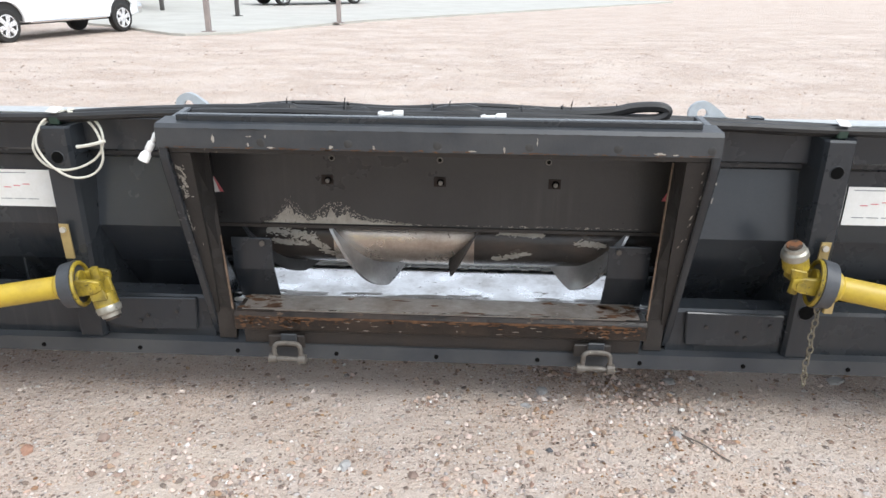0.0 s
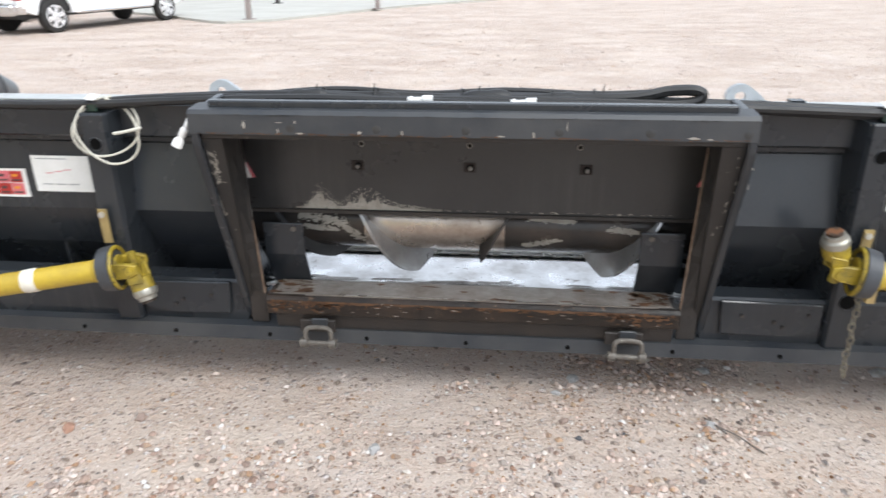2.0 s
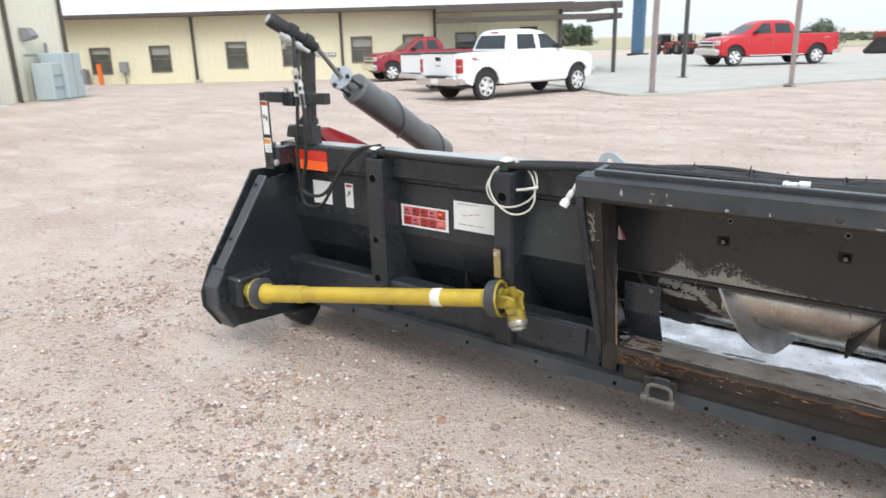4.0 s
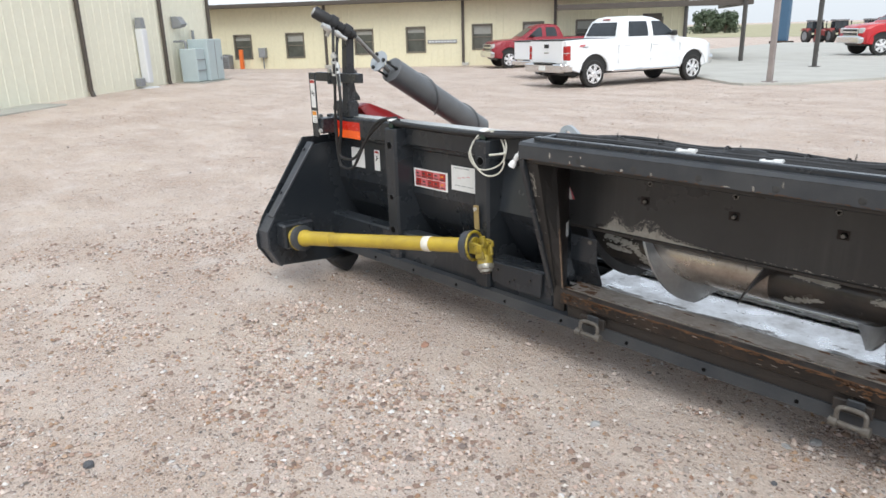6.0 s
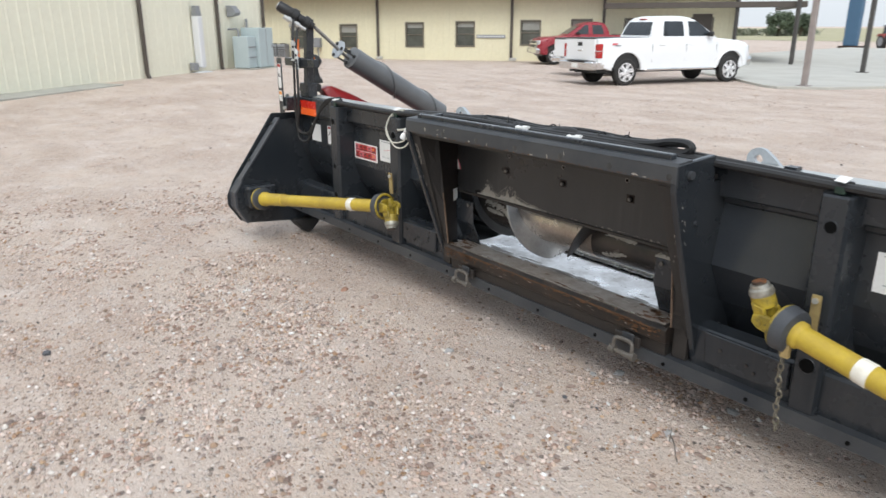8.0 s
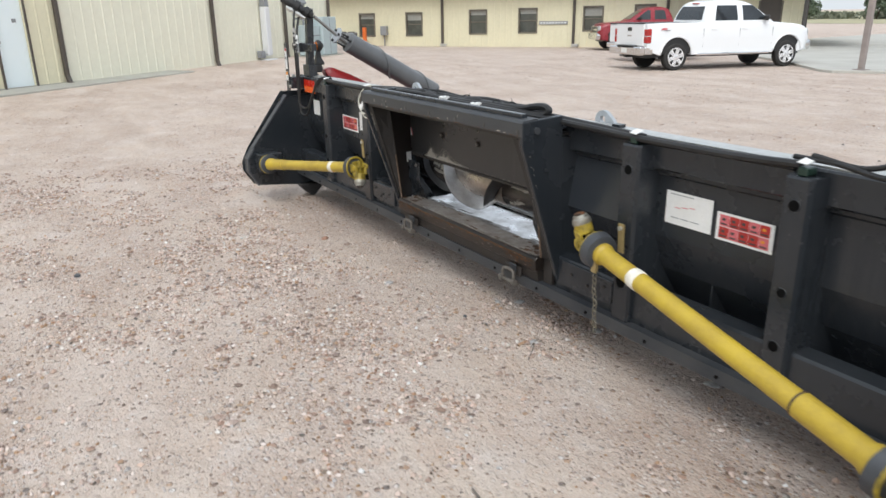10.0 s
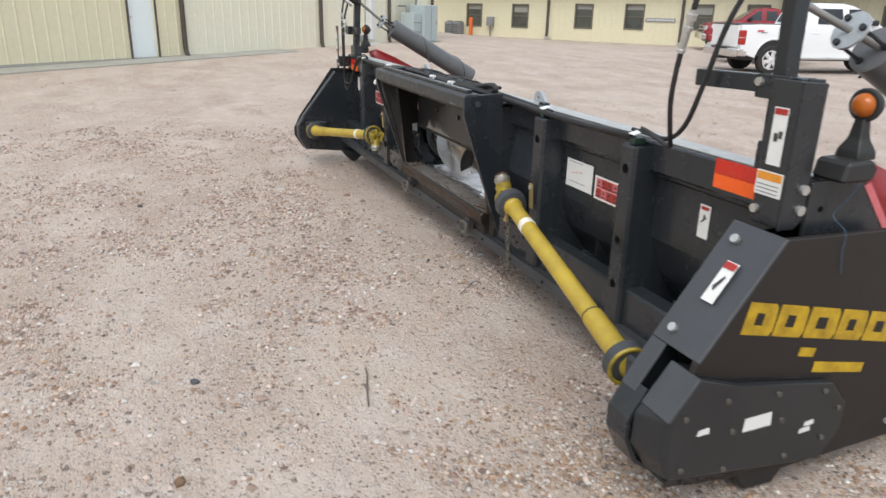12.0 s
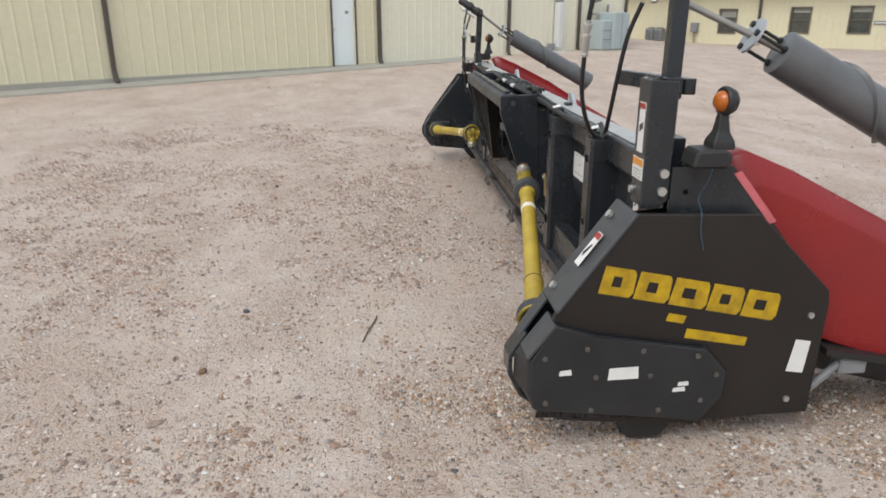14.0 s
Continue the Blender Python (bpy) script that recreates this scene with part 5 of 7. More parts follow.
for s in (-1, 1):
    # gear box and skid
    gx = 2.602 if s > 0 else 2.525
    gz = 0.398 if s > 0 else 0.350
    gy = 1.888 if s > 0 else 1.885
    box_ob = part("gear_box", box(s * (gx + (0.045 if s > 0 else 0.085)), s * 2.724, gy - 0.060, gy + 0.16, gz - 0.085, gz + 0.075), PAINT, header, bevel=0.012)
    part("output_yoke", lathe((s * (gx - 0.01), gy, gz), (s * (gx + 0.09), gy, gz), [(0, 0.042), (0.03, 0.050), (0.06, 0.044), (0.10, 0.040)]), YELLOW_DIRTY, box_ob, smooth=True)
    part("skid_shoe", prism_x([(2.20, 0.105), (2.43, 0.105), (2.41, 0.06), (2.34, -0.008), (2.30, -0.008), (2.235, 0.055)] if s < 0 else [(2.135, 0.110), (2.365, 0.110), (2.350, 0.060), (2.322, 0.004), (2.200, 0.004), (2.160, 0.045)], s * (2.66 if s < 0 else 2.72), s * (2.80 if s < 0 else 2.90)), RUBBER, header, bevel=0.01)
    part("end_plate", prism_x([(2.30, 1.062), (2.47, 1.062), (2.60, 0.92), (2.47, 0.14), (2.40, 0.12), (2.40, 0.90), (2.30, 0.90)], s * 2.742, s * 2.758), PAINT, header)
    # red nose cone of the outer row
    sec = []
    for yt, zt, yb, zb, w in ((2.50, 1.090, 2.935, 0.385, 0.080), (2.575, 1.116, 2.95, 0.380, 0.090), (2.75, 1.045, 3.00, 0.360, 0.097), (3.158, 0.841, 3.202, 0.296, 0.112), (3.55, 0.600, 3.50, 0.250, 0.110), (4.1, 0.290, 4.1, 0.17, 0.075), (4.45, 0.13, 4.45, 0.08, 0.02)):
        xm = s * (2.70 if s < 0 else 2.745)
        ring = []
        for dx, q in ((-1, 0.0), (1, 0.0), (1, 0.84), (0.55, 1.0), (-0.55, 1.0), (-1, 0.84)):
            ring.append((xm + w * dx, yb + (yt - yb) * q, zb + (zt - zb) * q))
        sec.append(ring)
    if s > 0:
        # dark end sheet between the mast and the nose
        part("end_sheet", prism_x([(2.279, 1.072), (2.36, 1.076), (2.500, 1.076), (2.60, 0.955), (2.905, 0.595), (2.905, 0.50), (2.279, 0.50)], 2.845, 2.857), PAINT, header, bevel=0.002)
        part("sheet_hole", rod((2.8565, 2.335, 0.985), (2.8585, 2.335, 0.985), 0.010, sides=12), HOLE, header)
        part("edge_reflector", prism_x([(2.505, 1.048), (2.532, 1.056), (2.690, 0.868), (2.664, 0.858)], 2.8575, 2.8595), DECAL_PINK, header)
    nose = part("nose_cone", loft(sec), RED, header, "dark red plastic nose cone", smooth=True, bevel=0.008)
    part("nose_rail", prism_x([(2.95, 0.362), (3.8, 0.19), (3.8, 0.17), (2.95, 0.335)], s * 2.70, s * 2.905), BLACK_TRIM, nose)
    part("row_unit", prism_x([(2.90, 0.31), (3.5, 0.22), (3.9, 0.10), (3.5, 0.07), (2.98, 0.20)], s * 2.45, s * 2.75), BLACK_TRIM, header, bevel=0.02)
    part("row_strut", rod((s * 2.86, 2.86, 0.10), (s * 2.86, 3.06, 0.30), 0.016, sides=10), AC_GREY, header)
    part("row_clevis", box(s * 2.82, s * 2.89, 3.03, 3.14, 0.24, 0.31), AC_GREY, header, bevel=0.008)

# ---- masts, hydraulic drives and side augers ----
for s in (-1, 1):
    up = 0.0 if s < 0 else 0.10
    inset = -0.10 if s < 0 else 0.0
    X = lambda v: s * (v + inset)
    mast = part("mast_plate", prism_x([(2.180, 1.372 if s > 0 else 1.335), (2.276 if s > 0 else 2.20, 1.366 if s > 0 else 1.33), (2.276 if s > 0 else 2.20, 0.955), (2.245 if s > 0 else 2.20, 0.925), (2.180, 0.925)], X(2.842), X(2.852)), PAINT, header, bevel=0.003)
    inner, crest = (2.735, 1.372) if s > 0 else (2.784, 1.335)
    part("mast_flange", box(X(inner), X(2.841), 2.180, 2.190, 0.93, crest), PAINT, mast, bevel=0.003)
    if s > 0:
        part("mast_cheek", box(X(2.735), X(2.745), 2.191, 2.262, 0.95, 1.366), PAINT, mast)
    for bz, by in ((1.052, 2.250), (0.988, 2.248)):
        part("mast_bolt", rod((X(2.852), by, bz), (X(2.865), by, bz), 0.016, sides=12), ZINC, mast)
    part("mast_bolt", rod((X(2.752), 2.181, 0.975), (X(2.752), 2.168, 0.975), 0.014, sides=12), ZINC, mast)
    q = lambda xa, xb, za, zb, y: [(X(xa), y, za), (X(xb), y, za), (X(xb), y, zb), (X(xa), y, zb)]
    st = part("mast_sticker", plate_quad(q(2.762 if s > 0 else 2.788, 2.815 if s > 0 else 2.836, 1.118, 1.292, 2.1785), 0.001), WHITE, mast, "white pictogram sticker")
    part("print_bar", plate_quad(q(2.765 if s > 0 else 2.790, 2.812 if s > 0 else 2.834, 1.270, 1.288, 2.1770), 0.0008), DECAL_RED, st)
    part("print_bar", plate_quad(q(2.775 if s > 0 else 2.796, 2.790 if s > 0 else 2.806, 1.190, 1.215, 2.1770), 0.0008), DECAL_DARK, st)
    part("print_bar", plate_quad(q(2.793 if s > 0 else 2.814, 2.806 if s > 0 else 2.826, 1.200, 1.222, 2.1770), 0.0008), DECAL_DARK, st)
    st = part("mast_warning", plate_quad(q(2.736 if s > 0 else 2.786, 2.838, 1.022, 1.098, 2.1785), 0.001), WHITE, mast, "orange and white warning sticker")
    part("print_bar", plate_quad(q(2.740 if s > 0 else 2.789, 2.834, 1.070, 1.094, 2.1770), 0.0008), DECAL_ORANGE, st)
    for k in range(3):
        part("print_bar", plate_quad(q(2.742 if s > 0 else 2.790, 2.826, 1.030 + k * 0.012, 1.033 + k * 0.012, 2.1770), 0.0008), AC_GREY, st)
    part("mast_foot", box(X(2.746), X(2.841), 2.191, 2.299, 0.955, 1.050), PAINT, mast, bevel=0.003)
    if s > 0:
        arm_a, arm_b = [(2.352, 2.222), (2.352, 2.264)], [(2.752, 2.338), (2.752, 2.380)]
    else:
        arm_a, arm_b = [(-2.375, 2.290), (-2.375, 2.332)], [(-2.852, 2.292), (-2.852, 2.334)]
    az = 1.310 if s > 0 else 1.272
    quad = lambda e: [(e[0][0], e[0][1], az), (e[1][0], e[1][1], az), (e[1][0], e[1][1], az + 0.056), (e[0][0], e[0][1], az + 0.056)]
    part("mast_arm", loft([quad(arm_a), quad(arm_b)]), PAINT, mast, bevel=0.003)
    part("arm_shoe", box(X(2.690), X(2.770), 2.262, 2.322, az - 0.012, az + 0.062), PAINT, mast, bevel=0.004)
    part("arm_bolt", rod((X(2.715), 2.243, 1.345), (X(2.715), 2.256, 1.345), 0.015, sides=8), ZINC, mast)
    if s > 0:
        part("arm_clamp", box(2.602, 2.737, 2.249, 2.261, 1.299, 1.374), PAINT, mast, bevel=0.003)
        part("arm_bolt", rod((2.622, 2.236, 1.349), (2.622, 2.249, 1.349), 0.014, sides=8), ZINC, mast)
    part("upright", loft([[(X(2.615), 2.300, 1.150), (X(2.670), 2.300, 1.150), (X(2.670), 2.356, 1.150), (X(2.615), 2.356, 1.150)], [(X(2.595), 2.312, 1.60 + up), (X(2.645), 2.312, 1.60 + up), (X(2.645), 2.370, 1.60 + up), (X(2.595), 2.370, 1.60 + up)]]), PAINT, mast, bevel=0.003)
    part("upright_foot", box(X(2.60), X(2.74), 2.300, 2.37, 1.0565, 1.155), PAINT, mast, bevel=0.003)
    m0, m1 = Vector((s * 2.565, 2.135, 1.695 + up)), Vector((s * 2.475, 2.365, 1.545 + up))
    motor = part("hydraulic_motor", lathe(m0, m1, [(0, 0.030), (0.008, 0.036), (0.105, 0.036), (0.108, 0.045), (0.150, 0.045), (0.155, 0.030), (0.20, 0.030), (0.203, 0.042), (0.24, 0.042), (0.245, 0.028), (0.28, 0.024)]), RUBBER, header, smooth=True)
    part("motor_face", rod(m0 - (m1 - m0) * 0.02, m0 + (m1 - m0) * 0.01, 0.022, sides=12), ZINC, motor)
    for f, e in ((0.45, (0.045, -0.02, -0.075)), (0.62, (0.045, 0.0, -0.085))):
        q = m0.lerp(m1, f)
        part("motor_port", lathe(q, q + Vector((s * e[0], e[1], e[2])), [(0, 0.014), (0.03, 0.014), (0.032, 0.018), (0.06, 0.018), (0.062, 0.012), (0.09, 0.012)], 8), ZINC, motor)
    part("motor_bracket", rod(m0.lerp(m1, 0.55) + Vector((0, 0, -0.03)), Vector((X(2.617), 2.347, 1.58 + up)), 0.020, sides=8), PAINT, motor)
    if s < 0:
        c, e = Vector((-2.545, 2.592, 1.385)), Vector((-2.628, 3.66, 0.80))
    else:
        c, e = Vector((2.580, 2.655, 1.502)), Vector((2.70, 3.80, 0.87))
    part("drive_rod", rod(m1, c + (c - m1).normalized() * 0.16, 0.013, sides=12), ROD_STEEL, header, smooth=True)
    d = (e - c).normalized()
    n = (e - c).length
    cone = part("side_auger", lathe(c + d * 0.115, e, [(0, 0.074), (0.006, 0.084), (0.36, 0.086), (n - 0.20, 0.088)], 28), AUGER_GREY, header, "grey plastic side auger tube", smooth=True)
    u = d.cross(Vector((1, 0, 0))).normalized()
    v = d.cross(u)
    part("cap_plate", plate_quad([c + u * 0.070 * math.cos(t) + v * 0.070 * math.sin(t) for t in [2 * math.pi * k / 12 for k in range(12)]], 0.010), GALV, cone, "galvanized end plate")
    for k in range(3):
        ang = 2.1 * k + 0.4
        o = (u * math.cos(ang) + v * math.sin(ang)) * 0.052
        part("cap_bolt", lathe(c + o - d * 0.022, c + o + d * 0.12, [(0, 0.012), (0.016, 0.012), (0.017, 0.007), (0.125, 0.007), (0.126, 0.013), (0.14, 0.013)], 8), BLACK_TRIM, cone)
    # one raised flight round the tube
    bm = bmesh.new()
    prev = None
    for k in range(61):
        t = 0.20 + k / 60 * 0.95
        ang = k / 60 * 2 * math.pi * 1.9 + 0.8
        o = u * math.cos(ang) + v * math.sin(ang)
        row = [bm.verts.new(c + d * (t + w) + o * r) for r, w in ((0.083, -0.014), (0.100, -0.004), (0.100, 0.004), (0.083, 0.014))]
        if prev:
            for i in range(4):
                j = (i + 1) % 4
                bm.faces.new((prev[i], prev[j], row[j], row[i]))
        prev = row
    part("raised_flight", bm, AUGER_GREY, cone, smooth=True)
    # beacon on its box
    fwd, out = (0.0, 0.0) if s < 0 else (-0.030, 0.055)
    B = lambda v: X(v + out)
    bx = part("lamp_box", prism_x([(2.350 + fwd, 1.080), (2.480 + fwd, 1.078), (2.495 + fwd, 1.120), (2.470 + fwd, 1.146), (2.365 + fwd, 1.142)], B(2.750), B(2.870)), BLACK_TRIM, header, bevel=0.010)
    part("lamp_stalk", loft([[(B(xa), y + fwd, z) for xa, y in ((2.80 - w, 2.468 - d), (2.80 + w, 2.468 - d), (2.80 + w, 2.468 + d), (2.80 - w, 2.468 + d))] for z, w, d in ((1.140, 0.042, 0.040), (1.165, 0.040, 0.038), (1.200, 0.024, 0.022), (1.262, 0.016, 0.015))]), BLACK_TRIM, bx, bevel=0.004)
    lens_at, aim = Vector((B(2.80), 2.464 + fwd, 1.300)), Vector((s * 0.10, -1, 0.0)).normalized()
    part("amber_lens", lathe(lens_at + aim * 0.032, lens_at, [(0, 0.010), (0.004, 0.022), (0.014, 0.033), (0.032, 0.038)]), AMBER, bx, "amber lamp lens", smooth=True)
    part("lamp_back", lathe(lens_at + aim * 0.006, lens_at - aim * 0.055, [(0, 0.047), (0.006, 0.051), (0.016, 0.051), (0.040, 0.040), (0.061, 0.012)]), BLACK_TRIM, bx, smooth=True)
    # hydraulic hoses from the motor down to the tube
    if s > 0:
        runs = [[(2.52, 2.06, 1.66), (2.50, 2.05, 1.56), (2.468, 2.052, 1.45), (2.435, 2.06, 1.28), (2.395, 2.11, 1.14), (2.30, 2.19, 1.085), (2.12, 2.255, 1.09), (1.95, 2.29, 1.085)], [(2.50, 2.25, 1.62), (2.47, 2.215, 1.50), (2.43, 2.200, 1.34), (2.36, 2.20, 1.17), (2.22, 2.235, 1.095), (2.02, 2.28, 1.10)]]
    else:
        runs = [[(-2.47, 2.20, 1.60), (-2.44, 2.17, 1.46), (-2.45, 2.17, 1.25), (-2.50, 2.19, 1.00), (-2.50, 2.20, 0.80), (-2.46, 2.205, 0.755), (-2.36, 2.21, 0.775), (-2.25, 2.215, 0.92), (-2.13, 2.23, 1.06), (-2.0, 2.28, 1.092)], [(-2.50, 2.25, 1.58), (-2.44, 2.19, 1.40), (-2.40, 2.17, 1.20), (-2.43, 2.18, 1.00), (-2.48, 2.19, 0.85), (-2.42, 2.20, 0.815), (-2.33, 2.21, 0.84), (-2.20, 2.22, 0.98), (-2.08, 2.25, 1.075), (-1.98, 2.28, 1.08)]]
    for k, pts in enumerate(runs):
        hz = part("hydraulic_hose", hose(pts, 0.0090, 8, 6), RUBBER, header, smooth=True)
        if k == 0 or s < 0:
            part("hose_fitting", lathe(pts[1], pts[2], [(0, 0.011), (0.012, 0.011), (0.014, 0.017), (0.034, 0.017), (0.036, 0.012), (0.052, 0.012), (0.054, 0.016), (0.068, 0.016), (0.070, 0.0125), (0.125, 0.0125), (0.127, 0.0145), (0.138, 0.0145)], 10), ZINC, hz, "bright crimped hose fitting")
    if s < 0:
        side = Vector((0.052, -0.02, -0.058))
        part("motor_line", lathe(m0.lerp(m1, 0.12) + side, m0.lerp(m1, 0.72) + side, [(0, 0.016), (0.025, 0.016), (0.027, 0.020), (0.05, 0.020), (0.052, 0.013), (0.09, 0.013), (0.092, 0.019), (0.12, 0.019), (0.122, 0.012), (0.17, 0.012)], 10), ZINC, motor, "bright steel fittings")
part("blue_wire", hose([(2.930, 2.39, 1.085), (2.905, 2.388, 1.03), (2.872, 2.378, 0.965), (2.935, 2.366, 0.930), (2.933, 2.372, 0.86), (2.930, 2.392, 0.79)], 0.0013, 5, 5), BLUE_SIGN, header, "thin blue wire")

# ---- hoses and wiring along the top ----
rnd = random.Random(4)
lines = [
    (0.012, [(-2.02, 1.078), (-1.6, 1.066), (-1.28, 1.070), (-0.95, 1.086), (-0.5, 1.116), (0.0, 1.106), (0.45, 1.104), (0.95, 1.078), (1.28, 1.069), (1.7, 1.068), (2.0, 1.080)]),
    (0.012, [(-2.0, 1.066), (-1.28, 1.062), (-0.9, 1.096), (-0.4, 1.106), (0.1, 1.114), (0.6, 1.106), (1.0, 1.070), (1.28, 1.062), (1.98, 1.068)]),
    (0.014, [(-1.27, 1.072), (-1.0, 1.090), (-0.62, 1.116), (-0.2, 1.104), (0.2, 1.114), (0.50, 1.122), (0.62, 1.142), (0.70, 1.146), (0.725, 1.130), (0.68, 1.108), (0.5, 1.102)]),
    (0.011, [(-0.90, 1.084), (-0.6, 1.102), (-0.3, 1.118), (0.15, 1.104), (0.55, 1.108), (0.95, 1.084), (1.30, 1.072)]),
    (0.018, [(-0.80, 1.092), (-0.5, 1.110), (-0.2, 1.098), (0.1, 1.108), (0.40, 1.102), (0.62, 1.112)]),
    (0.015, [(-0.66, 1.086), (-0.35, 1.092), (0.05, 1.086), (0.30, 1.094), (0.58, 1.090)]),
    (0.009, [(-0.84, 1.088), (-0.62, 1.118), (-0.42, 1.126), (-0.15, 1.114), (0.12, 1.128), (0.40, 1.120), (0.62, 1.126)]),
]
for k, (hr, pts) in enumerate(lines):
    path = [(x, 2.225 + 0.016 * k + rnd.uniform(-0.012, 0.012) if abs(x) < 0.9 else 2.252 + 0.010 * k, z - (0.022 if abs(x) < 0.87 else 0.010)) for x, z in pts]
    part("wiring_hose", hose(path, hr * 1.2, 8, 6), RUBBER, header, smooth=True)
for x0, x1, z, r in ((-0.60, -0.46, 1.116, 0.026), (-0.02, 0.14, 1.114, 0.030), (0.22, 0.36, 1.110, 0.027), (-0.30, -0.22, 1.108, 0.022)):
    n = x1 - x0
    part("tape_wrap", lathe((x0, 2.262, z - 0.026), (x1, 2.268, z - 0.022), [(0, r * 0.55), (n * 0.12, r * 0.85), (n * 0.3, r), (n * 0.5, r * 0.93), (n * 0.72, r * 1.04), (n * 0.9, r * 0.8), (n, r * 0.5)], 10), RUBBER, header, "black tape round the wiring", smooth=True)
for x, h in ((-0.50, 0.030), (-0.31, 0.034), (0.03, 0.028), (0.42, 0.036), (0.56, 0.028)):
    part("tie_tail", rod((x, 2.262, 1.100), (x + 0.006, 2.256, 1.104 + h), 0.0025, 0.0015, 6), BLACK_TRIM, header)
for x in (-0.48, -0.30, -0.02, 0.27, 0.40):
    part("cable_tie", torus((x, 2.275, 1.084), (1, 0, 0.1), 0.036, 0.003, 16, 5), BLACK_TRIM, header)
for x0, x1, z in ((-0.19, -0.065, 1.098), (0.135, 0.215, 1.092)):
    con = part("plug", lathe((x0, 2.205, z - 0.004), (x1, 2.205, z), [(0, 0.010), (0.012, 0.013), (0.020, 0.009), (0.045, 0.009), (0.05, 0.014), (0.08, 0.014)]), WHITE, header, "white electrical plug", smooth=True)
for xc in (-2.015, -1.277, 1.277, 2.015):
    clip = part("tube_clip", box(xc - 0.016, xc + 0.018, 2.238, 2.296, 1.035, 1.064), GREEN, header, bevel=0.004)
    part("clip_top", plate_quad([(xc - 0.018, 2.234, 1.078), (xc + 0.018, 2.234, 1.075), (xc + 0.021, 2.276, 1.086), (xc - 0.015, 2.276, 1.089)], -0.003), WHITE, clip)

# loop of ivory cable hung on the inner clip
for lap, (rx, rz, cx, cz, dip) in enumerate(((0.108, 0.098, -1.237, 0.982, 0.010), (0.100, 0.108, -1.229, 0.970, -0.012))):
    pts = []
    for k in range(19):
        a = (0.62 + 0.10 * lap) * math.pi + k / 18 * (1.86 - 0.08 * lap) * math.pi
        w = 0.006 * math.sin(2.3 * a + 1.1 * lap)
        side = math.cos(a)
        pts.append((cx + (rx + w) * side, 2.214 - 0.006 * lap + 0.032 * max(0, side) - 0.004 * min(0, side) + 0.045 * max(0, math.sin(a)), cz + (rz + w) * math.sin(a) + dip * side))
    strand = [(-1.262 + 0.02 * lap, 2.262, 1.082)] + pts + [(-1.236 + 0.02 * lap, 2.270, 1.084)]
    part("cable_loop", hose(strand, 0.0042, 7, 4), BEIGE_CABLE, header, "looped ivory cable", smooth=True)
part("cable_tail", hose([(-1.110, 2.236, 0.985), (-1.150, 2.205, 0.978), (-1.190, 2.200, 0.972)], 0.006, 7, 4), BEIGE_CABLE, header)
plug = part("ivory_plug", lathe((-0.836, 2.045, 1.068), (-0.888, 2.025, 0.975), [(0, 0.006), (0.015, 0.009), (0.040, 0.007), (0.045, 0.012), (0.068, 0.012), (0.073, 0.009), (0.085, 0.016), (0.106, 0.017)]), WHITE, header, "dangling white plug", smooth=True)


# ---- buildings ----
def wall_run(owner, material, p0, ang, s0, s1, z0, z1, openings=(), rib=0.305, thick=0.2):
    """A ribbed sheet-metal wall from s0 to s1 along its line, with openings (s, s, z, z) cut through."""
    bm, ribs = bmesh.new(), bmesh.new()
    cuts = sorted({s0, s1, *[v for o in openings for v in o[:2]]})
    for a, b in zip(cuts, cuts[1:]):
        hole = [o for o in openings if o[0] <= a + 1e-6 and o[1] >= b - 1e-6]
        spans = [(z0, z1)] if not hole else [(z0, hole[0][2]), (hole[0][3], z1)]
        for za, zb in spans:
            if zb - za < 0.01:
                continue
            box(a, b, 0.0, thick, za, zb, bm)
            k = math.ceil(a / rib)
            while k * rib + 0.03 < b:
                if k * rib - 0.03 > a:
                    prism_v(ribs, k * rib, za, zb)
                k += 1
    m = Matrix.Translation((*p0, 0)) @ Matrix.Rotation(ang, 4, "Z")
    for q in (bm, ribs):
        bmesh.ops.transform(q, matrix=m, verts=q.verts)
    bmesh.ops.remove_doubles(bm, verts=bm.verts, dist=0.0001)
    wall = part("wall", bm, material, owner)
    tagged(part("siding_ribs", ribs, material, wall), kind="stuff")
    return wall


def prism_v(bm, s, za, zb):
    """One raised rib of the siding."""
    prof = [(s - 0.030, -0.001), (s - 0.015, -0.013), (s + 0.015, -0.013), (s + 0.030, -0.001)]
    a = [bm.verts.new((x, y, za)) for x, y in prof]
    b = [bm.verts.new((x, y, zb)) for x, y in prof]
    for i in range(3):
        bm.faces.new((a[i], a[i + 1], b[i + 1], b[i]))


def at_wall(bm, p0, ang):
    bmesh.ops.transform(bm, matrix=Matrix.Translation((*p0, 0)) @ Matrix.Rotation(ang, 4, "Z"), verts=bm.verts)
    return bm


# the long shed; s runs away from the camera, its face turns to the yard
PA, ANG_A = (-15.7, 1.4), radians(126)
shed = thing("metal_shed", "cream ribbed metal shed with brown trim", "building", (-15.7, 1.4, 0.1))
door_o = (-1.66, -0.93, 0.10, 2.35)
wall_run(shed, SIDING_TAN, PA, ANG_A, -26, -0.15, -0.1, 5.2, [door_o])
wall_run(shed, SIDING_PALE, PA, ANG_A, -0.15, 11.6, -0.1, 5.2)
part("end_wall", at_wall(box(11.4, 11.6, 0.21, 20, -0.1, 5.2), PA, ANG_A), SIDING, shed)
part("roof", at_wall(prism_x([(-0.25, 5.15), (-0.25, 5.3), (10, 7.0), (20.3, 5.3), (20.3, 5.15), (10, 6.85)], -26.3, 11.8), PA, ANG_A), ROOF_WHITE, shed)
part("far_wall", at_wall(box(-26, 11.39, 19.8, 20, -0.1, 5.2), PA, ANG_A), SIDING, shed)
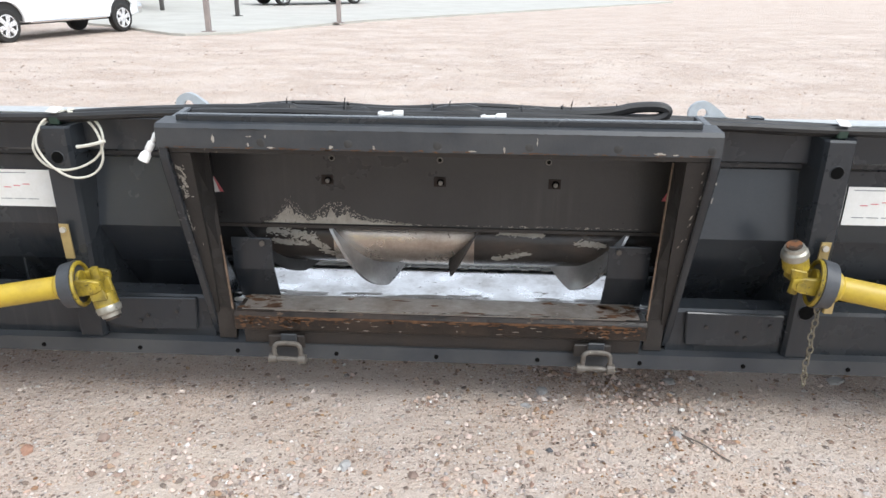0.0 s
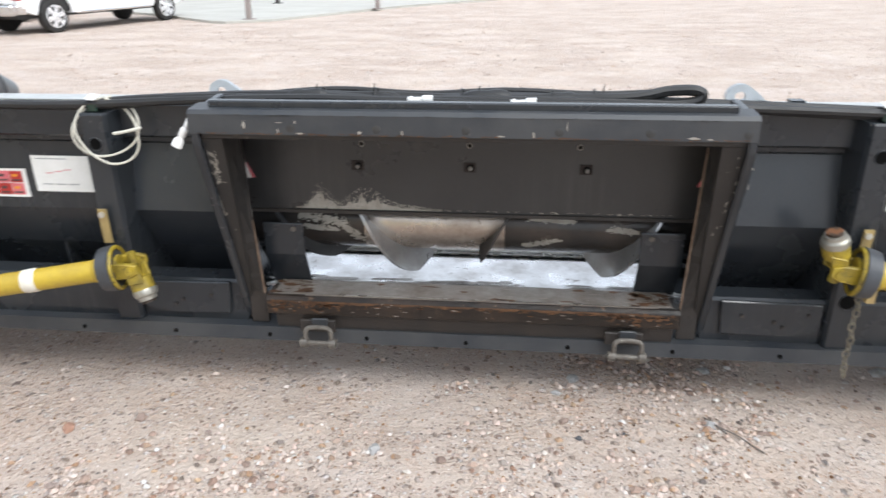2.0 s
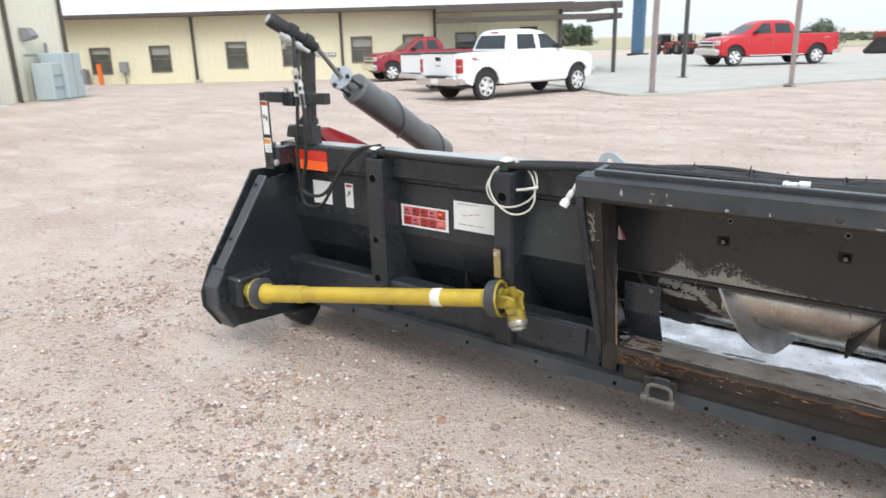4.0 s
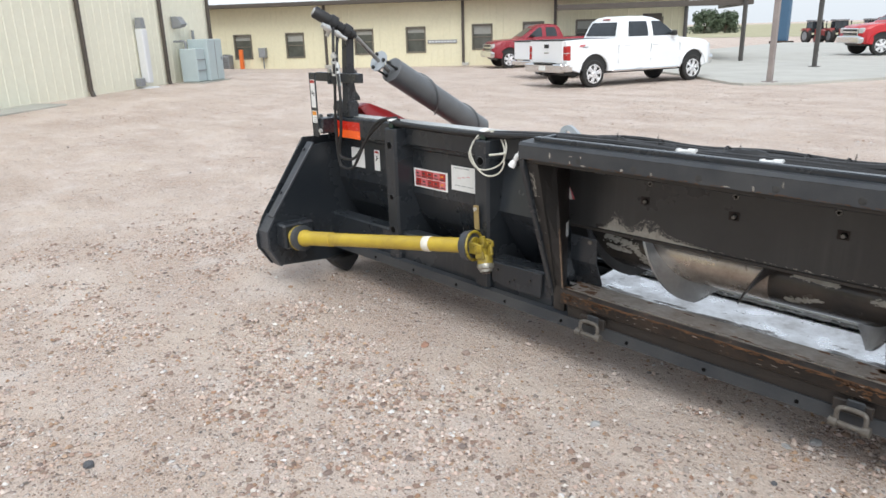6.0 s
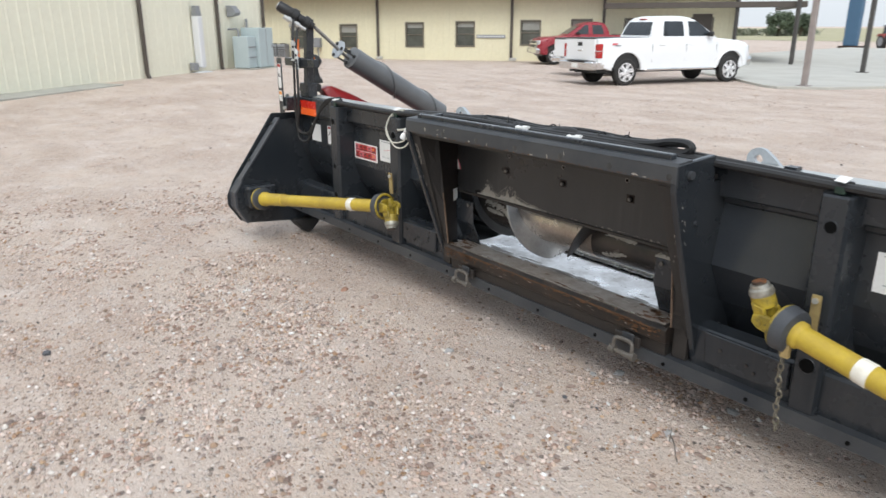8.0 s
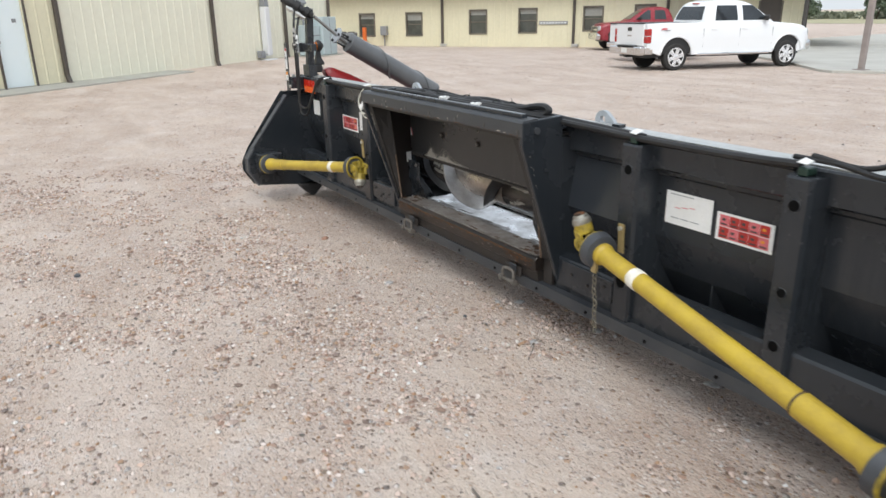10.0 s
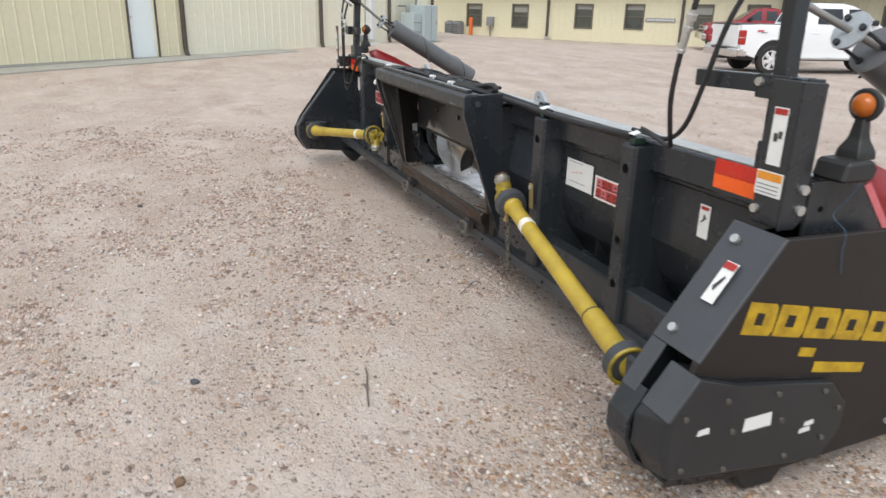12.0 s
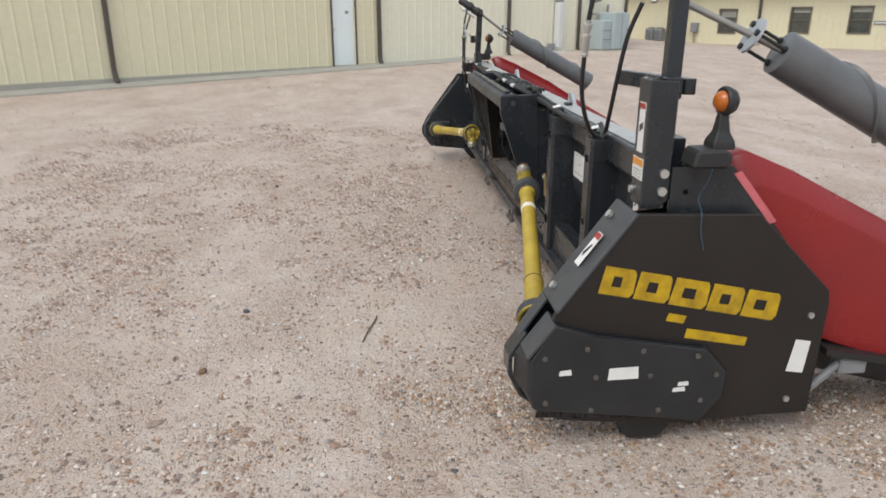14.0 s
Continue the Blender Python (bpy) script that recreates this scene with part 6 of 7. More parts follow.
part("near_end_wall", at_wall(box(-26, -25.8, 0.21, 19.79, -0.1, 5.2), PA, ANG_A), SIDING, shed)
for s in (-12.9, -7.4, -0.15, 5.10, 8.72, 11.52):
    sp = part("downspout", at_wall(box(s - 0.05, s + 0.05, -0.11, -0.023, 0.30, 5.1), PA, ANG_A), TRIM_BROWN, shed, bevel=0.01)
    part("spout_foot", at_wall(prism_x([(-0.11, 0.32), (-0.03, 0.32), (-0.10, 0.10), (-0.24, 0.06), (-0.26, 0.12), (-0.16, 0.18)], s - 0.05, s + 0.05), PA, ANG_A), TRIM_BROWN, sp, bevel=0.008)
part("base_trim", at_wall(box(-26, 11.6, -0.028, -0.001, -0.1, 0.16), PA, ANG_A), APRON, shed)
dr = part("door", at_wall(box(-1.655, -0.935, 0.05, 0.10, 0.12, 2.33), PA, ANG_A), DOOR_WHITE, shed, "white steel side door", bevel=0.005)
part("door_frame", at_wall(box(-1.70, -1.661, -0.04, 0.12, 0.10, 2.40), PA, ANG_A), TRIM_BROWN, dr)
part("door_frame", at_wall(box(-0.929, -0.89, -0.04, 0.12, 0.10, 2.40), PA, ANG_A), TRIM_BROWN, dr)
part("handle", at_wall(rod((-1.60, 0.0, 1.10), (-1.60, 0.05, 1.10), 0.03), PA, ANG_A), ZINC, dr)
part("door_notice", at_wall(box(-1.20, -1.10, 0.044, 0.049, 1.50, 1.58), PA, ANG_A), AC_GREY, dr)
lamp = part("wall_lamp", at_wall(prism_x([(-0.03, 1.85), (-0.03, 2.20), (-0.22, 2.20), (-0.38, 1.98), (-0.30, 1.90)], 9.30, 9.62), PA, ANG_A), AC_GREY, shed, "grey wedge wall lamp", bevel=0.01)
vent = part("vent_pipe", at_wall(box(7.38, 7.62, -0.27, -0.023, 0.35, 1.85), PA, ANG_A), ROOF_WHITE, shed, "white vent duct with a grey cowl", bevel=0.03)
part("cowl", at_wall(prism_x([(-0.25, 1.86), (-0.04, 1.86), (-0.08, 2.15), (-0.22, 2.15)], 7.40, 7.60), PA, ANG_A), AC_GREY, vent)
part("meter", at_wall(box(7.08, 7.30, -0.20, -0.03, 0.28, 0.50), PA, ANG_A), AC_GREY, vent, bevel=0.01)
part("vent_base", at_wall(box(7.20, 7.75, -0.36, -0.03, 0.12, 0.24), PA, ANG_A), ROOF_WHITE, vent, bevel=0.01)
strip = at_wall(box(-11.0, 3.2, -0.85, -0.03, -0.1, 0.022), PA, ANG_A)
for v in strip.verts:
    v.co.z += rise(v.co.x, v.co.y)
setting("apron", strip, APRON, "narrow grey concrete strip along the shed", "pavement", bevel=0.01)

# the office block behind
PB, ANG_B = (-23.0, 23.3), radians(36)
office = thing("office_building", "low cream metal office building with brown gutters", "building", (-23.0, 23.3, 0))
WIN = [(-11.45, 0.50, 1.62), (-8.72, 0.52, 1.64), (-5.24, 0.60, 1.72), (-2.70, 0.64, 1.76), (0.43, 0.72, 1.80), (2.76, 0.74, 1.84), (5.11, 0.76, 1.86), (7.9, 0.78, 1.88)]
WW = 0.90
wall_run(office, SIDING, PB, ANG_B, -24, 9.8, -0.3, 2.95, [(s, s + WW, a, b) for s, a, b in WIN])
part("end_wall", at_wall(box(9.6, 9.8, 0.21, 11.9, -0.3, 2.95), PB, ANG_B), SIDING, office)
part("back_wall", at_wall(box(-24, 9.8, 11.9, 12.1, -0.3, 2.95), PB, ANG_B), SIDING, office)
part("roof", at_wall(prism_x([(-0.75, 2.92), (-0.75, 3.02), (6, 4.3), (12.5, 3.0), (12.5, 2.9), (6, 4.2)], -24.3, 10.2), PB, ANG_B), ROOF_WHITE, office, "white metal roof")
part("gutter", at_wall(box(-24.3, 10.2, -0.90, -0.76, 2.86, 3.03), PB, ANG_B), TRIM_BROWN, office, bevel=0.01)
part("soffit", at_wall(box(-24.2, 10.1, -0.74, -0.001, 2.87, 2.91), PB, ANG_B), TRIM_BROWN, office)
for s in (-6.68, 0.0, 4.18, 9.74):
    sp = part("downspout", at_wall(box(s - 0.06, s + 0.06, -0.12, -0.023, 0.08, 2.86), PB, ANG_B), TRIM_BROWN, office, bevel=0.01)
    part("spout_foot", at_wall(box(s - 0.05, s + 0.28, -0.30, -0.13, 0.0, 0.14), PB, ANG_B), ZINC, sp, bevel=0.02)
for s, a, b in WIN:
    w = part("window", at_wall(box(s + 0.02, s + WW - 0.02, 0.09, 0.10, a + 0.02, b - 0.02), PB, ANG_B), GLASS_BLD, office, "dark window with thin brown casing")
    for x0, x1, za, zb in ((s - 0.03, s + 0.035, a - 0.03, b + 0.03), (s + WW - 0.035, s + WW + 0.03, a - 0.03, b + 0.03), (s + 0.037, s + WW - 0.037, b - 0.035, b + 0.03), (s + 0.037, s + WW - 0.037, a - 0.03, a + 0.035)):
        part("casing", at_wall(box(x0, x1, -0.03, 0.11, za, zb), PB, ANG_B), CASING, w)
    part("meeting_rail", at_wall(box(s + 0.037, s + WW - 0.037, 0.06, 0.11, (a + b) / 2 - 0.02, (a + b) / 2 + 0.02), PB, ANG_B), CASING, w)
    part("blind", at_wall(box(s + 0.05, s + WW - 0.05, 0.080, 0.088, b - (b - a) * (0.30 + 0.10 * math.sin(5 * s)), b - 0.05), PB, ANG_B), BLIND, w)
sg = part("sign_board", at_wall(box(-1.68, -0.30, -0.05, -0.024, 1.02, 1.17), PB, ANG_B), AC_GREY, office, "narrow grey sign board")
for k in range(9):
    part("print_bar", at_wall(box(-1.62 + k * 0.145, -1.52 + k * 0.145, -0.054, -0.051, 1.06, 1.13), PB, ANG_B), ROOF_WHITE, sg)
part("door_panel", at_wall(box(7.95, 8.75, -0.035, -0.024, 0.02, 2.05), PB, ANG_B), TRIM_BROWN, office)

# porch roof at the office's end
porch = thing("porch_roof", "brown-edged porch roof on one dark post", "porch", (-12.55, 29.1, 0.1))
part("fascia", at_wall(box(4.3, 12.2, -1.3, -0.92, 2.70, 2.98), PB, ANG_B), TRIM_BROWN, porch, bevel=0.01)
part("beam", at_wall(box(4.3, 12.2, -1.28, -1.08, 2.27, 2.50), PB, ANG_B), TRIM_BROWN, porch, bevel=0.01)
part("beam", at_wall(box(12.0, 12.2, -1.07, 6.0, 2.27, 2.50), PB, ANG_B), TRIM_BROWN, porch, bevel=0.01)
part("deck", at_wall(box(9.82, 12.2, -0.91, 6.0, 2.80, 2.98), PB, ANG_B), TRIM_BROWN, porch)
part("post", box(-12.62, -12.48, 29.03, 29.17, 0.05, 2.9), POST_DARK, porch, bevel=0.01)
part("post", box(-14.62, -14.50, 28.0, 28.12, 0.05, 2.9), POST_DARK, porch, bevel=0.01)

# concrete pad with tall posts
PAD = [(-10.6, 20.9), (-7.75, 18.35), (-7.3, 18.2), (-6.3, 18.9), (-3.6, 24.5), (12, 46), (-22, 56), (-19.0, 26.6)]
bm = bmesh.new()
vs = [bm.verts.new((x, y, 0.055)) for x, y in PAD] + [bm.verts.new((x, y, -0.2)) for x, y in PAD]
n = len(PAD)
bm.faces.new(vs[:n])
for i in range(n):
    bm.faces.new((vs[i], vs[(i + 1) % n], vs[n + (i + 1) % n], vs[n + i]))
setting("concrete_pad", bm, CONCRETE, "pale concrete yard slab with a low edge", "pavement", bevel=0.01)
for (x, y), m in (((-6.90, 18.80), POST_GREY), ((-8.43, 25.85), POST_DARK), ((-4.24, 22.90), POST_GREY)):
    po = thing("steel_post", "tall weathered steel post on the concrete slab", "post", (x, y, 0.055), "posts on the slab")
    part("shaft", box(x - 0.065, x + 0.065, y - 0.065, y + 0.065, 0.062, 4.6), m, po, bevel=0.01)
    part("foot_plate", box(x - 0.15, x + 0.15, y - 0.15, y + 0.15, 0.050, 0.075), m, po)


# ---- pickups ----
def arch(xc, zc, r, n=9, lo=0.42):
    """Points of a wheel arch from front to rear."""
    a0 = math.asin(max(-1, min(1, (lo - zc) / r)))
    return [(xc + r * math.cos(a0 + (math.pi - 2 * a0) * k / n), zc + r * math.sin(a0 + (math.pi - 2 * a0) * k / n)) for k in range(n + 1)]


def pane(levels, axis, bm=None):
    """A thin pane over a curved side: levels of (z, near end, far end, offset); it stands along x (axis "x") or along y."""
    sections = []
    for z, a, b, off in levels:
        d = 0.012 if off > 0 else -0.012
        pts = [(a, off), (b, off), (b, off - d), (a, off - d)]
        sections.append([(u, w, z) if axis == "x" else (w, u, z) for u, w in pts])
    return loft(sections, bm)


def pickup(place, paint, label, cab=(0.85, 3.16), group="", bumper=CHROME, windows=2):
    """A pickup; x forward from the rear axle, y to its left."""
    t = tagged(new("pickup_truck"), label, "pickup truck", group)
    t.empty_display_size = 0.3
    c0, c1 = cab
    low = [(-0.93, 0.56), (-0.945, 0.90), (-0.94, 1.25), (-0.4, 1.27), (c0 - 0.02, 1.27), (c0, 1.26), (c1 - 0.05, 1.25), (c1 + 0.15, 1.235), (3.95, 1.18), (4.20, 1.12), (4.36, 1.02), (4.41, 0.72), (4.39, 0.48)]
    low += arch(3.66, 0.42, 0.48) + [(1.6, 0.46)] + arch(0.0, 0.42, 0.48)
    secs = []
    for y, drop in ((-1.005, 0.050), (-0.985, 0.015), (-0.94, 0.0), (0.94, 0.0), (0.985, 0.015), (1.005, 0.050)):
        ring = []
        for x, z in low:
            w = y * (1 - 0.04 * max(0, z - 0.90) / 0.4) * (0.985 if z < 0.60 else 1)
            nose = 0.14 if x > 4.1 and abs(y) > 0.95 else 0
            ring.append((x - nose, w, z - (drop if z > 1.0 else 0)))
        secs.append(ring)
    body = part("body", loft(secs), paint, t, bevel=0.014, smooth=True)
    part("underbody", box(-0.86, 4.2, -0.80, 0.80, 0.36, 0.85), BLACK_TRIM, t)
    # cabin: rings from the belt to the roof
    shape = [(1.16, c0, c1 + 0.14, 0.965), (1.27, c0 + 0.01, c1 + 0.04, 0.950), (1.42, c0 + 0.06, c1 - 0.18, 0.905), (1.57, c0 + 0.12, c1 - 0.40, 0.855), (1.71, c0 + 0.20, c1 - 0.62, 0.785), (1.79, c0 + 0.30, c1 - 0.80, 0.70), (1.84, c0 + 0.50, c1 - 1.02, 0.55)]

    def at(z):
        for (z0, a0, b0, w0), (z1, a1, b1, w1) in zip(shape, shape[1:]):
            if z <= z1:
                q = (z - z0) / (z1 - z0)
                return a0 + (a1 - a0) * q, b0 + (b1 - b0) * q, w0 + (w1 - w0) * q
        return shape[-1][1:]

    ring = lambda z, xa, xb, w, r=0.09: [(xa, -w + 2.2 * r, z), (xa + r * 0.35, -w + 0.6 * r, z), (xa + 1.2 * r, -w, z), (xb - 2 * r, -w, z), (xb - 0.5 * r, -w + 1.2 * r, z), (xb + 0.03, -w + 4 * r, z), (xb + 0.03, w - 4 * r, z), (xb - 0.5 * r, w - 1.2 * r, z), (xb - 2 * r, w, z), (xa + 1.2 * r, w, z), (xa + r * 0.35, w - 0.6 * r, z), (xa, w - 2.2 * r, z)]
    cabin = part("cabin", loft([ring(*q) for q in shape]), paint, t, smooth=True)
    zs = (1.305, 1.40, 1.50, 1.60, 1.70)
    mid = c0 + (c1 - c0) * 0.506
    for s in (-1, 1):
        side = lambda z: s * (at(z)[2] + 0.004)
        back = [(z, at(z)[0] + 0.32 - 0.20 * (z - 1.305), mid - 0.10, side(z)) for z in zs]
        front = [(z, mid + 0.08, at(z)[1] - 0.18 + 0.15 * (z - 1.305), side(z)) for z in zs]
        for levels in ((back, front) if windows == 2 else (front,)):
            part("side_window", pane(levels, "x"), GLASS, cabin)
        for a, b in ((c0 + 0.16, mid), (mid, c1 - 0.04)):
            part("door_seam", box(b - 0.020, b - 0.015, s * 0.975, s * 1.0015, 0.64, 1.10), AC_GREY, body)
            part("door_handle", box(a + 0.06, a + 0.24, s * 0.970, s * 1.006, 1.06, 1.10), paint, body, bevel=0.008)
        part("bed_seam", box(c0 - 0.028, c0 - 0.020, s * 0.960, s * 1.0015, 0.62, 1.10), AC_GREY, body)
        part("mirror", box(c1 - 0.44, c1 - 0.30, s * 0.98, s * 1.16, 1.29, 1.44), BLACK_TRIM, cabin, bevel=0.04)
        part("mirror_arm", box(c1 - 0.42, c1 - 0.34, s * 0.90, s * 0.99, 1.31, 1.36), BLACK_TRIM, cabin)
        part("rocker", box(0.62, 3.06, s * 0.86, s * 0.972, 0.44, 0.58), BLACK_TRIM, t)
        part("running_board", box(0.60, 3.02, s * 0.93, s * 1.06, 0.40, 0.455), bumper, t, bevel=0.018)
        part("tail_lamp", box(-0.955, -0.80, s * 0.83, s * 1.008, 0.75, 1.12), TAIL_RED, body, bevel=0.02)
        part("lamp_divider", box(-0.960, -0.83, s * 0.85, s * 1.0095, 0.925, 0.945), LAMP_CLEAR, body, bevel=0.004)
        part("head_lamp", box(4.10, 4.40, s * 0.58, s * 0.945, 0.82, 1.05), LAMP_CLEAR, body, bevel=0.04)
        for xw in (0.0, 3.66):
            part("arch_liner", box(xw - 0.45, xw + 0.45, s * 0.60, s * 0.955, 0.46, 0.90), BLACK_TRIM, body)
            lip = [(x, s * 1.000, z) for x, z in arch(xw, 0.42, 0.495, 14, 0.50)]
            part("fender_lip", hose(lip, 0.028, 6, 1), paint, body, smooth=True)
            w = part("wheel", lathe((xw, s * 0.75, 0.37), (xw, s * 1.00, 0.37), [(0, 0.27), (0.01, 0.335), (0.04, 0.362), (0.21, 0.362), (0.24, 0.335), (0.245, 0.25)], 32), TYRE, t, smooth=True)
            part("rim", lathe((xw, s * 0.960, 0.37), (xw, s * 0.992, 0.37), [(0, 0.19), (0.010, 0.238), (0.032, 0.244)], 28), BLACK_TRIM, w, smooth=True)
            for k in range(6):
                a = math.pi * k / 3 + 0.3
                u, v = Vector((math.cos(a), 0, math.sin(a))), Vector((-math.sin(a), 0, math.cos(a)))
                c = Vector((xw, s * 0.990, 0.37))
                spoke = loft([[c + u * 0.03 + v * q + Vector((0, s * e, 0)) for q, e in ((-0.045, 0), (0.045, 0), (0.040, 0.016), (-0.040, 0.016))], [c + u * 0.236 + v * q + Vector((0, s * e, 0)) for q, e in ((-0.062, 0), (0.062, 0), (0.052, 0.012), (-0.052, 0.012))]])
                part("spoke", spoke, ALLOY, w)
            part("rim_edge", torus((xw, s * 0.998, 0.37), (0, 1, 0), 0.238, 0.014, 28, 6), ALLOY, w, smooth=True)
            part("hub_cap", lathe((xw, s * 0.99, 0.37), (xw, s * 1.02, 0.37), [(0, 0.070), (0.018, 0.066), (0.03, 0.04)], 16), ALLOY, w, smooth=True)
    zr = (1.33, 1.44, 1.56, 1.68)
    part("rear_window", pane([(z, -at(z)[2] + 0.20, at(z)[2] - 0.20, at(z)[0] - 0.004) for z in zr], "y"), GLASS, cabin)
    part("windshield", pane([(z, -at(z)[2] + 0.34, at(z)[2] - 0.34, at(z)[1] + 0.036) for z in zr], "y"), GLASS, cabin)
    part("brake_lamp", box(c0 + 0.20, c0 + 0.27, -0.16, 0.16, 1.745, 1.77), TAIL_RED, cabin, bevel=0.004)
    part("bed_floor", box(-0.88, c0 - 0.06, -0.86, 0.86, 1.272, 1.276), BLACK_TRIM, body)
    gate = part("tailgate", box(-0.975, -0.92, -0.825, 0.825, 0.68, 1.245), paint, t, bevel=0.015)
    part("gate_latch", box(-0.982, -0.972, -0.13, 0.13, 1.06, 1.16), BLACK_TRIM, gate, bevel=0.004)
    part("gate_badge", box(-0.981, -0.974, -0.13, 0.13, 0.92, 0.96), bumper, gate, bevel=0.003)
    part("gate_cap", box(-0.98, -0.90, -0.825, 0.825, 1.246, 1.275), BLACK_TRIM, gate, bevel=0.008)
    rb = part("rear_bumper", prism_x([(-0.96, 0.44), (0.96, 0.44), (0.99, 0.50), (0.99, 0.66), (-0.99, 0.66), (-0.99, 0.50)], -1.12, -0.96), bumper, t, bevel=0.03)
    part("bumper_step", box(-1.122, -0.97, -0.50, 0.50, 0.662, 0.674), BLACK_TRIM, rb)
    part("bumper_corner", box(-0.97, -0.72, -0.992, -0.90, 0.46, 0.65), bumper, rb, bevel=0.02)
    part("bumper_corner", box(-0.97, -0.72, 0.90, 0.992, 0.46, 0.65), bumper, rb, bevel=0.02)
    part("plate_holder", box(-1.132, -1.120, -0.16, 0.16, 0.49, 0.61), WHITE, rb)
    part("hitch", box(-1.08, -0.8, -0.06, 0.06, 0.36, 0.43), BLACK_TRIM, t)
    part("exhaust", rod((-0.92, 0.62, 0.40), (-0.5, 0.62, 0.42), 0.045, sides=10), AC_GREY, t)
    part("front_bumper", prism_x([(-0.93, 0.46), (0.93, 0.46), (0.97, 0.60), (0.94, 0.74), (-0.94, 0.74), (-0.97, 0.60)], 4.30, 4.52), bumper, t, bevel=0.04)
    gr = part("grille", box(4.36, 4.44, -0.60, 0.60, 0.74, 1.04), bumper, t, bevel=0.03)
    for z in (0.78, 0.92):
        part("grille_slot", box(4.438, 4.448, -0.55, 0.55, z, z + 0.08), BLACK_TRIM, gr)
    for s in (-1, 1):
        part("stripe_badge", prism_y([(-0.52, 1.085), (-0.36, 1.085), (-0.32, 1.135), (-0.48, 1.135)], s * 0.990, s * 1.001), DECAL_PINK, body)
        part("stripe_badge", prism_y([(-0.40, 1.062), (-0.24, 1.062), (-0.22, 1.084), (-0.38, 1.084)], s * 0.990, s * 1.002), AC_GREY, body)
    t.matrix_basis = place
    return t


def facing(rear, front, side):
    """Where a pickup stands whose near-side wheels touch the ground at rear and front; side -1: its right wheels."""
    r, f = Vector((*rear, 0)), Vector((*front, 0))
    a = math.atan2(f.y - r.y, f.x - r.x)
    base = r + Vector((math.sin(a), -math.cos(a), 0)) * 0.90 * side
    return Matrix.Translation((base.x, base.y, 0.0)) @ Matrix.Rotation(a, 4, "Z")


m = Matrix.Translation((0, 0, -0.02)) @ facing((-10.35, 15.82), (-9.45, 19.33), -1)
pickup(m @ Matrix.Translation((0, -0.11, 0)) @ Matrix.Diagonal((1, 0.83, 1, 1)), CAR_WHITE, "white crew cab pickup with chrome bumper on gravel")
m = facing((-6.25, 37.52), (-8.94, 34.95), 1)
pickup(Matrix.Translation((0, 0, 0.055)) @ m @ Matrix.Scale(1.10, 4), CAR_RED, "bright red crew cab pickup with chrome grille")
m = facing((-17.40, 25.20), (-19.20, 22.30), 1)
pickup(m @ Matrix.Scale(0.94, 4), CAR_RED_DARK, "older maroon pickup parked by the office", cab=(1.10, 3.0))

# low white trailer parked beyond the white pickup
trailer = tagged(new("utility_trailer"), "low white utility trailer with a black top rim", "trailer")
tub = part("tub", box(0.0, 2.4, -0.85, 0.85, 0.58, 1.16), CAR_WHITE, trailer, bevel=0.03)
part("rim", box(-0.02, 2.42, -0.87, 0.87, 1.161, 1.19), BLACK_TRIM, tub, bevel=0.008)
part("rear_bumper", box(-0.10, 0.0, -0.85, 0.85, 0.42, 0.56), CHROME, trailer, bevel=0.02)
part("chassis", box(0.0, 3.2, -0.35, 0.35, 0.40, 0.575), BLACK_TRIM, trailer, bevel=0.01)
for q in (-1, 1):
    wh = part("wheel", lathe((1.2, q * 0.62, 0.33), (1.2, q * 0.82, 0.33), [(0, 0.22), (0.01, 0.29), (0.03, 0.33), (0.17, 0.33), (0.19, 0.29), (0.2, 0.20)], 24), TYRE, trailer, smooth=True)
    part("rim", rod((1.2, q * 0.80, 0.33), (1.2, q * 0.825, 0.33), 0.19, sides=16), ALLOY, wh)
trailer.matrix_basis = Matrix.Translation((-14.25, 17.70, 0.0)) @ Matrix.Rotation(radians(75), 4, "Z")


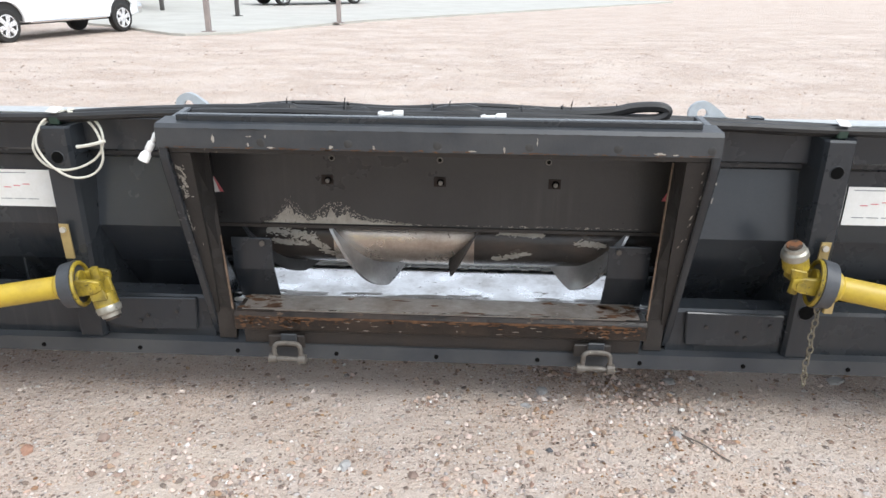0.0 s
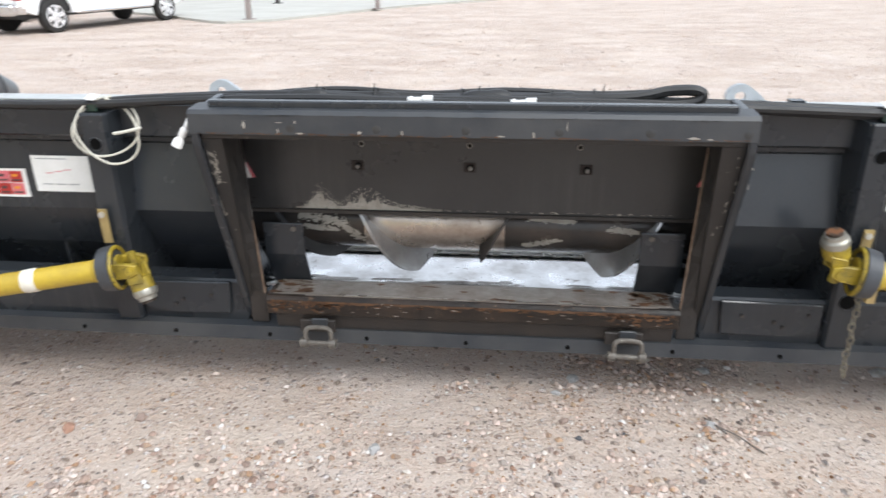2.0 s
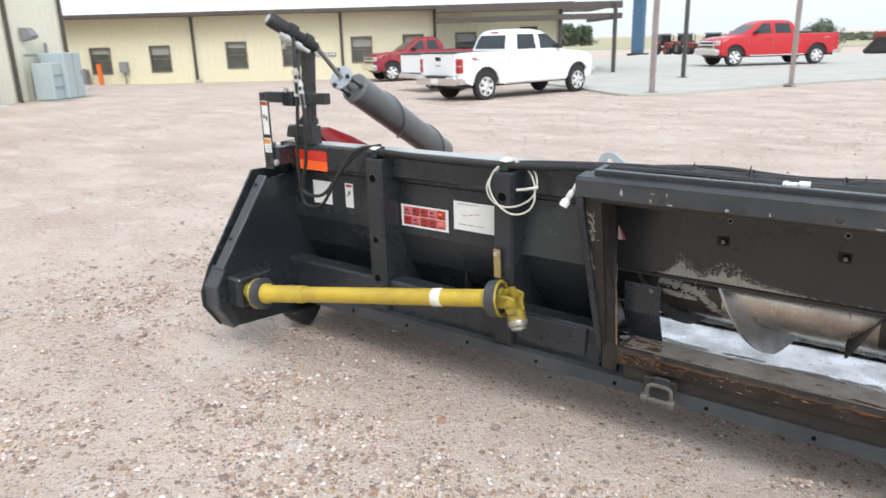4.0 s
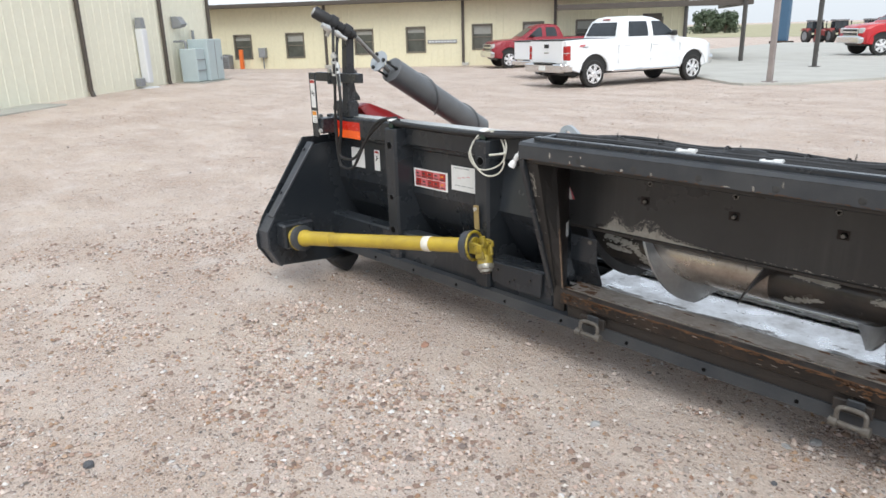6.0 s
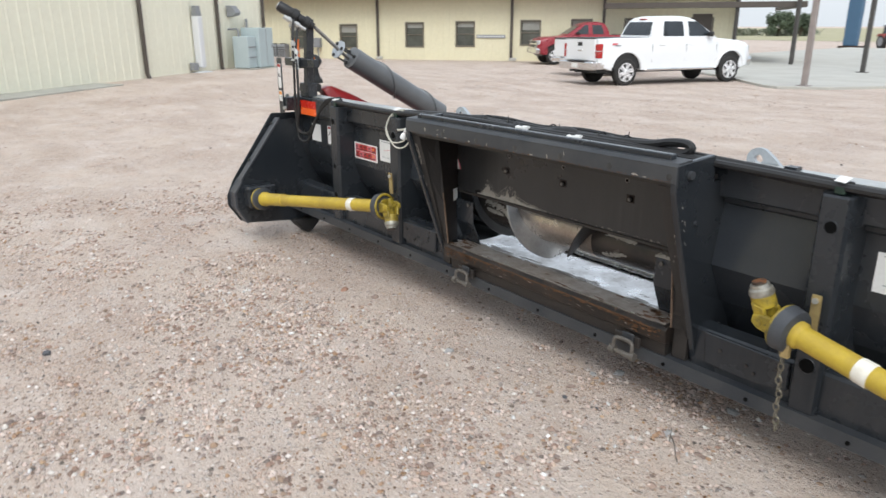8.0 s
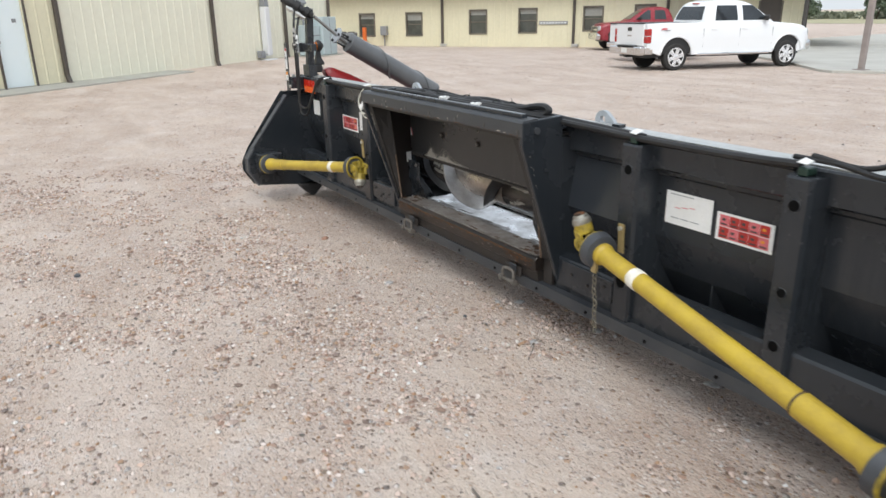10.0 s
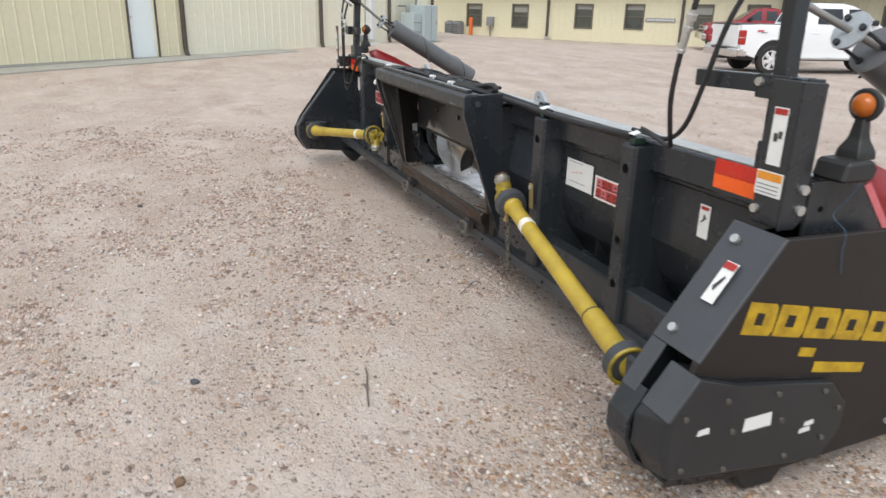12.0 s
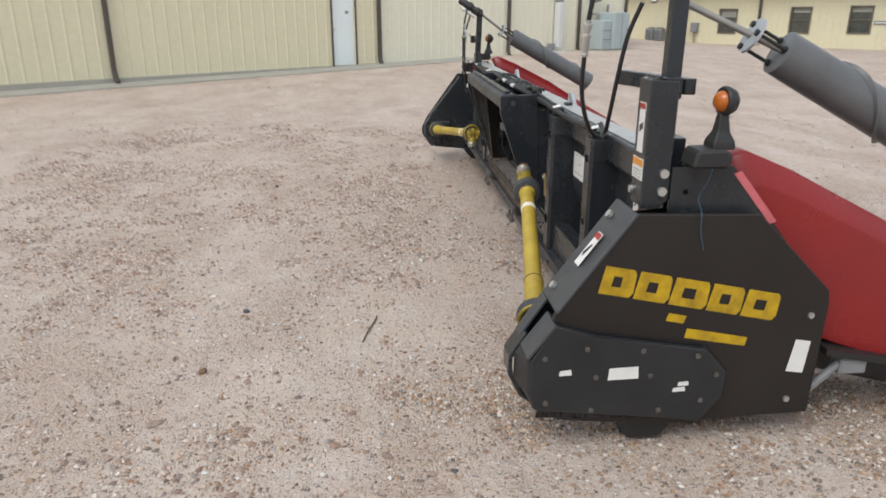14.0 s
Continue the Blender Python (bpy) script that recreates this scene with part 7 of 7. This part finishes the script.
# ---- tractors and far yard ----
def tractor(x, y, ang, scale=1.0, tracks=False, paint=TRACTOR_RED):
    t = tagged(new("tractor"), "red farm tractor with black tyres far across the yard" if not tracks else "red tractor on black rubber tracks far off", "tractor", "far tractors")
    hood = part("hood", loft([[(0.3, -0.45, 1.0), (0.3, 0.45, 1.0), (0.3, 0.42, 1.75), (0.3, -0.42, 1.75)], [(2.3, -0.36, 0.95), (2.3, 0.36, 0.95), (2.3, 0.32, 1.55), (2.3, -0.32, 1.55)]]), paint, t, bevel=0.05)
    part("grille", box(2.31, 2.36, -0.30, 0.30, 1.0, 1.5), BLACK_TRIM, hood)
    cab = part("cab", loft([[(-1.1, -0.75, 1.3), (0.3, -0.75, 1.3), (0.3, 0.75, 1.3), (-1.1, 0.75, 1.3)], [(-1.0, -0.65, 2.65), (0.2, -0.65, 2.65), (0.2, 0.65, 2.65), (-1.0, 0.65, 2.65)]]), GLASS, t, bevel=0.03)
    part("cab_roof", box(-1.15, 0.35, -0.80, 0.80, 2.66, 2.85), paint if tracks else AC_GREY, cab, bevel=0.05)
    for px in (-1.05, 0.25):
        for py in (-0.70, 0.70):
            part("pillar", rod((px, py * 1.06, 1.3), (px, py * 0.95, 2.68), 0.04, sides=6), BLACK_TRIM, cab)
    part("chassis", box(-1.2, 2.2, -0.35, 0.35, 0.6, 1.05), BLACK_TRIM, t, bevel=0.03)
    part("exhaust", rod((1.2, 0.5, 1.6), (1.2, 0.5, 2.7), 0.06, sides=8), BLACK_TRIM, t)
    for s in (-1, 1):
        part("fender", prism_y([(-1.5, 1.5), (-1.0, 1.85), (0.0, 1.85), (0.2, 1.4), (-0.2, 1.6), (-1.1, 1.6)], s * 0.80, s * 1.25), paint, t)
        if tracks:
            for xc in (-0.7, 1.8):
                tr = part("track", prism_y([(xc - 1.0, 0.05), (xc + 1.0, 0.05), (xc + 1.12, 0.25), (xc + 0.30, 1.25), (xc - 0.30, 1.25), (xc - 1.12, 0.25)], s * 0.85, s * 1.45), TYRE, t, bevel=0.06)
                part("track_frame", prism_y([(xc - 0.7, 0.25), (xc + 0.7, 0.25), (xc, 1.0)], s * 1.45, s * 1.47), BLACK_TRIM, tr)
        else:
            for xc, r, w in ((-0.5, 0.92, 0.5), (1.9, 0.62, 0.4)):
                wh = part("wheel", lathe((xc, s * (0.95 - w / 2), r), (xc, s * (0.95 + w / 2), r), [(0, r * 0.6), (0.04, r * 0.95), (0.1, r), (w - 0.1, r), (w - 0.04, r * 0.95), (w, r * 0.6)], 24), TYRE, t, smooth=True)
                part("rim", rod((xc, s * (0.95 + w / 2 - 0.02), r), (xc, s * (0.95 + w / 2 + 0.015), r), r * 0.58, sides=20), AC_GREY if r > 0.7 else paint, wh)
    t.matrix_basis = Matrix.Translation((x, y, rise(x, y))) @ Matrix.Rotation(ang, 4, "Z") @ Matrix.Scale(scale, 4)
    return t


for x, y, ang in ((-34.9, 97.0, 322), (-31.7, 96.0, 318), (-28.5, 97.5, 322), (-25.2, 96.5, 318), (-21.8, 97.5, 322), (-18.0, 97.0, 320)):
    tractor(x, y, radians(ang))
tractor(-4.4, 63.0, radians(186), 1.0, True)
tractor(1.4, 64.0, radians(190), 1.0, True)

pylon = thing("sign_pylon", "tall dark blue sign pylon on a low base", "sign", (-26.2, 66.0, rise(-26.2, 66.0)))
part("board", box(-26.85, -25.75, 65.7, 66.3, -0.1, 8.0), BLUE_SIGN, pylon, bevel=0.05)
part("base", box(-27.1, -25.4, 65.4, 66.6, -0.45, -0.09), RUST, pylon, bevel=0.03)

# electrical cabinet and cooling units beside the shed
cabinet = thing("electrical_cabinet", "pale grey-green electrical cabinet on a concrete plinth", "cabinet", (-21.0, 9.9, 0.2))
part("plinth", at_wall(box(8.95, 10.65, -1.10, -0.20, 0.05, 0.24), PA, ANG_A), APRON, cabinet)
part("main_body", at_wall(box(9.60, 10.50, -0.98, -0.30, 0.25, 1.52), PA, ANG_A), BOX_GREEN, cabinet, bevel=0.02)
side_b = part("side_body", at_wall(box(9.08, 9.59, -0.86, -0.30, 0.25, 1.25), PA, ANG_A), BOX_GREEN, cabinet, bevel=0.02)
for z in (0.58, 0.90):
    part("side_rib", at_wall(box(9.10, 9.57, -0.885, -0.861, z, z + 0.03), PA, ANG_A), AC_GREY, side_b)
part("door_line", at_wall(box(10.04, 10.06, -0.988, -0.981, 0.30, 1.48), PA, ANG_A), AC_GREY, cabinet)
part("door_latch", at_wall(box(10.36, 10.40, -1.00, -0.981, 0.86, 0.98), PA, ANG_A), AC_GREY, cabinet, bevel=0.004)
part("conduit", at_wall(rod((10.30, -0.12, 0.3), (10.30, -0.12, 1.80), 0.045), PA, ANG_A), AC_GREY, cabinet)
part("pipe_bend", at_wall(hose([(9.15, -0.5, 1.2), (9.15, -0.5, 1.42), (9.20, -0.42, 1.47), (9.28, -0.2, 1.47), (9.28, -0.05, 1.47)], 0.035, 8, 4), PA, ANG_A), AC_GREY, cabinet)
for k in range(2):
    s0 = -12.42 + k * 0.50
    ac = thing("cooling_unit", "grey outdoor cooling unit beside the office wall", "air conditioner", (-33.05 + k * 0.41, 16.0 + k * 0.29, 0.0), "cooling units")
    part("case", at_wall(box(s0, s0 + 0.45, -0.75, -0.25, 0.0, 0.70), PB, ANG_B), AC_GREY, ac, bevel=0.03)
    for j in range(6):
        part("louvre", at_wall(box(s0 + 0.03, s0 + 0.42, -0.765, -0.751, 0.08 + j * 0.09, 0.105 + j * 0.09), PB, ANG_B), BLACK_TRIM, ac)
    c = Matrix.Translation((*PB, 0)) @ Matrix.Rotation(ANG_B, 4, "Z") @ Vector((s0 + 0.225, -0.5, 0.70))
    part("fan_guard", lathe(c, c + Vector((0, 0, 0.04)), [(0, 0.19), (0.02, 0.18), (0.04, 0.15)], 16), BLACK_TRIM, ac)
mk = thing("marker_post", "short orange marker post by the office wall", "post", (-31.2, 16.6, 0))
part("stake", at_wall(box(-10.95, -10.78, -0.65, -0.50, 0.0, 0.95), PB, ANG_B), SIGN_ORANGE, mk, bevel=0.01)
mt = thing("meter_box", "small grey meter box on a pipe", "meter", (-30.3, 17.3, 0))
part("case", at_wall(box(-10.1, -9.75, -0.28, -0.03, 0.55, 1.0), PB, ANG_B), AC_GREY, mt, bevel=0.01)
part("pipe", at_wall(rod((-9.92, -0.15, 0.0), (-9.92, -0.15, 0.56), 0.03), PB, ANG_B), AC_GREY, mt)


# ---- trees and verge ----
def tree(x, y, h, spread, seed):
    r = random.Random(seed)
    t = thing("tree", "rounded green roadside tree seen across the yard", "tree", (x, y, 0), "far trees")
    bm = rod((x, y, -0.1), (x + 0.1, y, h * 0.45), 0.20, 0.12, 8)
    tips = []
    for k in range(9):
        a, e = r.uniform(0, 6.28), r.uniform(0.3, 1.0)
        q = Vector((x + math.cos(a) * spread * 0.36, y + math.sin(a) * spread * 0.36, h * (0.02 + 0.74 * e)))
        rod((x + 0.05, y, h * 0.16 + 0.02 * k), q, 0.07, 0.025, 6, bm)
        tips.append(q)
    part("trunk", bm, BARK, t)
    bm = bmesh.new()
    for q in tips + [Vector((x, y, h * 0.75)), Vector((x, y, h * 0.55))]:
        for k in range(330):
            d = Vector((r.gauss(0, 1), r.gauss(0, 1), r.gauss(0, 0.75)))
            p = q + d.normalized() * spread * 0.27 * r.random() ** 0.4
            u = Vector((r.gauss(0, 1), r.gauss(0, 1), r.gauss(0, 1))).normalized()
            v = u.cross(Vector((r.gauss(0, 1), r.gauss(0, 1), r.gauss(0, 1)))).normalized()
            a = r.uniform(0.10, 0.24) * max(1.0, h / 4.2)
            vs = [bm.verts.new(p + u * a), bm.verts.new(p + v * a * 0.6), bm.verts.new(p - u * a), bm.verts.new(p - v * a * 0.6)]
            bm.faces.new(vs)
    part("crown", bm, LEAVES, t)
    t.location.z += rise(x, y)
    return t


for k, (x, y, h, w) in enumerate(((-102.0, 196.0, 7.2, 5.8), (-97.3, 199.0, 6.6, 5.4), (-99.5, 203.0, 5.4, 6.0), (-118.0, 190.0, 6.0, 6.0), (-36.0, 148.0, 3.4, 6.0), (-22.0, 134.0, 4.2, 6.0), (-70, 92, 5, 6), (-9.0, 140.0, 4.0, 6.0), (12.0, 140.0, 4.5, 6.5))):
    tree(x, y, h, w, k + 11)
bm = bmesh.new()
vs = [bm.verts.new(p) for p in ((-400, 140, -1.17), (300, 140, -1.17), (900, 900, -1.17), (-900, 900, -1.17))]
bm.faces.new(vs)
setting("verge", bm, GRASS_MAT, "dry tan roadside grass beyond the yard", "grass")


def far_hedge(count, seed):
    """A low hazy belt of bushes along the horizon, with gaps."""
    r = random.Random(seed)
    bm = bmesh.new()
    while count:
        x = r.uniform(-260, 160)
        cover = noise.noise((x * 0.035, 1.7, 0)) + 0.4 * noise.noise((x * 0.15, 4.1, 0))
        if cover < -0.15:
            continue
        count -= 1
        top = 1.6 + 3.2 * max(0, cover)
        p = Vector((x, 215 + r.uniform(-6, 6) + 0.1 * x, r.uniform(0, 1) ** 0.8 * top - 1.2))
        u = Vector((r.gauss(0, 1), r.gauss(0, 0.4), r.gauss(0, 0.6))).normalized() * r.uniform(0.5, 1.3)
        v = Vector((r.gauss(0, 0.5), r.gauss(0, 0.4), 1)).normalized() * r.uniform(0.35, 0.8)
        bm.faces.new([bm.verts.new(q) for q in (p - u, p - v, p + u, p + v)])
    return tagged(part("hedge", bm, HEDGE, None), "hazy grey-green hedge along the horizon", "hedge", kind="stuff")


far_hedge(5200, 6)


# ---- loose stones, twigs and gravel ----
def stone(x, y, size, flat, material, seed, label):
    r = random.Random(seed)
    bm = bmesh.new()
    bmesh.ops.create_icosphere(bm, subdivisions=2, radius=1.0)
    ang = r.uniform(0, 6.28)
    for v in bm.verts:
        k = 1 + 0.42 * noise.noise(v.co * 1.5 + Vector((seed, 0, 0))) + 0.16 * noise.noise(v.co * 3.4 + Vector((0, seed, 0)))
        p = v.co * k
        v.co = (size * (p.x * math.cos(ang) - 0.75 * p.y * math.sin(ang)), size * (p.x * math.sin(ang) + 0.75 * p.y * math.cos(ang)), size * flat * p.z)
    ob = part("stone", bm, material, None)
    ob.location = (x, y, ground_h(x, y) + size * flat * 0.30)
    return tagged(ob, label, "stone", "loose stones")


for k, (x, y, size, flat, m, lab) in enumerate((
    (-1.161, 1.986, 0.026, 0.55, STONE, "round brown stone on gravel"), (-0.285, 1.877, 0.026, 0.5, STONE_GREY, "grey angular stone on gravel"),
    (0.353, 2.075, 0.020, 0.5, STONE, "small brown stone on gravel"), (0.857, 2.092, 0.024, 0.4, STONE_GREY, "flat grey stone by a twig"),
    (-1.392, 1.909, 0.028, 0.5, STONE_RED, "reddish stone on gravel"), (0.402, 2.352, 0.028, 0.35, STONE_GREY, "flat grey stone by the header"),
    (0.917, 2.454, 0.030, 0.4, STONE_GREY, "grey stone under the header"), (1.595, 2.509, 0.034, 0.4, STONE_GREY, "broad grey stone under the header"),
    (0.334, 2.248, 0.020, 0.4, STONE_GREY, "small flat grey stone"), (0.399, 1.986, 0.013, 0.6, STONE_DARK, "small dark stone on gravel"),
    (-0.359, 1.849, 0.012, 0.6, STONE_RED, "small red stone on gravel"), (1.517, 0.494, 0.024, 0.55, STONE_DARK, "dark grey stone on open gravel"),
    (2.173, 0.405, 0.026, 0.6, STONE_BROWN, "brown stone on open gravel"), (2.593, 0.308, 0.034, 0.22, STONE, "flat brown stone on open gravel"),
    (-1.492, 0.261, 0.026, 0.5, STONE_DARK, "dark stone on open gravel"), (0.553, 2.017, 0.012, 0.6, STONE_DARK, "small dark stone on gravel"),
    (3.012, 1.503, 0.014, 0.6, STONE_DARK, "small dark stone beside the shield"), (-2.9, 1.6, 0.016, 0.5, STONE, "small brown stone on gravel"),
    (-2.2, 0.9, 0.018, 0.5, STONE, "brown stone on open gravel"), (-0.9, 0.7, 0.016, 0.5, STONE, "brown stone on open gravel"),
)):
    stone(x, y, size, flat, m, k + 3, lab)


def twig(pts, r, label, material=TWIG):
    path = [(x, y, ground_h(x, y) + 0.006 + dz) for x, y, dz in pts]
    ob = part("twig", hose(path, r, 6, 5), material, None, smooth=True)
    return tagged(ob, label, "twig", "twigs")


twig([(0.872, 2.085, 0.0), (0.93, 2.03, 0.004), (0.965, 1.985, 0.002), (0.996, 1.953, 0)], 0.0028, "thin grey bent twig on gravel")
twig([(1.63, 1.217, 0.0), (1.70, 1.205, 0.004), (1.80, 1.175, 0.002), (1.931, 1.145, 0)], 0.0042, "straight dark twig on open gravel")
twig([(0.90, 2.04, 0.0), (0.872, 2.085, 0.003), (0.845, 2.132, 0)], 0.0025, "short thin twig near the header")


def gravel(name, count, region, lo, hi, seed, label, material=PEBBLES, skew=2.3, clump=0.0, squat=0.85):
    """Many small angular stones in one mesh; region gives x, y spans and the density falls off from its middle."""
    r = np.random.default_rng(seed)
    x0, x1, y0, y1 = region
    xs, ys = r.uniform(x0, x1, count * 3), r.uniform(y0, y1, count * 3)
    mx, my = (xs - (x0 + x1) / 2) / (x1 - x0) * 2, (ys - (y0 + y1) / 2) / (y1 - y0) * 2
    fade = np.clip((1 - np.maximum(np.abs(mx), np.abs(my))) / 0.22, 0, 1)
    share = np.array([max(0.04, 1 - clump + clump * 2.2 * (churned(x, y) - 0.35 + 0.9 * noise.noise((x * 6.5, y * 9.0, 3.0)))) for x, y in zip(xs, ys)]) if clump else 1.0
    keep = share * fade * np.array([max(0.08, 0.46 + 1.1 * noise.noise((x * 1.1, y * 1.1, 5.0)) + 0.85 * noise.noise((x * 4, y * 4, 9.0)) + 0.35 * noise.noise((x * 15, y * 15, 2.0))) for x, y in zip(xs, ys)]) > r.uniform(0, 1, count * 3)
    xs, ys = xs[keep][:count], ys[keep][:count]
    n = len(xs)
    size = lo * (hi / lo) ** (r.uniform(0, 1, n) ** skew)
    base = np.array([(1, 0, 0), (0.3, 0.9, 0.1), (-0.8, 0.55, -0.05), (-0.85, -0.5, 0.1), (0.25, -0.95, 0), (0.15, 0.1, 0.75), (-0.35, -0.15, 0.7), (0, 0, -0.6)], float)
    tris = np.array([(0, 1, 5), (1, 2, 6), (1, 6, 5), (2, 3, 6), (3, 4, 6), (4, 5, 6), (4, 0, 5), (1, 0, 7), (2, 1, 7), (3, 2, 7), (4, 3, 7), (0, 4, 7)])
    v = base[None] * (1 + r.uniform(-0.28, 0.28, (n, 8, 3)))
    a = r.uniform(0, 2 * np.pi, n)
    c, s = np.cos(a)[:, None], np.sin(a)[:, None]
    el = r.uniform(0.6, 1.0, n)[:, None]
    px, py = v[:, :, 0], v[:, :, 1] * el
    hz = np.array([ground_h(x, y) for x, y in zip(xs, ys)])
    out = np.stack([xs[:, None] + size[:, None] * (px * c - py * s), ys[:, None] + size[:, None] * (px * s + py * c), hz[:, None] + size[:, None] * (v[:, :, 2] * squat + 0.26)], -1).reshape(-1, 3)
    faces = (tris[None] + 8 * np.arange(n)[:, None, None]).reshape(-1, 3)
    me = bpy.data.meshes.new(name)
    me.from_pydata(out.tolist(), [], faces.tolist())
    me.materials.append(material)
    return tagged(new(name, me), label, "gravel", kind="stuff")


gravel("gravel", 66000, (-5.0, 6.6, -2.6, 3.0), 0.0042, 0.0155, 21, "fine pink, tan and white gravel scattered over the yard", PEBBLES, 2.2, 0.6)
gravel("gravel", 26000, (-5.0, 6.6, -2.6, 3.4), 0.0045, 0.0165, 23, "scattered brown, dark and white pebbles over the yard", PEBBLES_DARK, 1.8, 0.5)
gravel("clods", 21000, (-6.0, 6.0, -3.2, 3.6), 0.0060, 0.0230, 31, "brown and dark soil clods in churned patches", CLODS, 2.4, 1.0, 0.5)
gravel("gravel", 18000, (-18.0, 14.0, -8.0, 20.0), 0.006, 0.018, 22, "coarser loose gravel farther across the yard")
gravel("gravel", 3600, (-18.0, 14.0, -8.0, 20.0), 0.007, 0.024, 24, "dark stones scattered farther across the yard", PEBBLES_DARK)
gravel("clods", 9000, (-19.0, 12.0, -8.0, 21.0), 0.008, 0.028, 32, "dark soil clods scattered farther across the yard", CLODS, 2.2, 1.0, 0.4)
# brown gravel, packed denser so its dark colours also give the shield's ground shade
gravel("gravel", 46000, (2.3, 5.2, 1.2, 3.8), 0.0040, 0.0135, 33, "dense brown and white pebbles that also darken the shaded ground around the end shield", PEBBLES_DARK, 1.7, 0.2)
gravel("crop_debris", 1500, (0.0, 3.6, 0.7, 2.7), 0.0025, 0.0095, 25, "brown bits of crop debris near the header", CROP_BITS)
gravel("crop_debris", 700, (-3.0, 0.6, 0.9, 2.9), 0.0025, 0.0085, 26, "brown bits of crop debris near the header", CROP_BITS)
gravel("crop_debris", 1600, (2.3, 5.4, 0.2, 4.2), 0.0030, 0.0105, 27, "brown bits of crop debris under the end shield", CROP_BITS)
